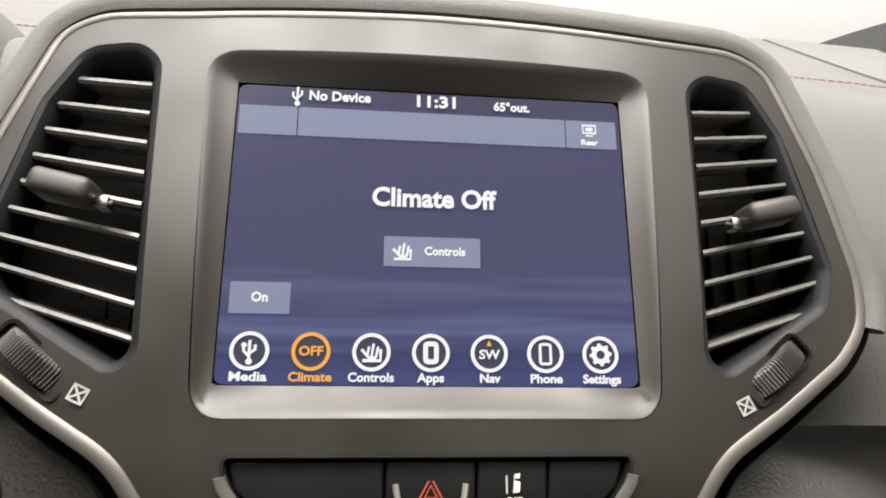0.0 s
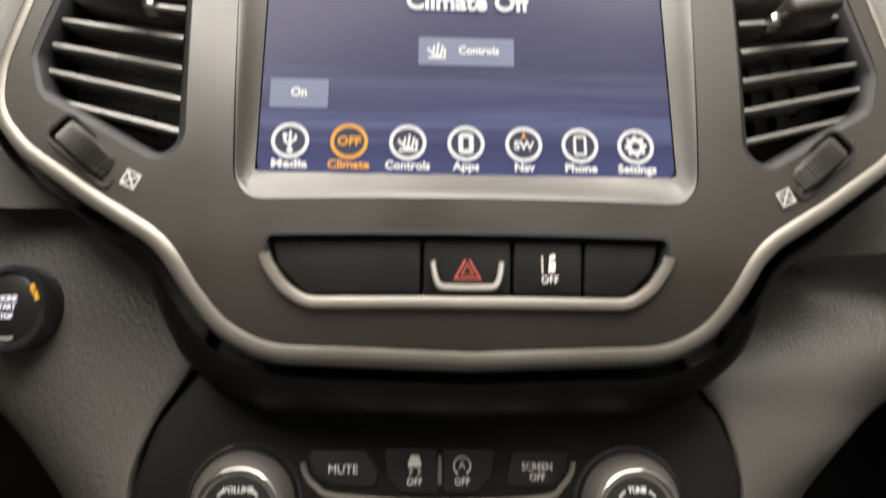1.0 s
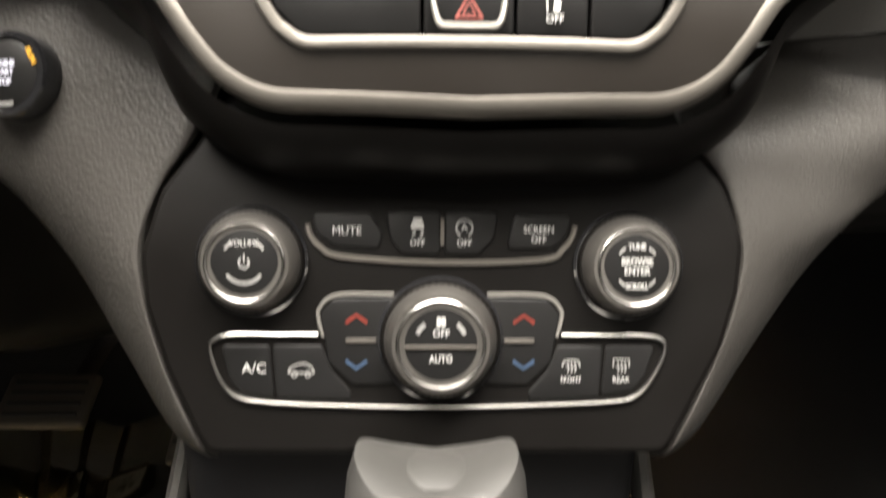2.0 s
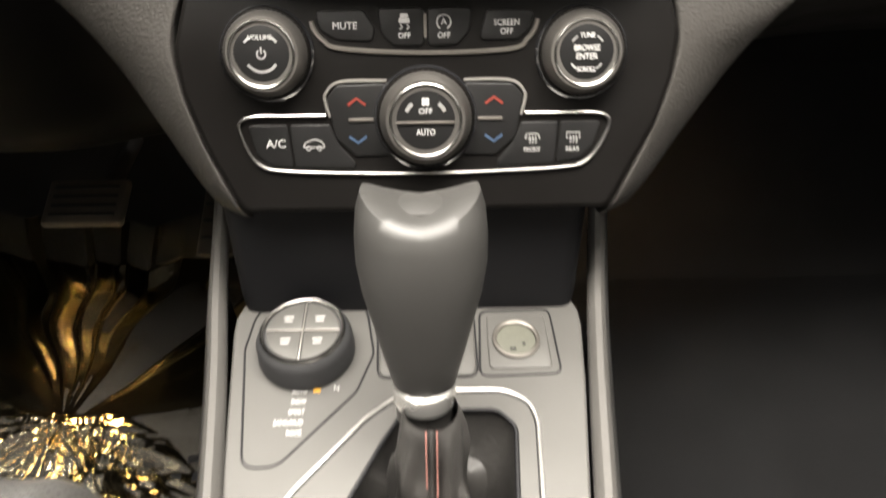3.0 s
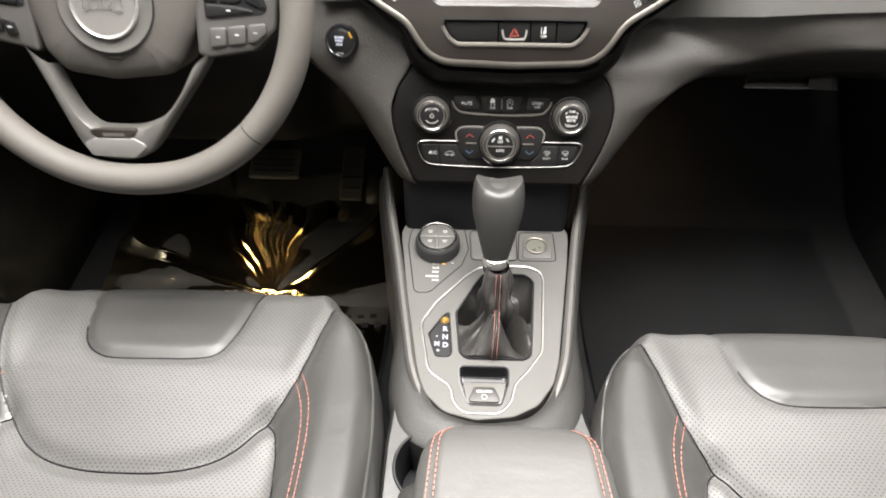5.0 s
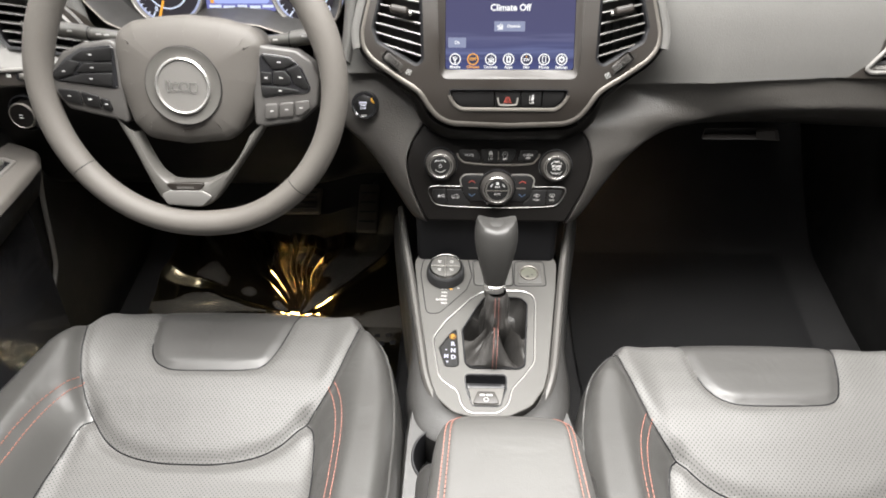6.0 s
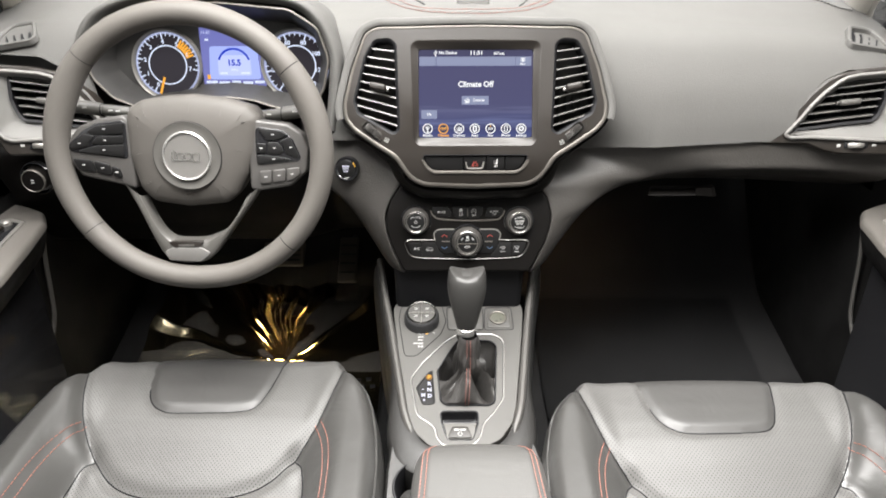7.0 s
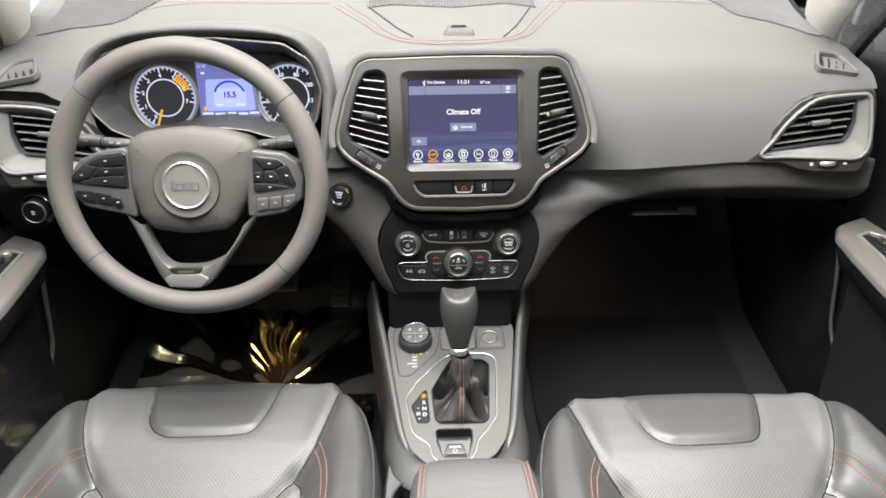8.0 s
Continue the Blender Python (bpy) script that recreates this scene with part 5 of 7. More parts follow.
def build_console():
    d = thing("centre_console", "grey satin console deck with chrome outline between the front seats", "console", DECK)
    deck = dense(DECK_EDGE, 0.006)
    bm = sheet(deck, [dense(BOOT, 0.005), dense(BRAKE, 0.005), dense(SHIFT, 0.006)], step=0.02)
    part("deck", bm, "grey", d, "grey satin deck")
    part("deck_rim", loops(bmesh.new(), deck, [(0, 0), (-0.0012, -0.0006), (-0.0018, -0.004), (-0.0018, -0.02)]), "grey", d)
    part("chrome_line", sweep([(x, y, 0.0006) for x, y in dense(CHROME, 0.006)], (0.0011, 0.0011), 8, closed=True, flat_to=(0, 0, 1)), "chrome_satin", d, "satin chrome outline")
    inner = loops(bmesh.new(), dense(CHROME, 0.006), [(0.0012, 0.0003), (0.0024, -0.0002)])
    part("groove", inner, "dark", d)
    # side rails
    whole = RAIL_L + [(-25, -174), (14, -171)] + RAIL_R[::-1]
    line = smooth_line([(x / 1000, y / 1000, 0.002 + max(0, (y - 60)) * 0.00003 - 0.012 * min(1, max(0, -y - 95) / 60)) for x, y in whole], 6)
    part("rail", sweep(line, (0.0062, 0.008), 10, flat_to=(0, 0, 1)), "rail", d, "satin grey rail")
    # one flank all round, a broad grained shoulder towards the rear, and the rear deck with the cup holders
    rows = []
    path = smooth_line([(x / 1000, y / 1000) for x, y in whole], 6)
    for i, (x, y) in enumerate(path):
        p, q = Vector(path[max(0, i - 1)]), Vector(path[min(len(path) - 1, i + 1)])
        t = (q - p).normalized()
        nx, ny = t.y, -t.x
        if nx * x + ny * (y + 0.03) < 0:
            nx, ny = -nx, -ny
        back = min(1.0, max(0.0, -y - 0.02) / 0.14)
        flare = 0.006 + 0.030 * back ** 1.5
        rows.append([(x + nx * d, y + ny * d * 0.8, h) for d, h in ((-0.003, 0.004), (0.005, 0.0), (flare * 0.8 + 0.006, -0.010), (flare + 0.010, -0.05 + 0.025 * back), (flare + 0.012, -0.12), (flare + 0.012, -0.33))])
    part("flank", skin([smooth_line(r, 3) for r in rows]), "hard", d, "grained black flank")
    rear = rounded(mm([(-112, -112), (-98, -120), (-84, -140), (-60, -166), (-22, -176), (18, -172), (46, -152), (66, -122), (84, -112), (104, -190), (108, -420), (-122, -420), (-118, -190)]), 0.02, 4)
    part("rear_side", loops(bmesh.new(), dense(rear, 0.008), [(0.0, -0.0135), (-0.004, -0.02), (-0.005, -0.05), (-0.005, -0.30)]), "hard", d)
    cups = [dense(disc_points(0.041, 40, x, -0.214), 0.006) for x in (-0.069, 0.045)]
    part("rear_deck", sheet(dense(rear, 0.008), cups, step=0.025, face=lambda u, v: -0.012 - 0.05 * max(0, abs(u + 0.012) - 0.07)), "hard", d)
    for x in (-0.069, 0.045):
        part("cup_holder", lathe([(0.043, -0.0125), (0.042, -0.0110), (0.040, -0.0112), (0.0385, -0.016), (0.036, -0.075), (0.0001, -0.075)], 44, (x, -0.214, 0)), "dark", d, "black round cup holder")
    # gear display
    g = part("gear_display", loops(bmesh.new(), dense(SHIFT, 0.006), [(-0.0008, 0.0002), (0.0, 0.0010), (0.0012, 0.0010), (0.002, 0.0002)], cap_last=True), "button", d, "black gear display with lit letters")
    for body, x, y, mat, sz in (("P", -62.5, -35, "amber", 9), ("R", -62, -48.0, "ink_soft", 9), ("N", -61.5, -59.5, "ink_soft", 9), ("D", -61, -71, "ink_soft", 9), ("M", -71.0, -69.5, "ink_soft", 8), ("+", -69.5, -79.0, "ink_soft", 6), ("-", -71.5, -58.0, "ink_soft", 6)):
        letters("lettering", body, sz / 1000, (x / 1000, y / 1000, 0.0016), mat, g, bold=0.0005)
    part("glow_spot", plate(disc_points(0.0052, 20, -0.0625, -0.0345), 0.0012), "amber_dim", g, smooth=False)
    # parking brake switch in its recess
    b = part("brake_recess", loops(bmesh.new(), dense(BRAKE, 0.005), [(-0.001, 0.0004), (0.0008, 0.0004), (0.002, -0.003), (0.004, -0.016)], cap_last=True), "gloss", d)
    sw = part("brake_switch", skin([[(-0.0400, -0.1170, -0.010), (0.0100, -0.1170, -0.010)], [(-0.0395, -0.1180, -0.0030), (0.0095, -0.1180, -0.0030)], [(-0.0385, -0.1215, -0.0008), (0.0085, -0.1215, -0.0008)], [(-0.0345, -0.1455, 0.0002), (0.0040, -0.1455, 0.0002)], [(-0.0340, -0.1470, -0.006), (0.0035, -0.1470, -0.006)]]), "scoop", b, "pale satin parking brake switch")
    part("switch_tab", pad(rounded(mm([(-27, -126), (-4, -126), (3, -145), (-34, -145)]), 0.004, 4), 0.0022, 0.0008, 0.002), "bezel", sw)
    bars("lettering_bar", sw, [(-24, -17, -132), (-15.5, -7, -132)], 0.0024, high=0.0026)
    part("brake_icon", stroke(disc_points(0.003, 18, -0.0155, -0.1390), 0.0006, 0.0024, closed=True), "white", sw)
    # drive dial
    part("dial_plate_line", sweep([(x, y, 0.0002) for x, y in dense(DIAL, 0.005)], (0.0007, 0.0005), 6, closed=True, flat_to=(0, 0, 1)), "dark", d)
    m = Matrix.Translation((-0.0765, 0.0865, 0.0))
    k = part("terrain_dial", lathe([(0.0295, 0.0), (0.0298, 0.004), (0.0288, 0.006), (0.0292, 0.014), (0.0272, 0.019), (0.0255, 0.0205)], 60), "rubber", d, "round black terrain dial with four keys", local=m)
    part("dial_chrome", lathe([(0.0258, 0.018), (0.0256, 0.0215), (0.0246, 0.0226), (0.0232, 0.0222), (0.0226, 0.019)], 56), "chrome", k)
    for qx, qy in ((1, 1), (1, -1), (-1, 1), (-1, -1)):
        o = [(qx * 0.0007, qy * 0.0007)] + [(qx * 0.0222 * math.cos(a), qy * 0.0222 * math.sin(a)) for a in np.linspace(0.04, math.pi / 2 - 0.04, 9)]
        kk = part("dial_key", pad(o if area2(o) > 0 else o[::-1], 0.0215, 0.001, -0.018), "grey", k)
        x, y = qx * 0.0095, qy * 0.0085
        part("key_mark", join(block(0.0060, 0.0009, 0.0003, (x, y + 0.0014, 0.0217)), block(0.0048, 0.0009, 0.0003, (x, y - 0.0014, 0.0217))), "white", kk)
    for sx, sy in ((0.044, 0.0009), (0.0009, 0.044)):
        part("key_divider", block(sx, sy, 0.002, (0, 0, 0.0208), 0.0003), "smoke", k)
    for body, y, w in (("AUTO", 57, 9), ("SNOW", 49.6, 8.8), ("SPORT", 42.6, 9.4), ("SAND/MUD", 35.6, 17), ("ROCK", 28.8, 8.8)):
        letters("lettering", body, 0.0046, ((-73 - w / 2) / 1000, y / 1000, 0.0004), "white", d, width=w / 1000, bold=0.0001)
    letters("lettering", "N", 0.0046, (-0.056, 0.0585, 0.0004), "white", d)
    part("amber_mark", block(0.0042, 0.0020, 0.0004, (-0.0675, 0.0572, 0.0003)), "amber", d)
    # power socket and covered switch beside it
    sp = rounded(mm([(33, 117), (79, 118), (80, 66), (30, 65)]), 0.006, 4)
    part("socket_line", sweep([(x, y, 0.0002) for x, y in dense(sp, 0.005)], (0.0007, 0.0005), 6, closed=True, flat_to=(0, 0, 1)), "dark", d)
    s2 = part("socket_plate", pad(rounded(mm([(37, 113), (75, 113), (75, 70), (36, 70)]), 0.004, 4), 0.0012, 0.001, 0.002), "grey", d)
    part("socket_ring", lathe([(0.0150, 0.0), (0.0150, 0.0024), (0.0138, 0.0030), (0.0125, 0.0024), (0.0118, -0.004)], 44, (0.0545, 0.0915, 0.001)), "silver", s2)
    part("socket_cap", lathe([(0.0122, 0.0004), (0.0001, 0.0006)], 32, (0.0545, 0.0915, 0.0012)), "brass", s2, "pale socket disc")
    bars("lettering_bar", s2, [(50, 54, 84), (58, 60, 88)], 0.0021, "dark", 0.002)
    mid = rounded(mm([(-33, 117), (28, 117), (28, 66), (-31, 66)]), 0.006, 4)
    part("switch_cover", pad(mid, 0.0010, 0.001, 0.002), "grey", d)
    part("cover_line", sweep([(x, y, 0.0004) for x, y in dense(offset(mid, -0.001), 0.005)], (0.0006, 0.0005), 6, closed=True, flat_to=(0, 0, 1)), "dark", d)
    # open bin in front of the deck
    bin_out = rounded(mm([(-124, 0), (98, 0), (98, 135), (-124, 135)]), 0.012, 4)
    m = pose(0, 0.305, 0.392, 4)
    m = DECK.inverted() @ m
    part("bin", loops(bmesh.new(), dense(bin_out, 0.01), [(0.0, 0.11), (0.001, 0.03), (0.004, 0.004), (0.01, 0.0)], cap_last=True), "dark", d, "black open storage bin", local=m)
    lip = smooth_line([(-0.112, 0.050, 0.030), (-0.108, 0.062, 0.030), (-0.09, 0.066, 0.030), (0.065, 0.066, 0.030), (0.084, 0.062, 0.030), (0.088, 0.050, 0.030)], 5)
    part("bin_ledge", sweep(lip, (0.003, 0.003), 8, flat_to=(0, 0, 1)), "bezel", d, local=m)
    part("bin_ledge", sweep([(x * 0.97, y + 0.030, z + 0.022) for x, y, z in lip], (0.0025, 0.0025), 8, flat_to=(0, 0, 1)), "bezel", d, local=m)
    return d


M["rail"] = surface("satin_grey_rail", (0.066, 0.063, 0.059), 0.50, metal=0.1, spec=0.3, vary=0.05, bump=0.05)
M["chrome_satin"] = surface("satin_chrome", (0.46, 0.45, 0.435), 0.34, metal=0.8, vary=0.04, bump=0.0, wear=0.05)
M["amber_dim"] = lit("amber_glow", (0.9, 0.42, 0.05), 0.5)
build_console()


# ---- gear shifter ----
def build_shifter():
    d = thing("gear_shifter", "dark gear lever with leather boot and red stitching", "gear lever", pose(-0.003, 0.196, 0.432))
    inv = d.matrix_basis.inverted() @ DECK
    ang = np.linspace(0, 2 * math.pi, 73)[:-1]
    base = []
    c = Vector((-0.004, -0.018))
    for a in ang:
        ray = [(c.x + math.cos(a) * r, c.y + math.sin(a) * r) for r in np.linspace(0.01, 0.09, 161)]
        hit = inside(np.array([p[0] for p in ray]), np.array([p[1] for p in ray]), BOOT)
        k = max(i for i in range(len(ray)) if hit[i])
        base.append(Vector((*ray[k], 0)))
    rows = []
    steps = [(0.0, -0.0005), (0.04, 0.003), (0.12, 0.004), (0.24, 0.000), (0.36, -0.006), (0.46, -0.006), (0.54, 0.000), (0.62, 0.010), (0.70, 0.020), (0.80, 0.032), (0.90, 0.044), (0.96, 0.051), (1.0, 0.0545)]
    for t, h in steps:
        row = []
        for i, a in enumerate(ang):
            low = min(1.0, (1 - t) / 0.46)
            r = 0.0132 + 0.0085 * low ** 0.7 * (1 + 0.22 * math.sin(3 * a + 9 * t) + 0.10 * math.sin(7 * a - 6 * t))
            axis = Vector((0.0, 0.008 - 0.016 * low))
            tgt = Vector((axis.x + math.cos(a) * r, axis.y + math.sin(a) * r, 0))
            e = min(1.0, t / 0.54)
            e = e * e * (3 - 2 * e)
            p = base[i].lerp(tgt, e)
            fold = math.sin(a * 4 + 1.3 + 5 * t) * 0.6 + math.sin(a * 11 - 7 * t + 0.5) * 0.3 + math.sin(a * 2 + 17 * t) * 0.4
            amp = 0.0072 * math.sin(math.pi * min(1, t * 1.05)) ** 0.8
            zz = h + fold * amp + 0.006 * math.sin(math.pi * min(1.0, t / 0.7)) * (0.5 + 0.5 * math.cos(a + 2.2))
            hang = math.sin(math.pi * min(1.0, t / 0.62))
            for a0, wide, deep in ((180, 0.42, -0.072), (10, 0.44, -0.082), (234, 0.15, -0.020), (299, 0.13, -0.030), (319, 0.08, 0.020), (270, 0.20, 0.028), (250, 0.07, 0.010), (120, 0.4, -0.025), (60, 0.4, -0.028)):
                gap = (a - radians(a0) + math.pi) % (2 * math.pi) - math.pi
                zz += deep * hang * math.exp(-(gap / wide) ** 2)
            n = Vector((math.cos(a), math.sin(a), 0)) * fold * amp * 0.6
            row.append(inv @ Vector((p.x + n.x, p.y + n.y, zz)))
        rows.append(row)
    bm = skin([[tuple(v) for v in r] for r in rows], closed=True)
    bmesh.ops.subdivide_edges(bm, edges=bm.edges[:], cuts=1, use_grid_fill=True, smooth=0.6)
    part("boot", bm, "boot", d, "creased black leather boot")
    part("boot_frame", sweep([tuple(inv @ Vector((x, y, 0.001))) for x, y in dense(BOOT, 0.005)], (0.0012, 0.0014), 6, closed=True), "dark", d)
    # stitching down the side that faces the rear
    front = [i for i, a in enumerate(ang) if abs(a - math.radians(268)) < 0.05][0]
    line = smooth_line([tuple(r[front]) for r in rows], 5)
    for dx in (-0.0026, 0.0026):
        bm = bmesh.new()
        pts = dense(line, 0.0035, closed=False)
        for a, b in zip(pts[:-1], pts[1:]):
            a, b = Vector(a), Vector(b)
            o = Vector((dx, -0.0012, 0.0012))
            join(bm, sweep([a + o, a + (b - a) * 0.7 + o], 0.0006, 4))
        part("stitching", bm, "dim_thread", d)
    part("seam", sweep([(x, y - 0.0006, z + 0.0005) for x, y, z in line], 0.0012, 6), "boot", d)
    part("collar", lathe([(0.0128, -0.012), (0.0132, -0.004), (0.0136, 0.0), (0.0134, 0.0005)], 36, sx=1.15), "boot", d)
    part("chrome_ring", lathe([(0.0138, -0.003), (0.0156, -0.0015), (0.0160, 0.0030), (0.0156, 0.0085), (0.0142, 0.0098)], 40), "ring", d, "satin chrome ring")
    # the grip: oval sections that swell to the top, with two horns
    sec = [(0.006, 0.0130, 0.0125), (0.012, 0.0160, 0.0150), (0.028, 0.0200, 0.0185), (0.046, 0.0243, 0.0220), (0.062, 0.0282, 0.0245), (0.076, 0.0302, 0.0255), (0.088, 0.0302, 0.0250), (0.096, 0.0290, 0.0236), (0.101, 0.0265, 0.0210), (0.1035, 0.021, 0.0165), (0.1042, 0.010, 0.009), (0.1044, 0.001, 0.001)]
    rows = []
    for h, a, b in sec:
        row = []
        for k in range(48):
            t = 2 * math.pi * k / 48
            cx, cy = math.cos(t), math.sin(t)
            x = math.copysign(abs(cx) ** 0.86, cx) * a
            y = math.copysign(abs(cy) ** 0.86, cy) * b
            z = h
            f = min(1.0, max(0.0, (h - 0.078) / 0.026))
            z += f * f * (0.0105 * min(1.0, abs(x) / 0.026) ** 3 - 0.0045 * (1 - min(1.0, abs(x) / 0.026)))
            row.append((x, y + h * 0.10, z))
        rows.append(row)
    g = part("grip", skin(rows, closed=True), "grip", d, "smooth dark rounded grip")
    part("grip_cap", lathe([(0.0145, 0.0), (0.0140, 0.0020), (0.010, 0.0034), (0.0001, 0.004)], 32, (0, 0.0125, 0.0985), sx=1.10, sy=0.85), "grip", g, "rounded cap between the horns")
    return d


M["boot"] = pebble(surface("soft_boot_leather", (0.026, 0.0245, 0.023), 0.46, vary=0.10, stain=20), 800, 0.2, 0.3, 1.4, 90.0)
M["ring"] = surface("bright_satin_chrome", (0.58, 0.57, 0.55), 0.26, metal=0.8, vary=0.04, bump=0.0, wear=0.04)
M["grip"] = surface("satin_grip", (0.030, 0.0291, 0.0276), 0.52, spec=0.4, vary=0.06, grain=2500, bump=0.12)
build_shifter()


# ---- armrest and buckle ----
def build_armrest():
    d = thing("armrest", "black leather console armrest with red stitching along both sides", "armrest", pose(0, -0.30, 0.487))
    rows = []
    for v in np.linspace(0, 1, 30):
        y = 0.212 - 0.44 * v
        f = min(1.0, (v * 0.44) / 0.055)
        drop = 0.055 * (1 - math.sqrt(max(0.0, 1 - (1 - f) ** 2)))
        half = 0.073 + 0.016 * min(1, v * 1.6) - 0.030 * (1 - f) ** 3
        row = []
        for u in np.linspace(-1, 1, 41):
            x = u * half
            e = max(0.0, (abs(u) - 0.70) / 0.30)
            z = -drop - 0.034 * (1 - math.sqrt(max(0.0, 1 - e ** 2.2))) + 0.004 * (1 - u * u)
            z -= 0.0022 * math.exp(-((abs(u) - 0.80) / 0.022) ** 2)
            row.append((x, y, z))
        s = half
        rows.append([(-s - 0.002, y, -0.075 - drop)] + row + [(s + 0.002, y, -0.075 - drop)])
    cap = [(x, y + 0.004, -0.13 + 0 * z) for x, y, z in rows[0]]
    part("cushion", skin([cap] + rows), "rest", d)
    for s in (-1, 1):
        for off in (-0.035, 0.035):
            bm = bmesh.new()
            pts = []
            for k, r in enumerate(rows[1:]):
                inner = r[1:-1]
                u = s * (0.80 + off)
                i = (u + 1) / 2 * 40
                a, b = inner[int(i)], inner[min(40, int(i) + 1)]
                pts.append(tuple(Vector(a).lerp(Vector(b), i - int(i)) + Vector((0, 0, 0.0008))))
            pts = dense(smooth_line(pts, 3), 0.0045, closed=False)
            for a, b in zip(pts[:-1], pts[1:]):
                a, b = Vector(a), Vector(b)
                join(bm, sweep([a, a + (b - a) * 0.7], 0.0006, 4))
            part("stitching", bm, "thread", d)
    part("base", block(0.19, 0.42, 0.14, (0, -0.02, -0.135), 0.02, 4), "hard", d)
    return d


build_armrest()


def build_buckle():
    d = thing("seat_buckle", "black seat belt buckle with orange release button", "buckle", pose(-0.150, -0.058, 0.306, -18, 0, 0) @ Matrix.Scale(1.2, 4))
    part("body", block(0.032, 0.022, 0.075, (0, 0, -0.032), 0.004, 3), "rubber", d)
    part("frame", join(block(0.034, 0.004, 0.012, (0, 0.011, 0.003), 0.001), join(block(0.004, 0.024, 0.012, (-0.0155, 0, 0.003), 0.001), block(0.004, 0.024, 0.012, (0.0155, 0, 0.003), 0.001))), "grey", d)
    part("release_button", block(0.022, 0.016, 0.012, (0.003, -0.002, 0.004), 0.002, 2, turn=pose(0, 0, 0, -8)), "orange", d, "orange release button")
    return d


build_buckle()

# ---- steering wheel, column and instruments ----
def marks(parent, spots, z, size=0.0022, mat="white"):
    """Small printed signs on keys."""
    for x, y in spots:
        part("key_mark", block(size * 1.8, size * 0.55, 0.0003, (x / 1000, y / 1000, z)), mat, parent, smooth=False)


def key(parent, outline, z, mat="button", spots=(), r=0.003):
    k = part("key", pad(rounded(mm(outline), r, 4), z, 0.0012, -z + 0.006), mat, parent)
    marks(k, spots, z + 0.0003)
    return k


def forked(outer, inner, profile, n=60):
    """A band between two polylines with a rounded cross profile of (share across, height)."""
    a = resample([Vector(p) for p in smooth_line(mm(outer), 6)], n)
    b = resample([Vector(p) for p in smooth_line(mm(inner), 6)], n)
    return skin([[(p.x + (q.x - p.x) * k, p.y + (q.y - p.y) * k, h) for k, h in profile] for p, q in zip(a, b)])


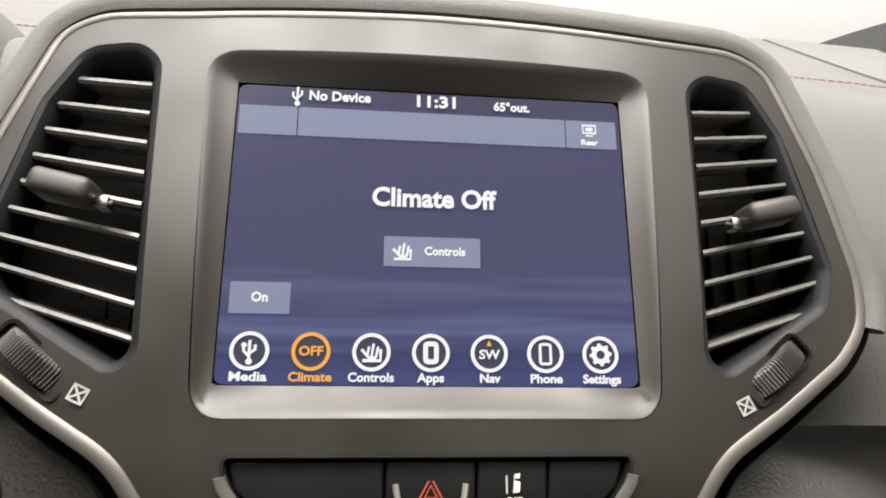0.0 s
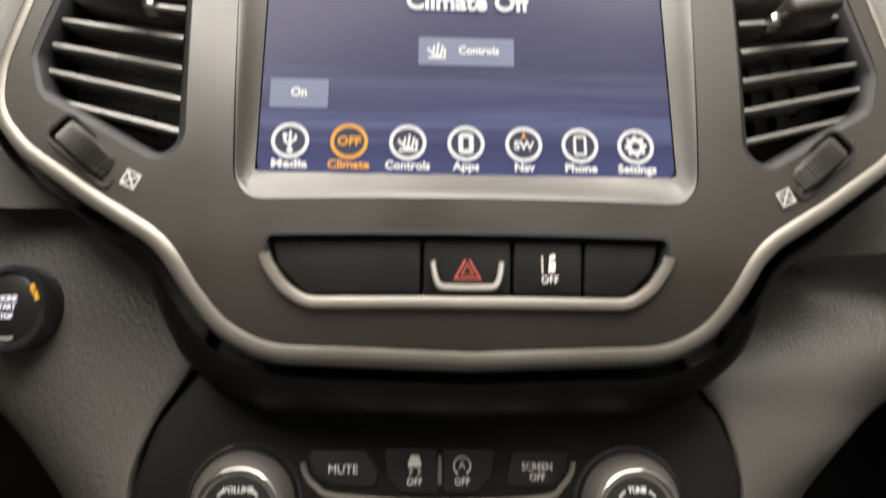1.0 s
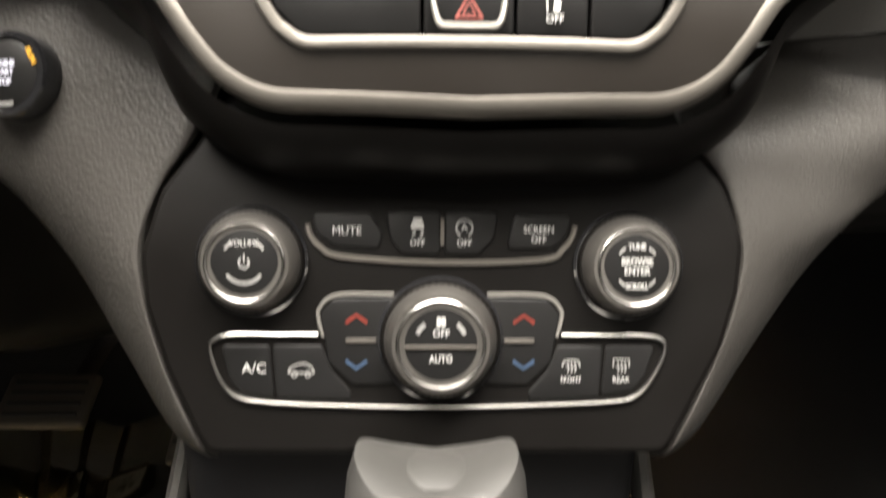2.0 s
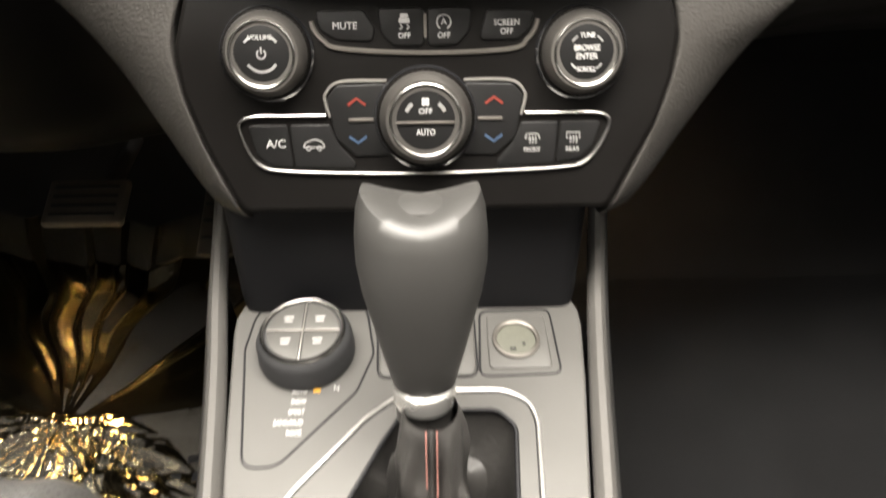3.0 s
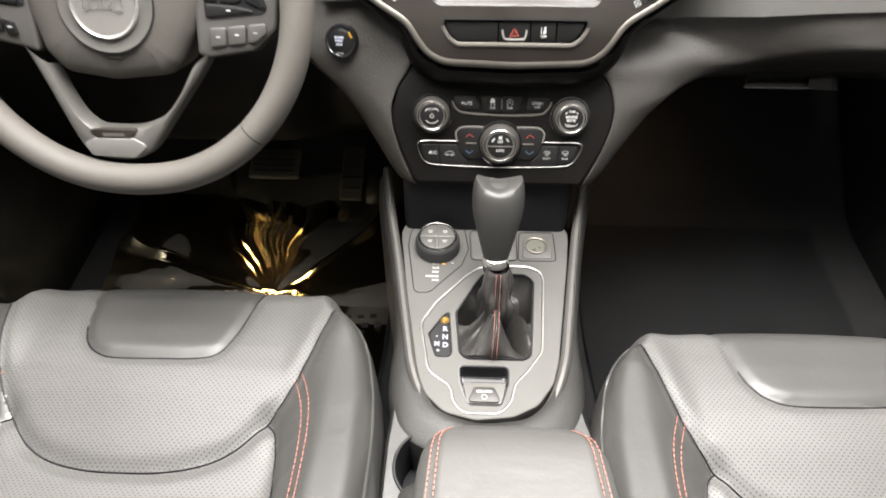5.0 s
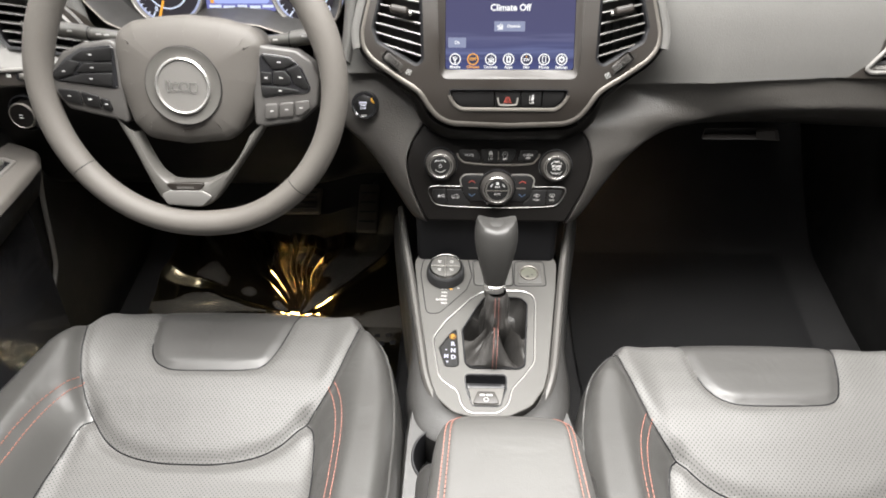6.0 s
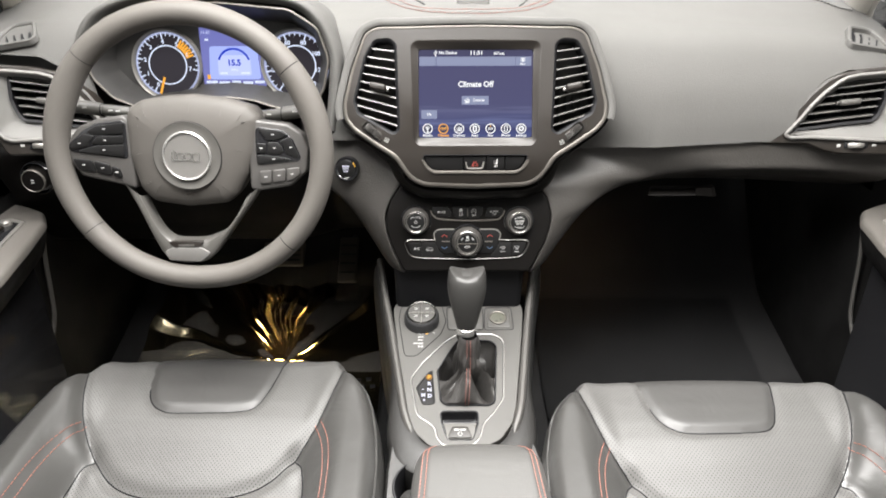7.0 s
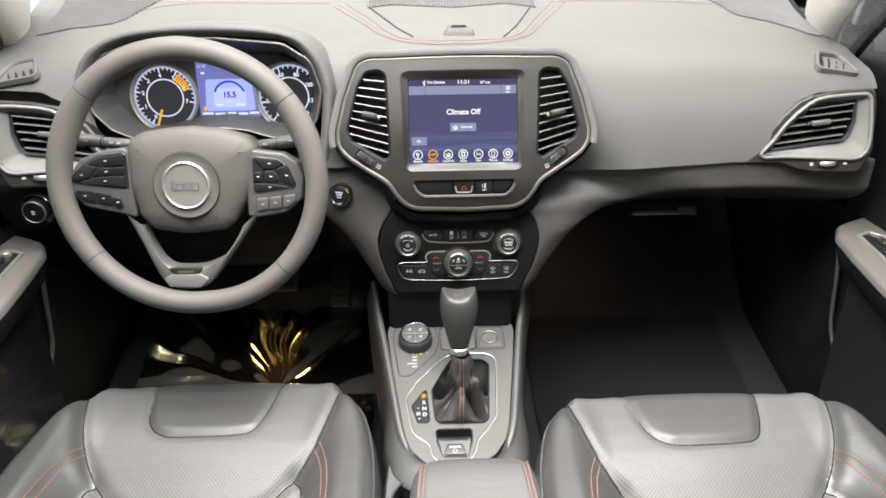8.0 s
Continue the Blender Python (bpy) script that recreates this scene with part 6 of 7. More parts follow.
def build_wheel():
    w = thing("steering_wheel", "grey leather three-spoke steering wheel with a round silver badge", "steering wheel", WHEEL)
    R = 0.1787

    def ring(a0, a1, grow, n=64):
        rows = []
        for a in np.linspace(radians(a0), radians(a1), n):
            deg = math.degrees(a) % 360
            swell = sum(math.exp(-((deg - c + 180) % 360 - 180) ** 2 / (2 * 11.0 ** 2)) for c in (24, 156))
            low = math.exp(-((deg - 270 + 180) % 360 - 180) ** 2 / (2 * 12.0 ** 2))
            rx, rz = 0.0160 + grow + 0.0022 * swell, 0.0172 + grow
            c = R - 0.0022 * swell - 0.002 * low
            rows.append([((c + rx * math.cos(u)) * math.cos(a), (c + rx * math.cos(u)) * math.sin(a), rz * math.sin(u)) for u in np.linspace(0, 2 * math.pi, 21)[:-1]])
        return skin(rows, closed=True)
    cuts = [37.5, 136, 216.5, 315, 397.5]
    for a0, a1 in zip(cuts, cuts[1:]):
        part("rim_section", ring(a0 + 0.20, a1 - 0.20, 0.0), "wheel", w)
    part("rim_core", ring(0, 360, -0.0014, 120), "dark", w)
    for s in (-1, 1):
        pts = []
        for a in np.linspace(radians(20 if s > 0 else 160), radians(33 if s > 0 else 147), 16):
            pts.append(((R - 0.0150) * math.cos(a), (R - 0.0150) * math.sin(a), -0.0095))
        part("lacing", sweep(pts, 0.0012, 5), "thread", w)
    hub = dense(rounded(mm([(-80, 58), (-60, 69), (-28, 74), (6, 76), (51, 71), (82, 62), (97, 45), (94, 26), (88, -4), (76, -31), (58, -60), (44, -71), (-10, -76), (-57, -69), (-74, -50), (-85, -4), (-85, 38)]), 0.02, 5), 0.006)
    bm = bmesh.new()
    loops(bm, hub, [(0.004, -0.060), (0.0, -0.022), (0.0, -0.010), (0.0015, -0.005), (0.005, -0.0005), (0.012, 0.0035), (0.022, 0.0065)])
    top = offset(hub, 0.022)
    c = Vector((0.002, -0.002))
    prev = [v for v in bm.verts][-len(hub):]
    for k, h in ((0.85, 0.0085), (0.66, 0.0100), (0.42, 0.0110), (0.12, 0.0114)):
        cur = [bm.verts.new((c.x + (x - c.x) * k, c.y + (y - c.y) * k, h)) for x, y in top]
        for i in range(len(cur)):
            bm.faces.new((prev[i], prev[(i + 1) % len(cur)], cur[(i + 1) % len(cur)], cur[i]))
        prev = cur
    bm.faces.new(prev)
    a = part("airbag_cover", bm, "cover", w, "grey airbag cover")
    at = (0.0, -0.004)
    part("badge_dish", lathe([(0.0456, 0.0095), (0.0450, 0.0116), (0.0440, 0.0116), (0.0425, 0.0108), (0.0330, 0.0112)], 64, (*at, 0), cap=False), "spoke", a)
    part("dish_line", lathe([(0.0462, 0.0100), (0.0459, 0.0112), (0.0452, 0.0112)], 64, (*at, 0), cap=False), "dark", a)
    bd = part("badge", lathe([(0.0322, 0.008), (0.0322, 0.0128), (0.0312, 0.0142), (0.0300, 0.0140), (0.0294, 0.0128), (0.0001, 0.0132)], 64, (*at, 0)), "badge", a, "round satin silver badge")
    part("badge_ring", lathe([(0.0330, 0.0112), (0.0326, 0.0140), (0.0314, 0.0150), (0.0302, 0.0144), (0.0298, 0.0132)], 64, (*at, 0), cap=False), "ring", bd, "bright chrome ring")
    for x, hi, wd, dy in ((-16.5, 12.5, 5.0, 0.4), (-8.0, 9.0, 8.5, -0.6), (2.2, 9.0, 8.5, -0.6), (13.0, 11.0, 9.0, -1.8)):
        bar = rounded(mm([(x - wd / 2, dy + hi / 2), (x + wd / 2, dy + hi / 2), (x + wd / 2, dy - hi / 2), (x - wd / 2, dy - hi / 2)]), 0.0024, 4)
        part("badge_mark", stroke([(p + at[0], q + at[1]) for p, q in bar], 0.0007, 0.0146, 0.0014, closed=True), "ring", bd)
    bars("lettering_bar", a, [(-8, 6, -48.5), (-9, 7, -53), (-6, 4, -57)], 0.0088, "bezel", 0.0014)
    # side spokes with their keys, each side of its own shape
    pods = {-1: ([(-80, 50), (-122, 44), (-148, 34), (-167, 10), (-164, -14), (-150, -33), (-94, -46), (-78, -52)],
                 [(-83, 43), (-124, 38), (-143, 28), (-166, 7), (-159, 0), (-90, -9), (-84, -8)],
                 [([(-84, 40), (-122, 35), (-139, 26), (-123, 23), (-87, 24)], (-112, 31)), ([(-141, 25), (-163, 7), (-158, 3), (-136, 8), (-134, 13), (-125, 22)], (-147, 12)),
                  ([(-87, 22), (-122, 21), (-133, 11), (-124, 10), (-88, 11)], (-112, 16)), ([(-88, 10), (-124, 9), (-157, 1), (-90, -7)], (-115, 3))],
                 [([(-160, -8), (-134, -11), (-130, -28), (-152, -23)], (-145, -17)), ([(-132, -11), (-111, -17), (-108, -32), (-128, -28)], (-120, -21)), ([(-109, -18), (-98, -22), (-94, -36), (-106, -33)], (-101, -27))]),
            1: ([(80, 44), (134, 37), (153, 24), (161, 2), (156, -28), (134, -47), (90, -54), (78, -52)],
                [(90, 34), (127, 29), (140, 17), (150, -8), (146, -13), (89, -19)],
                [([(92, 32), (125, 28), (134, 22), (118, 15), (106, 15)], (114, 23)), ([(136, 20), (148, -7), (144, -9), (130, -2), (127, 8), (121, 14)], (137, 6)),
                 ([(106, 13), (119, 13), (125, 7), (127, -1), (119, -4), (105, -3)], (115, 5)), ([(91, 12), (104, 11), (103, -2), (90, -2)], (97, 5)), ([(90, -4), (118, -6), (142, -11), (90, -17)], (113, -10))],
                [([(93, -26), (109, -25), (108, -42), (92, -44)], (101, -34)), ([(111, -25), (128, -23), (127, -40), (110, -42)], (119, -32)), ([(130, -23), (147, -21), (148, -30), (138, -38), (129, -40)], (137, -30))])}
    for s, (pod, bed, keys, low) in pods.items():
        sp = part("spoke", pad(dense(rounded(mm(pod), 0.012, 5), 0.008), -0.001, 0.004, 0.022), "pod", w, "dark satin spoke")
        part("key_bed", pad(rounded(mm(bed), 0.008, 4), 0.0, 0.001, 0.004), "gloss", sp)
        for o, spot in keys:
            key(sp, o, 0.0016, spots=[spot], r=0.0025)
        for o, spot in low:
            key(sp, o, 0.0022, "pod" if s > 0 else "button", spots=[spot], r=0.003)
    # forked lower spoke
    outer = [(-96, -40), (-80, -76), (-66, -112), (-55, -138), (-44, -152), (-22, -157), (0, -156), (14, -150), (28, -135), (56, -98), (80, -66), (92, -46)]
    inner = [(-72, -62), (-62, -88), (-52, -108), (-42, -118), (-34, -122), (-20, -123), (-6, -123), (6, -122), (16, -119), (36, -110), (52, -93), (68, -66)]
    f = part("lower_spoke", forked(outer, inner, [(0.0, -0.022), (0.0, -0.006), (0.06, -0.002), (0.2, 0.0), (0.5, 0.0012), (0.8, 0.0), (0.94, -0.004), (1.0, -0.022)]), "spoke", w, "satin grey forked lower spoke")
    part("spoke_inlay", pad(rounded(mm([(-44, -124), (10, -124), (-2, -136), (-32, -136)]), 0.004, 4), 0.0022, 0.001, 0.004), "bezel", f)
    part("lower_cover", pad(rounded(mm([(-49, -139), (-37, -133.5), (3, -133.5), (17, -141), (2, -154), (-42, -152)]), 0.004, 4), 0.0026, 0.001, 0.004), "vent_frame", f, "pale satin cover")
    bars("lettering_bar", f, [(-28, -6, -130)], 0.0024, "spoke", 0.003)
    part("column", lathe([(0.062, -0.24), (0.060, -0.12), (0.055, -0.075), (0.045, -0.055), (0.0001, -0.055)], 36, sx=1.25), "dark", w)
    return w


M["pod"] = surface("dark_spoke_plastic", (0.044, 0.0415, 0.039), 0.45, vary=0.06, grain=2200, bump=0.1)
M["cover"] = pebble(surface("airbag_cover_skin", (0.063, 0.058, 0.0525), 0.58, spec=0.3, vary=0.08, stain=11, wear=0.05), 900, 0.2, 0.35)
M["spoke"] = surface("satin_grey_plastic", (0.066, 0.063, 0.058), 0.42, vary=0.06, grain=2200, bump=0.1)
M["badge"] = surface("satin_badge_metal", (0.13, 0.125, 0.118), 0.45, metal=0.2, vary=0.05)
build_wheel()


def build_stalk(x, y, label, s):
    d = thing("stalk", label, "stalk", WHEEL @ Matrix.Translation((x, y, -0.062)), group="column stalks")
    part("arm", sweep([(0, -0.004, -0.01), (s * 0.03, 0.0, 0.004), (s * 0.058, 0.003, 0.008)], (0.008, 0.009), 14, flat_to=(0, 0, 1)), "spoke", d)
    part("tip", sweep([(s * 0.058, 0.003, 0.008), (s * 0.064, 0.004, 0.009), (s * 0.092, 0.008, 0.010), (s * 0.100, 0.009, 0.010)], (0.0095, 0.0110), 14, flat_to=(0, 0, 1)), "spoke", d)
    part("tip_gap", sweep([(s * 0.0575, 0.003, 0.008), (s * 0.0590, 0.003, 0.008)], (0.0100, 0.0114), 14, flat_to=(0, 0, 1)), "dark", d)
    marks(d, [(s * 32, 2), (s * 42, 3), (s * 78, 7)], 0.0215, 0.0034)
    return d


build_stalk(-0.078, 0.050, "grey indicator stalk with printed signs behind the wheel", -1), build_stalk(0.058, 0.044, "grey wiper stalk with printed signs behind the wheel", 1)

CLUSTER = plane_frame((-0.378, 0.405, 0.813), 8)


def gauge(parent, cx, cy, r, first, last, numbers, needle, red):
    g = part("gauge", lathe([(r * 1.06, -0.012), (r * 1.06, 0.004), (r * 1.03, 0.006), (r * 0.99, 0.004), (r * 0.97, -0.002)], 64, (cx, cy, 0), cap=False), "smoke", parent, "round lit gauge")
    part("gauge_face", plate(disc_points(r * 0.99, 48, cx, cy), -0.002), "dial_face", g, smooth=False)
    part("outer_ring", ring_flat(r * 0.90, r * 0.96, -0.001, 64, cx, cy), "dial_ring", g, smooth=False)
    part("inner_ring", ring_flat(r * 0.545, r * 0.585, -0.0008, 48, cx, cy), "dial_ink", g, smooth=False)
    bm = bmesh.new()
    n = len(numbers) - 1
    for i in range(n * 4 + 1):
        a = radians(first + (last - first) * i / (n * 4))
        r0 = r * (0.76 if i % 4 == 0 else 0.84)
        join(bm, stroke([(cx + r0 * math.cos(a), cy + r0 * math.sin(a)), (cx + r * 0.93 * math.cos(a), cy + r * 0.93 * math.sin(a))], 0.0007 if i % 4 else 0.0011, -0.0006))
    part("scale_marks", bm, "dial_ink", g, smooth=False, kind="stuff")
    for i, body in enumerate(numbers):
        a = radians(first + (last - first) * i / n)
        letters("lettering", body, r * 0.17, (cx + r * 0.68 * math.cos(a), cy + r * 0.68 * math.sin(a), -0.0006), "dial_ink", g, bold=0.0003)
    if red:
        bm = bmesh.new()
        for k in range(7):
            a = radians(red[0] + (red[1] - red[0]) * k / 6)
            join(bm, stroke([(cx + r * 0.62 * math.cos(a), cy + r * 0.62 * math.sin(a)), (cx + r * 0.86 * math.cos(a), cy + r * 0.86 * math.sin(a))], 0.0016, -0.0004))
        part("red_zone", bm, "ink_orange", g, smooth=False)
    if needle is not None:
        a = radians(needle)
        part("needle", stroke([(cx + r * 0.38 * math.cos(a), cy + r * 0.38 * math.sin(a)), (cx + r * 0.90 * math.cos(a), cy + r * 0.90 * math.sin(a))], 0.0019, 0.001, 0.001), "ink_orange", g, "orange needle", smooth=False)
    return g


M["dial_ring"] = lit("dial_halo", (0.42, 0.46, 0.66), 1.0)


def build_cluster():
    d = thing("instrument_cluster", "lit instrument cluster with two gauges and blue display under hood", "instrument cluster", CLUSTER)
    out = rounded(mm([(-211, 4), (-204, 36), (-176, 66), (-120, 84), (0, 88), (105, 78), (146, 52), (160, 6), (148, -44), (112, -66), (78, -64), (40, -52), (0, -47), (-50, -50), (-90, -62), (-135, -66), (-178, -48), (-204, -20)]), 0.03, 5)
    out = dense(out, 0.008)
    bm = bmesh.new()
    loops(bm, out, [(-0.004, 0.050), (0.0, 0.052), (0.004, 0.040), (0.010, 0.018), (0.016, 0.0), (0.018, -0.004)], cap_last=True)
    part("binnacle", bm, "binnacle", d, "dark instrument surround")
    part("binnacle_edge", sweep([(x, y, 0.052) for x, y in offset(out, -0.002)], (0.0020, 0.0022), 8, closed=True, flat_to=(0, 0, 1)), "silver", d)
    gauge(d, -0.108, -0.003, 0.0535, 238, -10, [str(i) for i in range(8)], 250, (20, 55))
    gauge(d, 0.101, -0.004, 0.0545, 232, -52, ["0", "20", "40", "60", "80", "100", "120", "140"], None, None)
    sc = part("display", plate(rounded(mm([(-52, -37), (50, -37), (50, 56), (-52, 56)]), 0.004, 3), -0.0015), "dial_blue", d, "lit blue trip display", smooth=False)
    part("display_glow", plate(rounded(mm([(-42, -26), (42, -26), (38, 26), (-38, 26)]), 0.006, 3), -0.0010), "dial_light", sc, smooth=False)
    part("display_panel", plate(rounded(mm([(-27, -20), (27, -20), (26, 12), (-26, 12)]), 0.004, 3), -0.0006), "dial_mid", sc, smooth=False)
    part("arc", stroke(disc_points(0.026, 20, 0, -0.004, 20, 160), 0.0016, -0.0004), "dial_dark", sc, smooth=False)
    letters("lettering", "15.5", 0.013, (0, 0.0, -0.0003), "dial_dark", sc, bold=0.0005)
    letters("lettering", "MPG", 0.0055, (0, -0.011, -0.0003), "dial_ink", sc)
    letters("lettering", "11:31", 0.007, (-0.042, 0.047, -0.0006), "dial_ink", sc)
    letters("lettering", "P", 0.012, (0.0, 0.044, -0.0006), "dial_ink", sc, bold=0.0004)
    bars("lettering_bar", sc, [(-44, -38, 36), (38, 46, 36), (-24, -12, -16), (10, 24, -16)], -0.0003, "dial_ink", 0.003)
    part("warning_lamp", block(0.005, 0.007, 0.0004, (-0.043, -0.022, -0.0004)), "ink_orange", sc)
    bars("lettering_bar", sc, [(-48, -30, -30), (-27, -10, -31), (-6, 8, -30), (12, 28, -31), (31, 47, -30)], -0.0003, "dial_ink", 0.004)
    # hood over the instruments, a thick arch that joins the dashboard
    arch = [p for p in out]
    top = HOOD
    rows = []
    for k, (grow, h) in enumerate(((-0.012, 0.046), (-0.004, 0.058), (0.002, 0.060), (0.008, 0.054), (0.012, 0.034), (0.014, -0.03), (0.010, -0.12))):
        row = []
        for i, (x, y) in enumerate(top):
            n = Vector((x + 0.02, y + 0.02)).normalized()
            row.append((x + n.x * grow, y + n.y * grow - (0.01 if h < -0.1 else 0), h))
        rows.append(row)
    part("hood", skin([smooth_line(c, 3) for c in zip(*rows)]), "dash", d, "grey soft hood")
    return d


M["binnacle"] = surface("grey_binnacle_plastic", (0.026, 0.025, 0.024), 0.5, vary=0.08, grain=2200, bump=0.12)
M["dial_mid"] = lit("dial_mid_blue", (0.55, 0.62, 1.0), 1.0)
M["dial_dark"] = lit("dial_ink_blue", (0.01, 0.04, 0.55), 1.0)
build_cluster()


# ---- outer air vents ----
def build_side_vent(s):
    m = plane_frame((0.592, 0.336, 0.759) if s > 0 else (-0.637, 0.312, 0.769), 14) @ pose(0, 0, 0, 0, 0 - s * 6, 0)
    d = thing("side_vent", "black louvred side vent in a satin silver frame", "air vent", m, group="side vents")

    def sx(points):
        o = [(s * x, y) for x, y in points]
        return o if s > 0 else o[::-1]
    frame_o = dense(rounded(mm(sx([(-87, -45), (-66, -20), (-52, 0), (-34, 20), (-16, 35), (-4, 42), (14, 46.5), (50, 49.5), (75, 50), (81, 42), (84, 10), (85, -23), (81, -42), (72, -51), (60, -54), (1, -51), (-48, -49), (-80, -50)])), 0.010, 5), 0.006)
    back = dense(rounded(mm(sx([(-126, -57), (-100, -47), (-74, -14), (-50, 17), (-28, 38), (-10, 46), (28, 53), (86, 57), (90, 30), (90, -40), (72, -74), (0, -73), (-22, -69), (-50, -58)])), 0.010, 5), 0.006)
    part("surround", sheet(back, [offset(frame_o, 0.002)], step=0.05, face=lambda u, v: -0.001), "bezel", d)
    part("surround_edge", loops(bmesh.new(), back, [(0, -0.001), (-0.003, -0.004), (-0.004, -0.03)]), "bezel", d)
    part("silver_frame", sweep([(x, y, 0.002) for x, y in frame_o], (0.0030, 0.0026), 8, closed=True, flat_to=(0, 0, 1)), "vent_frame", d)
    part("scoop", loops(bmesh.new(), frame_o, [(0.001, 0.001), (0.004, -0.002), (0.010, -0.010), (0.014, -0.020)]), "scoop", d)
    hole = dense(rounded(mm(sx([(-80, -37), (-53, 2), (-34, 20), (-17, 30), (10, 36), (59, 41), (59, 8), (52, -12), (45, -21), (0, -26), (-40, -32)])), 0.005, 4), 0.006)
    duct = part("duct", loops(bmesh.new(), hole, [(-0.004, -0.006), (0.0, -0.008), (0.002, -0.045)], cap_last=True), "dark", d)
    part("scoop_face", forked(sx([(60, 42), (61, 8), (54, -14), (46, -23), (0, -28), (-40, -34), (-78, -38)]), sx([(78, 46), (80, 18), (81, -22), (77, -40), (60, -50), (0, -48), (-78, -45)]), [(0.0, -0.012), (0.3, -0.009), (0.8, -0.003), (1.0, 0.0)]), "scoop", d)
    for x0, y0, x1, y1 in ((-12, 27, 59, 36), (-38, 13, 57, 24), (-52, -1, 54, 11), (-65, -15, 50, -1), (-77, -30, 45, -14)):
        rows = []
        for x, yy in ((x0, y0), (x1, y1)):
            rows.append([(s * x / 1000, yy / 1000 + 0.0008, -0.006), (s * x / 1000, yy / 1000 - 0.0008, -0.0055), (s * x / 1000, yy / 1000 - 0.002, -0.008), (s * x / 1000, yy / 1000 + 0.001, -0.028), (s * x / 1000, yy / 1000 + 0.003, -0.028)])
        part("slat", skin(rows, closed=True), "slat", duct)
    for x in (-30, -8, 14, 36):
        part("vane", block(0.0010, 0.045, 0.012, (s * x / 1000, 0.004, -0.036)), "rubber", duct)
    t = part("tab", block(0.030, 0.009, 0.014, (s * 0.006, 0.0055, -0.002), 0.003, 3, turn=pose(0, 0, 0, 0, 0, s * 6)), "spoke", duct)
    part("tab_pin", block(0.005, 0.005, 0.008, (s * -0.012, 0.0035, -0.003), 0.001), "chrome", t)
    sl = part("wheel_slot", pad(rounded(mm([(s * 5, -56), (s * 40, -56), (s * 40, -67), (s * 5, -67)]), 0.003, 3), 0.0006, 0.001, 0.002), "gloss", d)
    part("thumb_wheel", sweep([(s * 0.0225 + 0.015 * math.sin(a), -0.0615, 0.015 * math.cos(a) - 0.009) for a in np.linspace(-1.0, 1.0, 20)], (0.004, 0.0015), 8, flat_to=(0, 0, 1)), "smoke", sl)
    part("vent_symbol", block(0.005, 0.005, 0.0004, (s * -0.003, -0.062, -0.0006)), "white", d)
    part("vent_symbol", block(0.006, 0.004, 0.0004, (s * 0.050, -0.061, -0.0006)), "white", d)
    return d


build_side_vent(1), build_side_vent(-1)


def on_dash(x, y):
    """Height and slope of the dashboard's top at a plan position."""
    line = dash_section(x)
    up = [p for p in line if p[1] > 0.80]
    k = min(range(len(up) - 1), key=lambda i: abs(up[i][0] - y) - 0.2 * up[i][1])
    a, b = up[max(0, k - 1)], up[k + 1]
    return up[k][1] + (y - up[k][0]) * (b[1] - a[1]) / (b[0] - a[0] + 1e-9), math.degrees(math.atan((b[1] - a[1]) / (b[0] - a[0] + 1e-9)))


def build_defog(s, x, y, z):
    m = pose(x, y, z, 25, s * 9, 0)
    d = thing("window_vent", "small slotted window vent in a raised grey frame", "air vent", m, group="window vents")
    o = [(-34, -26), (30, -26), (36, -18), (18, 24), (8, 29), (-16, 29), (-24, 24), (-38, -16)]
    o = [(s * a, b) for a, b in o]
    o = o if s > 0 else o[::-1]
    out = rounded(mm(o), 0.008, 5)
    part("frame", loops(bmesh.new(), out, [(-0.002, -0.006), (-0.001, 0.002), (0.002, 0.003), (0.005, 0.001), (0.006, -0.006)], cap_last=True), "dash", d)
    for k in range(4):
        x0 = s * (-0.021 + 0.0125 * k)
        part("slot", sweep([(x0 - s * 0.006, -0.017, -0.0040), (x0, 0.0, -0.0036), (x0 + s * 0.003, 0.017 - 0.005 * k, -0.0040)], (0.0032 - 0.0004 * k, 0.0030), 6, flat_to=(0, 0, 1)), "dark", d)
    return d


build_defog(1, 0.641, 0.408, on_dash(0.641, 0.408)[0] + 0.001), build_defog(-1, -0.696, 0.368, on_dash(-0.696, 0.368)[0] + 0.001)


# ---- top of the dashboard: stitched tray, light sensor, ribbed grille ----
def drape(points, lift):
    return [(x, y, on_dash(x, y)[0] + lift) for x, y in points]


def seam_thread(name, line, lift, parent):
    bm = bmesh.new()
    pts = drape(dense(line, 0.006, closed=False), lift)
    for a, b in zip(pts[:-1], pts[1:]):
        a, b = Vector(a), Vector(b)
        join(bm, sweep([a, a + (b - a) * 0.7], 0.0007, 4))
    return part(name, bm, "dim_thread", parent)


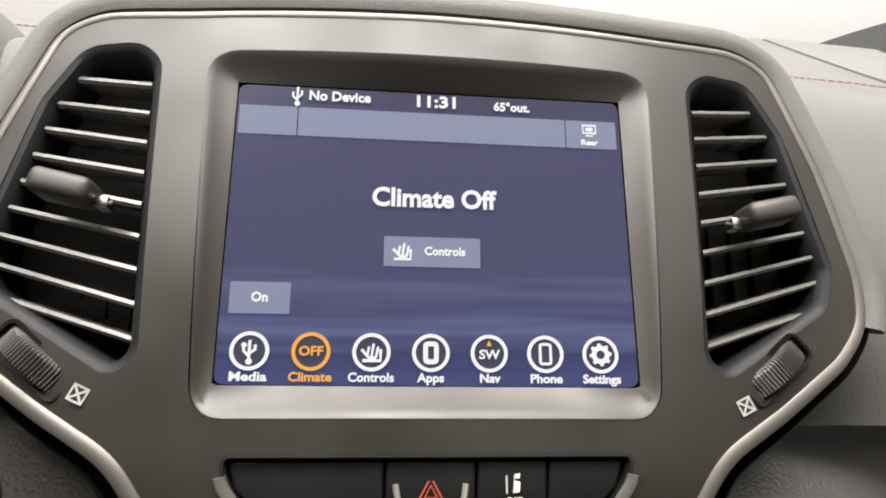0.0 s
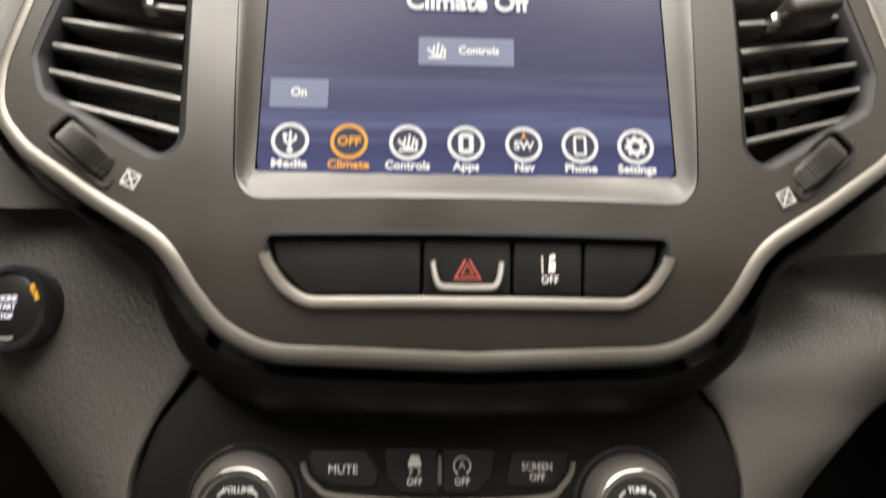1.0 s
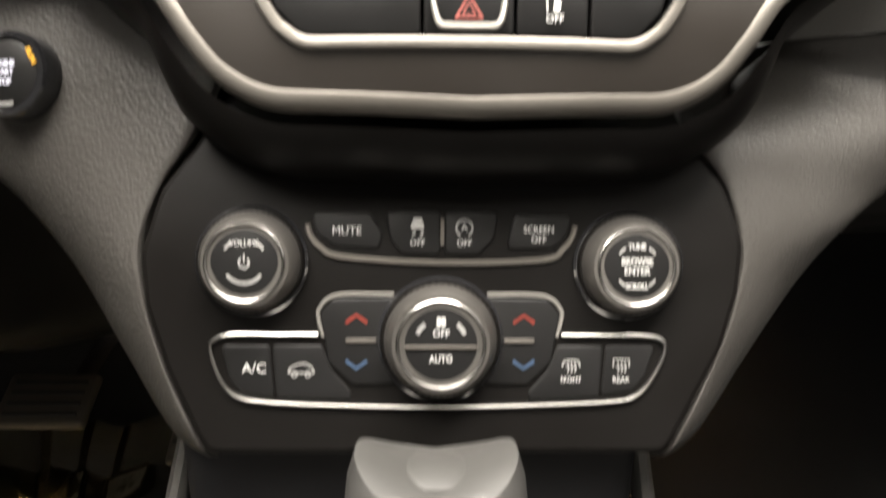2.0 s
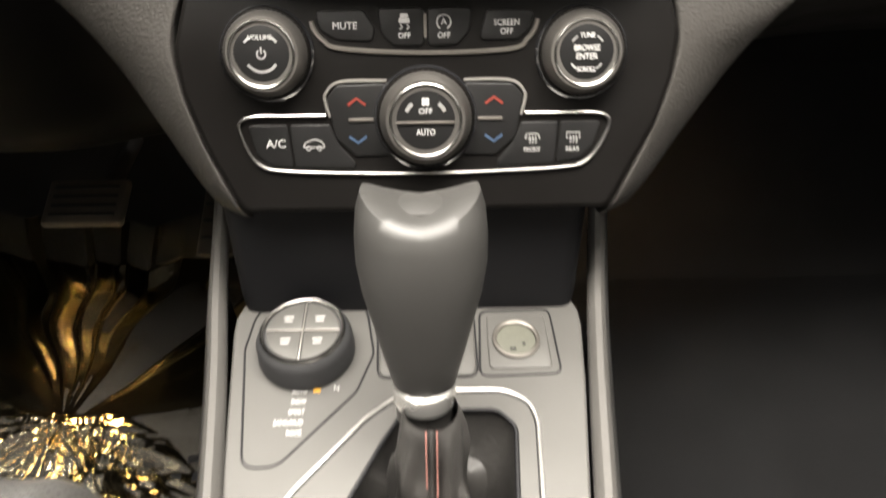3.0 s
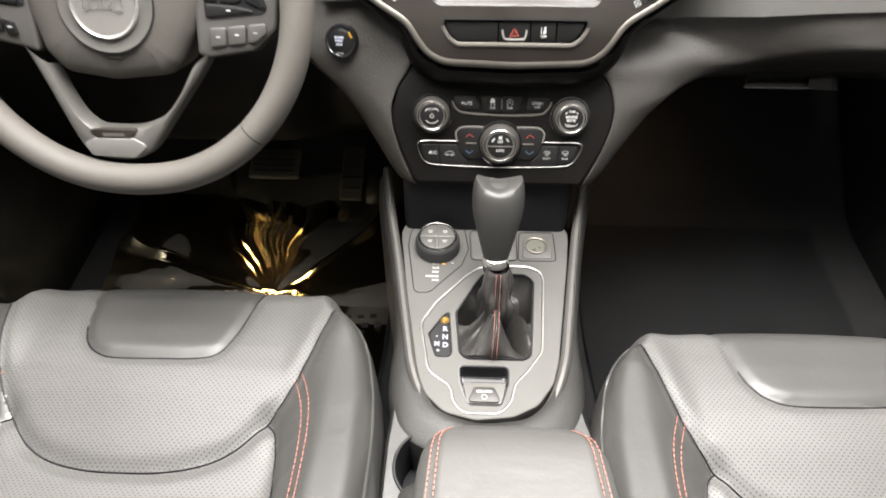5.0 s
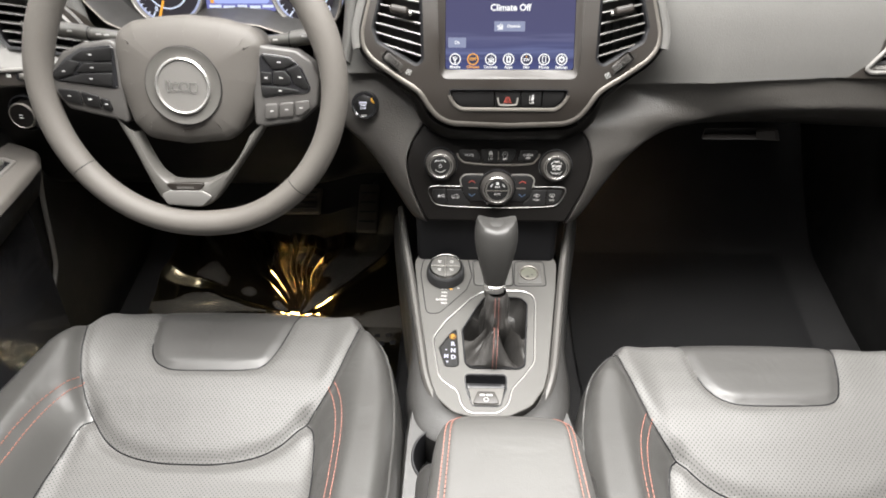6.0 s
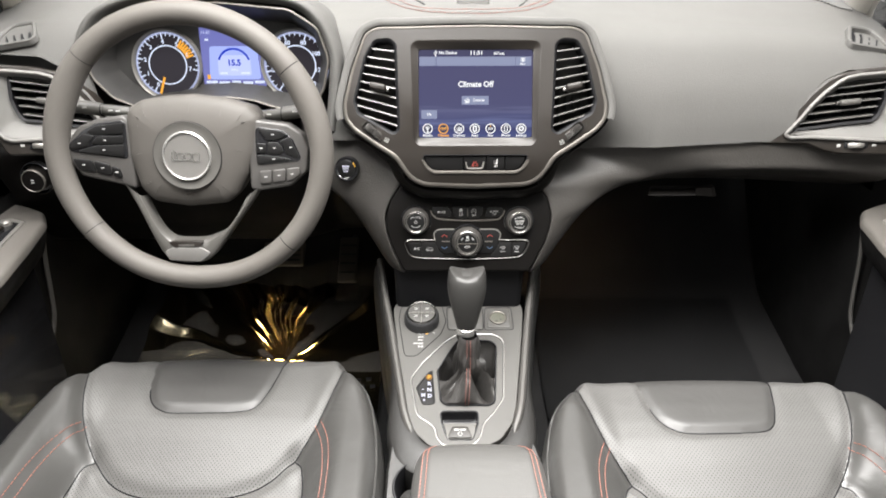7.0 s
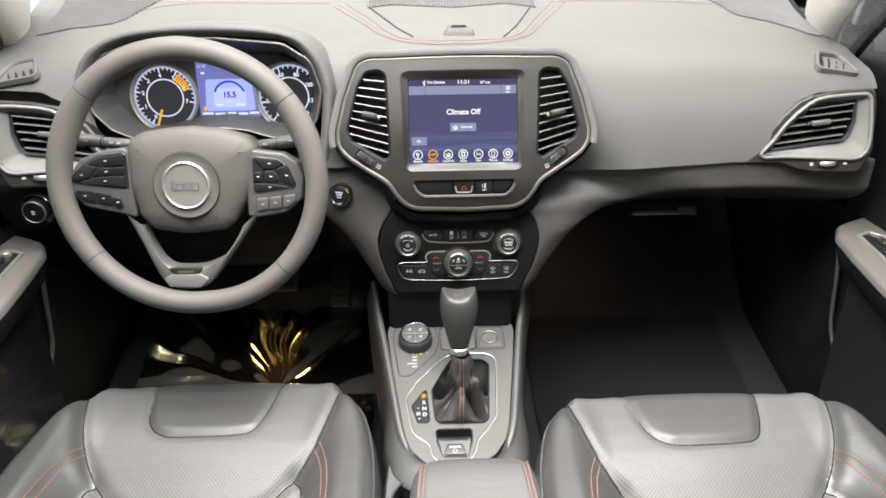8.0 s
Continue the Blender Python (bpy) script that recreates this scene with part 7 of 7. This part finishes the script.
def build_tray():
    d = thing("dash_tray", "pale tray sewn with red thread on the middle of the dashboard", "dashboard tray")
    edge = smooth_line([(-0.212, 0.629), (-0.15, 0.525), (-0.108, 0.426), (-0.08, 0.393), (-0.041, 0.382), (0, 0.379), (0.04, 0.381), (0.089, 0.393), (0.117, 0.43), (0.153, 0.522), (0.197, 0.607), (0.21, 0.631)], 8)
    part("groove", sweep(drape(edge, 0.0002), (0.0014, 0.0006), 6), "rib", d)
    for off in (-0.005, 0.005):
        seam_thread("stitching", [((x - 0.006) * (1 + off / 0.11) + 0.006, y - off * 0.9) for x, y in edge], 0.0009, d)
    for line in ([(-0.155, 0.601), (-0.141, 0.569), (-0.099, 0.479), (-0.068, 0.409)], [(0.153, 0.6), (0.143, 0.572), (0.12, 0.509), (0.09, 0.425), (0.08, 0.404)]):
        part("tray_gap", sweep(drape(smooth_line(line, 6), 0.0003), (0.0016, 0.0010), 6), "dark", d)
    for line in ([(0.21, 0.631), (0.258, 0.642), (0.329, 0.647), (0.411, 0.647), (0.464, 0.646), (0.516, 0.645)], [(-0.57, 0.592), (-0.538, 0.612), (-0.489, 0.627), (-0.405, 0.642), (-0.296, 0.647), (-0.229, 0.636)]):
        seam_thread("stitching", smooth_line(line, 6), 0.0008, d)
    return d


build_tray()


def build_sensor():
    z, rise = on_dash(0.008, 0.428)
    d = thing("light_sensor", "small raised sensor housing on the dashboard", "sensor", pose(0.008, 0.428, z, rise))
    o = rounded(mm([(-26, -20), (26, -20), (20, 18), (12, 22), (-12, 22), (-20, 18)]), 0.006, 4)
    part("housing", loops(bmesh.new(), o, [(-0.003, -0.004), (0.0, 0.003), (0.003, 0.008), (0.007, 0.010), (0.010, 0.009), (0.011, 0.002)], cap_last=True), "dash", d)
    part("window", block(0.026, 0.014, 0.003, (0, -0.002, 0.0075), 0.001), "dark", d)
    part("bar", block(0.024, 0.004, 0.004, (0, 0.004, 0.0088), 0.001), "bezel", d)
    return d


build_sensor()


def build_grille():
    d = thing("defroster_grille", "ribbed grey grilles along the foot of the windscreen", "grille")
    zones = (("left_ribs", -0.737, -0.546, 44, [-0.737, -0.647, -0.603, -0.587, -0.568, -0.544], [0.522, 0.52, 0.535, 0.556, 0.602, 0.64]),
             ("middle_ribs", -0.152, 0.159, 66, [-0.152, 0.004, 0.159], [0.586, 0.554, 0.59]),
             ("right_ribs", 0.515, 0.680, 36, [0.513, 0.529, 0.545, 0.601, 0.658], [0.662, 0.638, 0.603, 0.58, 0.538]))
    for name, x0, x1, n, px, py in zones:
        bm = bmesh.new()
        for i in range(n):
            x = x0 + (x1 - x0) * i / (n - 1)
            pts = drape([(x, y) for y in np.linspace(float(np.interp(x, px, py)), 0.920, 5)], 0.0010)
            join(bm, sweep(pts, (0.0016, 0.0024), 5, flat_to=(0, 0, 1)))
        part("ribs", bm, "rib", d, kind="stuff")
    return d


build_grille()


# ---- light switch left of the column ----
def build_light_switch():
    m = plane_frame((-0.684, 0.302, 0.654), 0)
    d = thing("light_switch", "round dark headlamp switch with a chrome edge", "switch", m)
    part("bezel", lathe([(0.027, -0.006), (0.027, 0.001), (0.0255, 0.003), (0.023, 0.001), (0.022, -0.003)], 44), "gloss", d)
    k = part("knob", lathe([(0.0195, -0.004), (0.0190, 0.010), (0.0178, 0.014), (0.0001, 0.0155)], 44), "panel", d)
    part("chrome_edge", lathe([(0.0188, 0.011), (0.0185, 0.0140), (0.0175, 0.0148), (0.0168, 0.0140)], 44, cap=False), "silver", k)
    marks(k, [(0, 2), (0, -2)], 0.0158, 0.003)
    return d


build_light_switch()


# ---- doors ----
def build_door(s):
    d = thing("door_1" if s < 0 else "door_2", "black door panel with grey padded armrest and a silver pocket trim", "door", kind="structure")
    cx = -0.022
    X = (lambda v: cx + s * v)
    rows = []
    for y in np.linspace(0.94, -1.40, 60):
        rows.append([(X(0.775), y, 0.09), (X(0.752), y, 0.14), (X(0.745), y, 0.30), (X(0.755), y, 0.46), (X(0.768), y, 0.60), (X(0.768), y, 0.72), (X(0.766), y, 0.80), (X(0.778), y, 0.838), (X(0.82), y, 0.846)])
    part("door_skin", skin([smooth_line(r, 3) for r in rows]), "door", d)
    # armrest: a pale flat top on a black body, with a sunk pocket
    def plan(points):
        o = [(X(x), y) for x, y in points]
        return o if area2(o) > 0 else o[::-1]
    top = dense(rounded(plan([(0.790, 0.400), (0.735, 0.374), (0.700, 0.352), (0.676, 0.310), (0.656, 0.22), (0.638, 0.12), (0.628, 0.0), (0.628, -0.40), (0.790, -0.40)]), 0.02, 5), 0.02)
    bm = loops(bmesh.new(), top, [(0.0, 0.562), (0.0008, 0.569), (0.003, 0.573), (0.007, 0.575)], cap_last=True)
    a = part("armrest", bm, "wheel", d, "grey padded armrest top")
    part("armrest_body", loops(bmesh.new(), top, [(0.002, 0.564), (0.004, 0.548), (0.014, 0.520), (0.034, 0.500), (0.05, 0.494)], cap_last=True), "door", d)
    pocket = dense(rounded(plan([(0.736, 0.318), (0.752, 0.300), (0.754, 0.05), (0.676, 0.05), (0.690, 0.20), (0.706, 0.304)]), 0.008, 4), 0.02)
    part("pocket_frame", loops(bmesh.new(), pocket, [(-0.001, 0.574), (0.0, 0.5775), (0.003, 0.5785), (0.006, 0.5775), (0.007, 0.5765)]), "smoke", a, "satin pocket frame")
    part("switch_plate", pad(offset(pocket, 0.006), 0.5764, 0.001, 0.002), "gloss", a, "gloss black switch plate")
    for k in range(3 if s < 0 else 1):
        part("window_switch", block(0.013, 0.022, 0.008, (X(0.728 - 0.004 * k), 0.265 - 0.034 * k, 0.5795), 0.003, 3), "bezel", a)
    if s < 0:
        part("mirror_knob", lathe([(0.009, 0.0), (0.009, 0.006), (0.007, 0.008), (0.0001, 0.009)], 28, (X(0.730), 0.294, 0.576)), "smoke", a)
    # silver edge of the map pocket
    yz = [(0.395, 0.535), (0.375, 0.470), (0.362, 0.400), (0.350, 0.358), (0.320, 0.325), (0.270, 0.310), (0.18, 0.303), (-0.10, 0.300), (-0.45, 0.300)]
    part("pocket_trim", sweep(smooth_line([(X(0.738), y, z) for y, z in yz], 6), (0.0042, 0.0036), 8), "rail", d, "satin grey pocket trim")
    part("pocket", sweep(smooth_line([(X(0.772), y - 0.02, z - 0.045) for y, z in yz[3:]], 6), (0.016, 0.05), 12, flat_to=(0, 0, 1)), "door", d)
    return d


M["door"] = pebble(surface("black_door_plastic", (0.0065, 0.0063, 0.0062), 0.55, vary=0.12, spec=0.15), 520, 0.4, 0.6)
build_door(-1), build_door(1)


# ---- footwells ----
def build_mat(x0, x1, y0, y1, label, material):
    rows = []
    for y in np.linspace(y0, y1, 26):
        rows.append([(x, y, floor_height(y) + 0.010 + 0.003 * noise.noise((x * 7, y * 7, 3))) for x in np.linspace(x0, x1, 20)])
    bm = skin(rows)
    bmesh.ops.solidify(bm, geom=bm.faces[:], thickness=0.007)
    return single("floor_mat", bm, material, label, "floor mat", group="floor mats")


M["mat"] = surface("black_mat_pile", (0.021, 0.021, 0.0215), 0.92, vary=0.3, grain=1500, bump=0.9, scale_mm=1.5, spec=0.12)
# driver's mat: pile colour lowered to stand for the shade in that footwell
M["mat_shaded"] = surface("shaded_black_mat_pile", (0.018, 0.018, 0.020), 0.92, vary=0.3, grain=1500, bump=0.9, scale_mm=1.5, spec=0.2)
build_mat(-0.66, -0.17, -0.02, 0.66, "black carpet mat under the driver's pedals", "mat_shaded")
build_mat(0.17, 0.64, -0.02, 0.68, "black carpet mat on the passenger floor", "mat")


def build_film():
    """Protective clear film, mostly slack and dark, with a few long folds that fan out from one gathered spot."""
    gather = Vector((-0.383, 0.470))
    turn = [radians(v) for v in (-95, -74, -66, -50, -38, -34.5, -29, -25, -15, -11.5, -5, -1, 5, 16, 40, 80)]
    high = [0.0]
    for i in range(1, len(turn)):
        high.append(high[-1] * 0.75 + (0.5 if i % 2 else -0.5) * min(0.16, turn[i] - turn[i - 1]))
    ruck = smooth_line([(-0.64, 0.415), (-0.50, 0.435), (-0.38, 0.440), (-0.30, 0.415), (-0.245, 0.350), (-0.215, 0.28), (-0.190, 0.20)], 6)
    xs, ys = np.linspace(-0.700, -0.172, 300), np.linspace(0.18, 0.735, 300)
    near = near_line(*np.meshgrid(xs, ys), ruck)
    rows = []
    for j, y in enumerate(ys):
        far = max(0.0, (y - 0.33) / 0.40)
        row = []
        for i, x in enumerate(xs):
            p = Vector((x, y)) - gather
            r, a = p.length, math.atan2(p.x, p.y)
            a += 0.05 * noise.noise((x * 11, y * 11, 3.0))
            slack = 1.0 - 0.8 * min(1.0, max(0.0, (x + 0.34) / 0.08))
            h = slack * (0.016 * noise.noise((x * 6, y * 5, 2.0)) + 0.004 * noise.noise((x * 15, y * 11, 7.0)))
            fold = sum(float(np.interp(a + k * 0.012, turn, high)) for k in (-1, 0, 1)) / 3
            h += min(r, 0.20) * fold * min(1.0, max(0.0, (y - 0.46) / 0.05)) * (0.8 + 0.5 * noise.noise((a * 4, r * 9, 6.0)))
            crumple = max(0.0, 1.0 - float(near[j, i]) / (0.050 + 0.012 * noise.noise((x * 14, y * 14, 8.0))))
            h += crumple ** 0.7 * (0.011 * (1 - 2 * abs(noise.noise((a * 7, r * 13, 11.0)))) + 0.005 * (1 - 2 * abs(noise.noise((a * 15, r * 24, 5.0)))))
            row.append((x + 0.014 * noise.noise((y * 16, 3.0, 1.0)) * slack, y + 0.016 * noise.noise((x * 10, 9.0, 4.0)) * far, floor_height(y) + 0.024 + h + 0.020 * far ** 4))
        rows.append(row)
    return single("protective_film", skin(rows), "film", "creased clear plastic film lying over the driver's mat", "plastic film")


def film_surface():
    m = bpy.data.materials.new("clear_film")
    m.use_nodes = True
    n, l = m.node_tree.nodes, m.node_tree.links
    out = n["Material Output"]
    n.remove(n["Principled BSDF"])
    g = n.new("ShaderNodeBsdfGlossy")
    g.inputs["Roughness"].default_value = 0.13
    # gold put into the gloss colour for warm lamp glints; the film is clear
    g.inputs["Color"].default_value = (1.0, 0.86, 0.58, 1)
    t = n.new("ShaderNodeBsdfTransparent")
    t.inputs["Color"].default_value = (0.92, 0.90, 0.86, 1)
    mix = n.new("ShaderNodeMixShader")
    co = n.new("ShaderNodeTexCoord")
    no = n.new("ShaderNodeTexNoise")
    no.inputs["Scale"].default_value, no.inputs["Detail"].default_value = 110, 4
    bp = n.new("ShaderNodeBump")
    bp.inputs["Strength"].default_value, bp.inputs["Distance"].default_value = 0.15, 0.0008
    l.new(co.outputs["Object"], no.inputs["Vector"]), l.new(no.outputs["Fac"], bp.inputs["Height"]), l.new(bp.outputs[0], g.inputs["Normal"])
    fr = n.new("ShaderNodeFresnel")
    fr.inputs["IOR"].default_value = 1.65
    haze, veil = n.new("ShaderNodeBsdfDiffuse"), n.new("ShaderNodeMixShader")
    haze.inputs["Color"].default_value = (0.5, 0.46, 0.40, 1)
    veil.inputs[0].default_value = 0.09
    l.new(t.outputs[0], veil.inputs[1]), l.new(haze.outputs[0], veil.inputs[2])
    l.new(fr.outputs[0], mix.inputs[0]), l.new(veil.outputs[0], mix.inputs[1]), l.new(g.outputs[0], mix.inputs[2]), l.new(mix.outputs[0], out.inputs["Surface"])
    return m


M["film"] = film_surface()
build_film()


def build_pedal(x, y, z, w, h, label):
    d = thing("pedal", label, "pedal", pose(x, y, z, 35), group="pedals")
    p = part("pad", block(w, h, 0.012, (0, 0, 0), 0.005, 3), "pedal", d)
    for k in range(4):
        part("rib", block(w * 0.8, 0.004, 0.003, (0, h * (-0.3 + 0.2 * k), 0.0068), 0.001), "rubber", p)
    part("arm", sweep([(0, h * 0.2, -0.006), (0.005, h * 0.4, -0.03), (0.015, 0.13, -0.05), (0.02, 0.22, -0.03)], (0.007, 0.010), 8), "rubber", d)
    return d


M["pedal"] = surface("worn_pedal_rubber", (0.08, 0.07, 0.058), 0.7, vary=0.2)
build_pedal(-0.405, 0.672, 0.328, 0.095, 0.062, "broad rubber brake pedal over the mat")
build_pedal(-0.265, 0.715, 0.290, 0.045, 0.12, "long rubber accelerator pedal beside the tunnel")
# side of the tunnel in each footwell
for s in (-1, 1):
    rows = [[(s * 0.120 - 0.012, y, z) for z in (0.10, 0.25, 0.385)] for y in np.linspace(0.30, 0.95, 14)]
    single("trim", skin(rows), "carpet", "black carpeted tunnel side", "tunnel side", kind="structure")
bars_label = thing("mat_print", "dull printed lettering on the driver's mat", "printed mark", pose(-0.245, 0.415, floor_height(0.415) + 0.0290, 3, 0, 6))
for k in range(2):
    for i in range(6):
        part("letter_bar", block(0.011, 0.012, 0.0006, (-0.06 + 0.022 * i + 0.008 * k, 0.02 - 0.024 * k, 0)), "dark", bars_label)


# ---- windscreen ----
def glass_surface():
    m = bpy.data.materials.new("clear_glass")
    m.use_nodes = True
    b = m.node_tree.nodes["Principled BSDF"]
    b.inputs["Base Color"].default_value = (0.02, 0.024, 0.023, 1)
    b.inputs["Roughness"].default_value = 0.02
    b.inputs["Alpha"].default_value = 0.06
    return m


M["glass"] = glass_surface()
rows = []
for v in np.linspace(0, 1, 10):
    rows.append([(u * (0.78 - 0.08 * v), 0.975 - 0.67 * v - 0.04 * u * u * (1 - v), 1.060 - 0.02 * abs(u) + 0.295 * v) for u in np.linspace(-1, 1, 20)])
wsc = single("window_1", skin(rows), "glass", "clear curved windscreen over the dashboard", "windscreen", kind="structure")
wsc.visible_shadow = False

# side windows over the doors, their dark tint added to cut side light
M["tint"] = surface("tinted_glass", (0.012, 0.013, 0.013), 0.06, vary=0.02, bump=0.0, wear=0.02, alpha=0.25)
for s in (1, -1):
    rows = [[(s * (0.775 - 0.11 * v) - 0.03, y, 0.80 + 0.56 * v) for v in np.linspace(0, 1, 8)] for y in np.linspace(0.60, -0.46, 12)]
    bm = skin(rows)
    bmesh.ops.solidify(bm, geom=bm.faces[:], thickness=0.004)
    single("window_2" if s > 0 else "window_3", bm, "tint", "front door window, tinted dark to cut side light", "window", kind="structure")


# ---- a car parked in the hall beyond the windscreen ----
def build_parked_car():
    d = thing("parked_car", "dark grey car parked beyond the windscreen", "car", pose(1.72, 2.0, -0.35))
    rows = []
    for x, low, high, half in ((0.0, 0.45, 0.75, 0.60), (0.08, 0.35, 1.05, 0.80), (0.6, 0.28, 1.12, 0.88), (2.4, 0.28, 1.08, 0.90), (3.9, 0.30, 0.98, 0.86), (4.3, 0.40, 0.75, 0.62)):
        rows.append([(x, 0.9 + y, z) for y, z in smooth_line([(-half, low), (-half, (low + high) / 2), (-half * 0.94, high), (0, high + 0.02), (half * 0.94, high), (half, (low + high) / 2), (half, low)], 4)])
    part("body", skin(rows), "car_paint", d)
    rows = []
    for x, base, top, half in ((0.02, 1.06, 1.12, 0.72), (0.13, 1.06, 1.88, 0.66), (0.34, 1.06, 1.935, 0.66), (1.2, 1.06, 1.95, 0.66), (1.9, 1.06, 1.90, 0.64), (2.7, 1.06, 1.14, 0.70)):
        rows.append([(x, 0.9 + y, z) for y, z in smooth_line([(-half * 1.12, base), (-half, top - 0.06), (-half * 0.9, top), (0, top + 0.02), (half * 0.9, top), (half, top - 0.06), (half * 1.12, base)], 4)])
    part("cabin", skin(rows), "car_paint", d)
    for x0, x1, x2, x3 in ((0.20, 1.05, 1.08, 0.30), (1.15, 2.15, 1.75, 1.15)):
        bm = bmesh.new()
        bm.faces.new([bm.verts.new(p) for p in ((x0, 0.9 - 0.755, 1.12), (x1, 0.9 - 0.755, 1.12), (x2, 0.9 - 0.668, 1.82), (x3, 0.9 - 0.668, 1.82))])
        bmesh.ops.solidify(bm, geom=bm.faces[:], thickness=0.01)
        part("window", bm, "car_glass", d)
    for x in (0.75, 3.45):
        for y in (0.10, 1.70):
            part("wheel", sweep([(x, y - 0.1, 0.33), (x, y + 0.1, 0.33)], 0.33, 24), "rubber", d)
    return d


M["car_paint"] = surface("dark_grey_car_paint", (0.05, 0.05, 0.05), 0.3, vary=0.05, coat=0.5, bump=0)
M["car_glass"] = surface("grey_car_window", (0.16, 0.16, 0.15), 0.2, vary=0.05, bump=0)
build_parked_car()
M["hall"] = surface("pale_hall_floor", (0.45, 0.44, 0.42), 0.35, vary=0.06, grain=300, stain=0.8, bump=0.05)
bm = bmesh.new()
bmesh.ops.create_grid(bm, x_segments=4, y_segments=4, size=60)
single("ground", bm, "hall", "pale polished floor of the hall outside", "floor", pose(0, 0, -0.35), kind="structure")
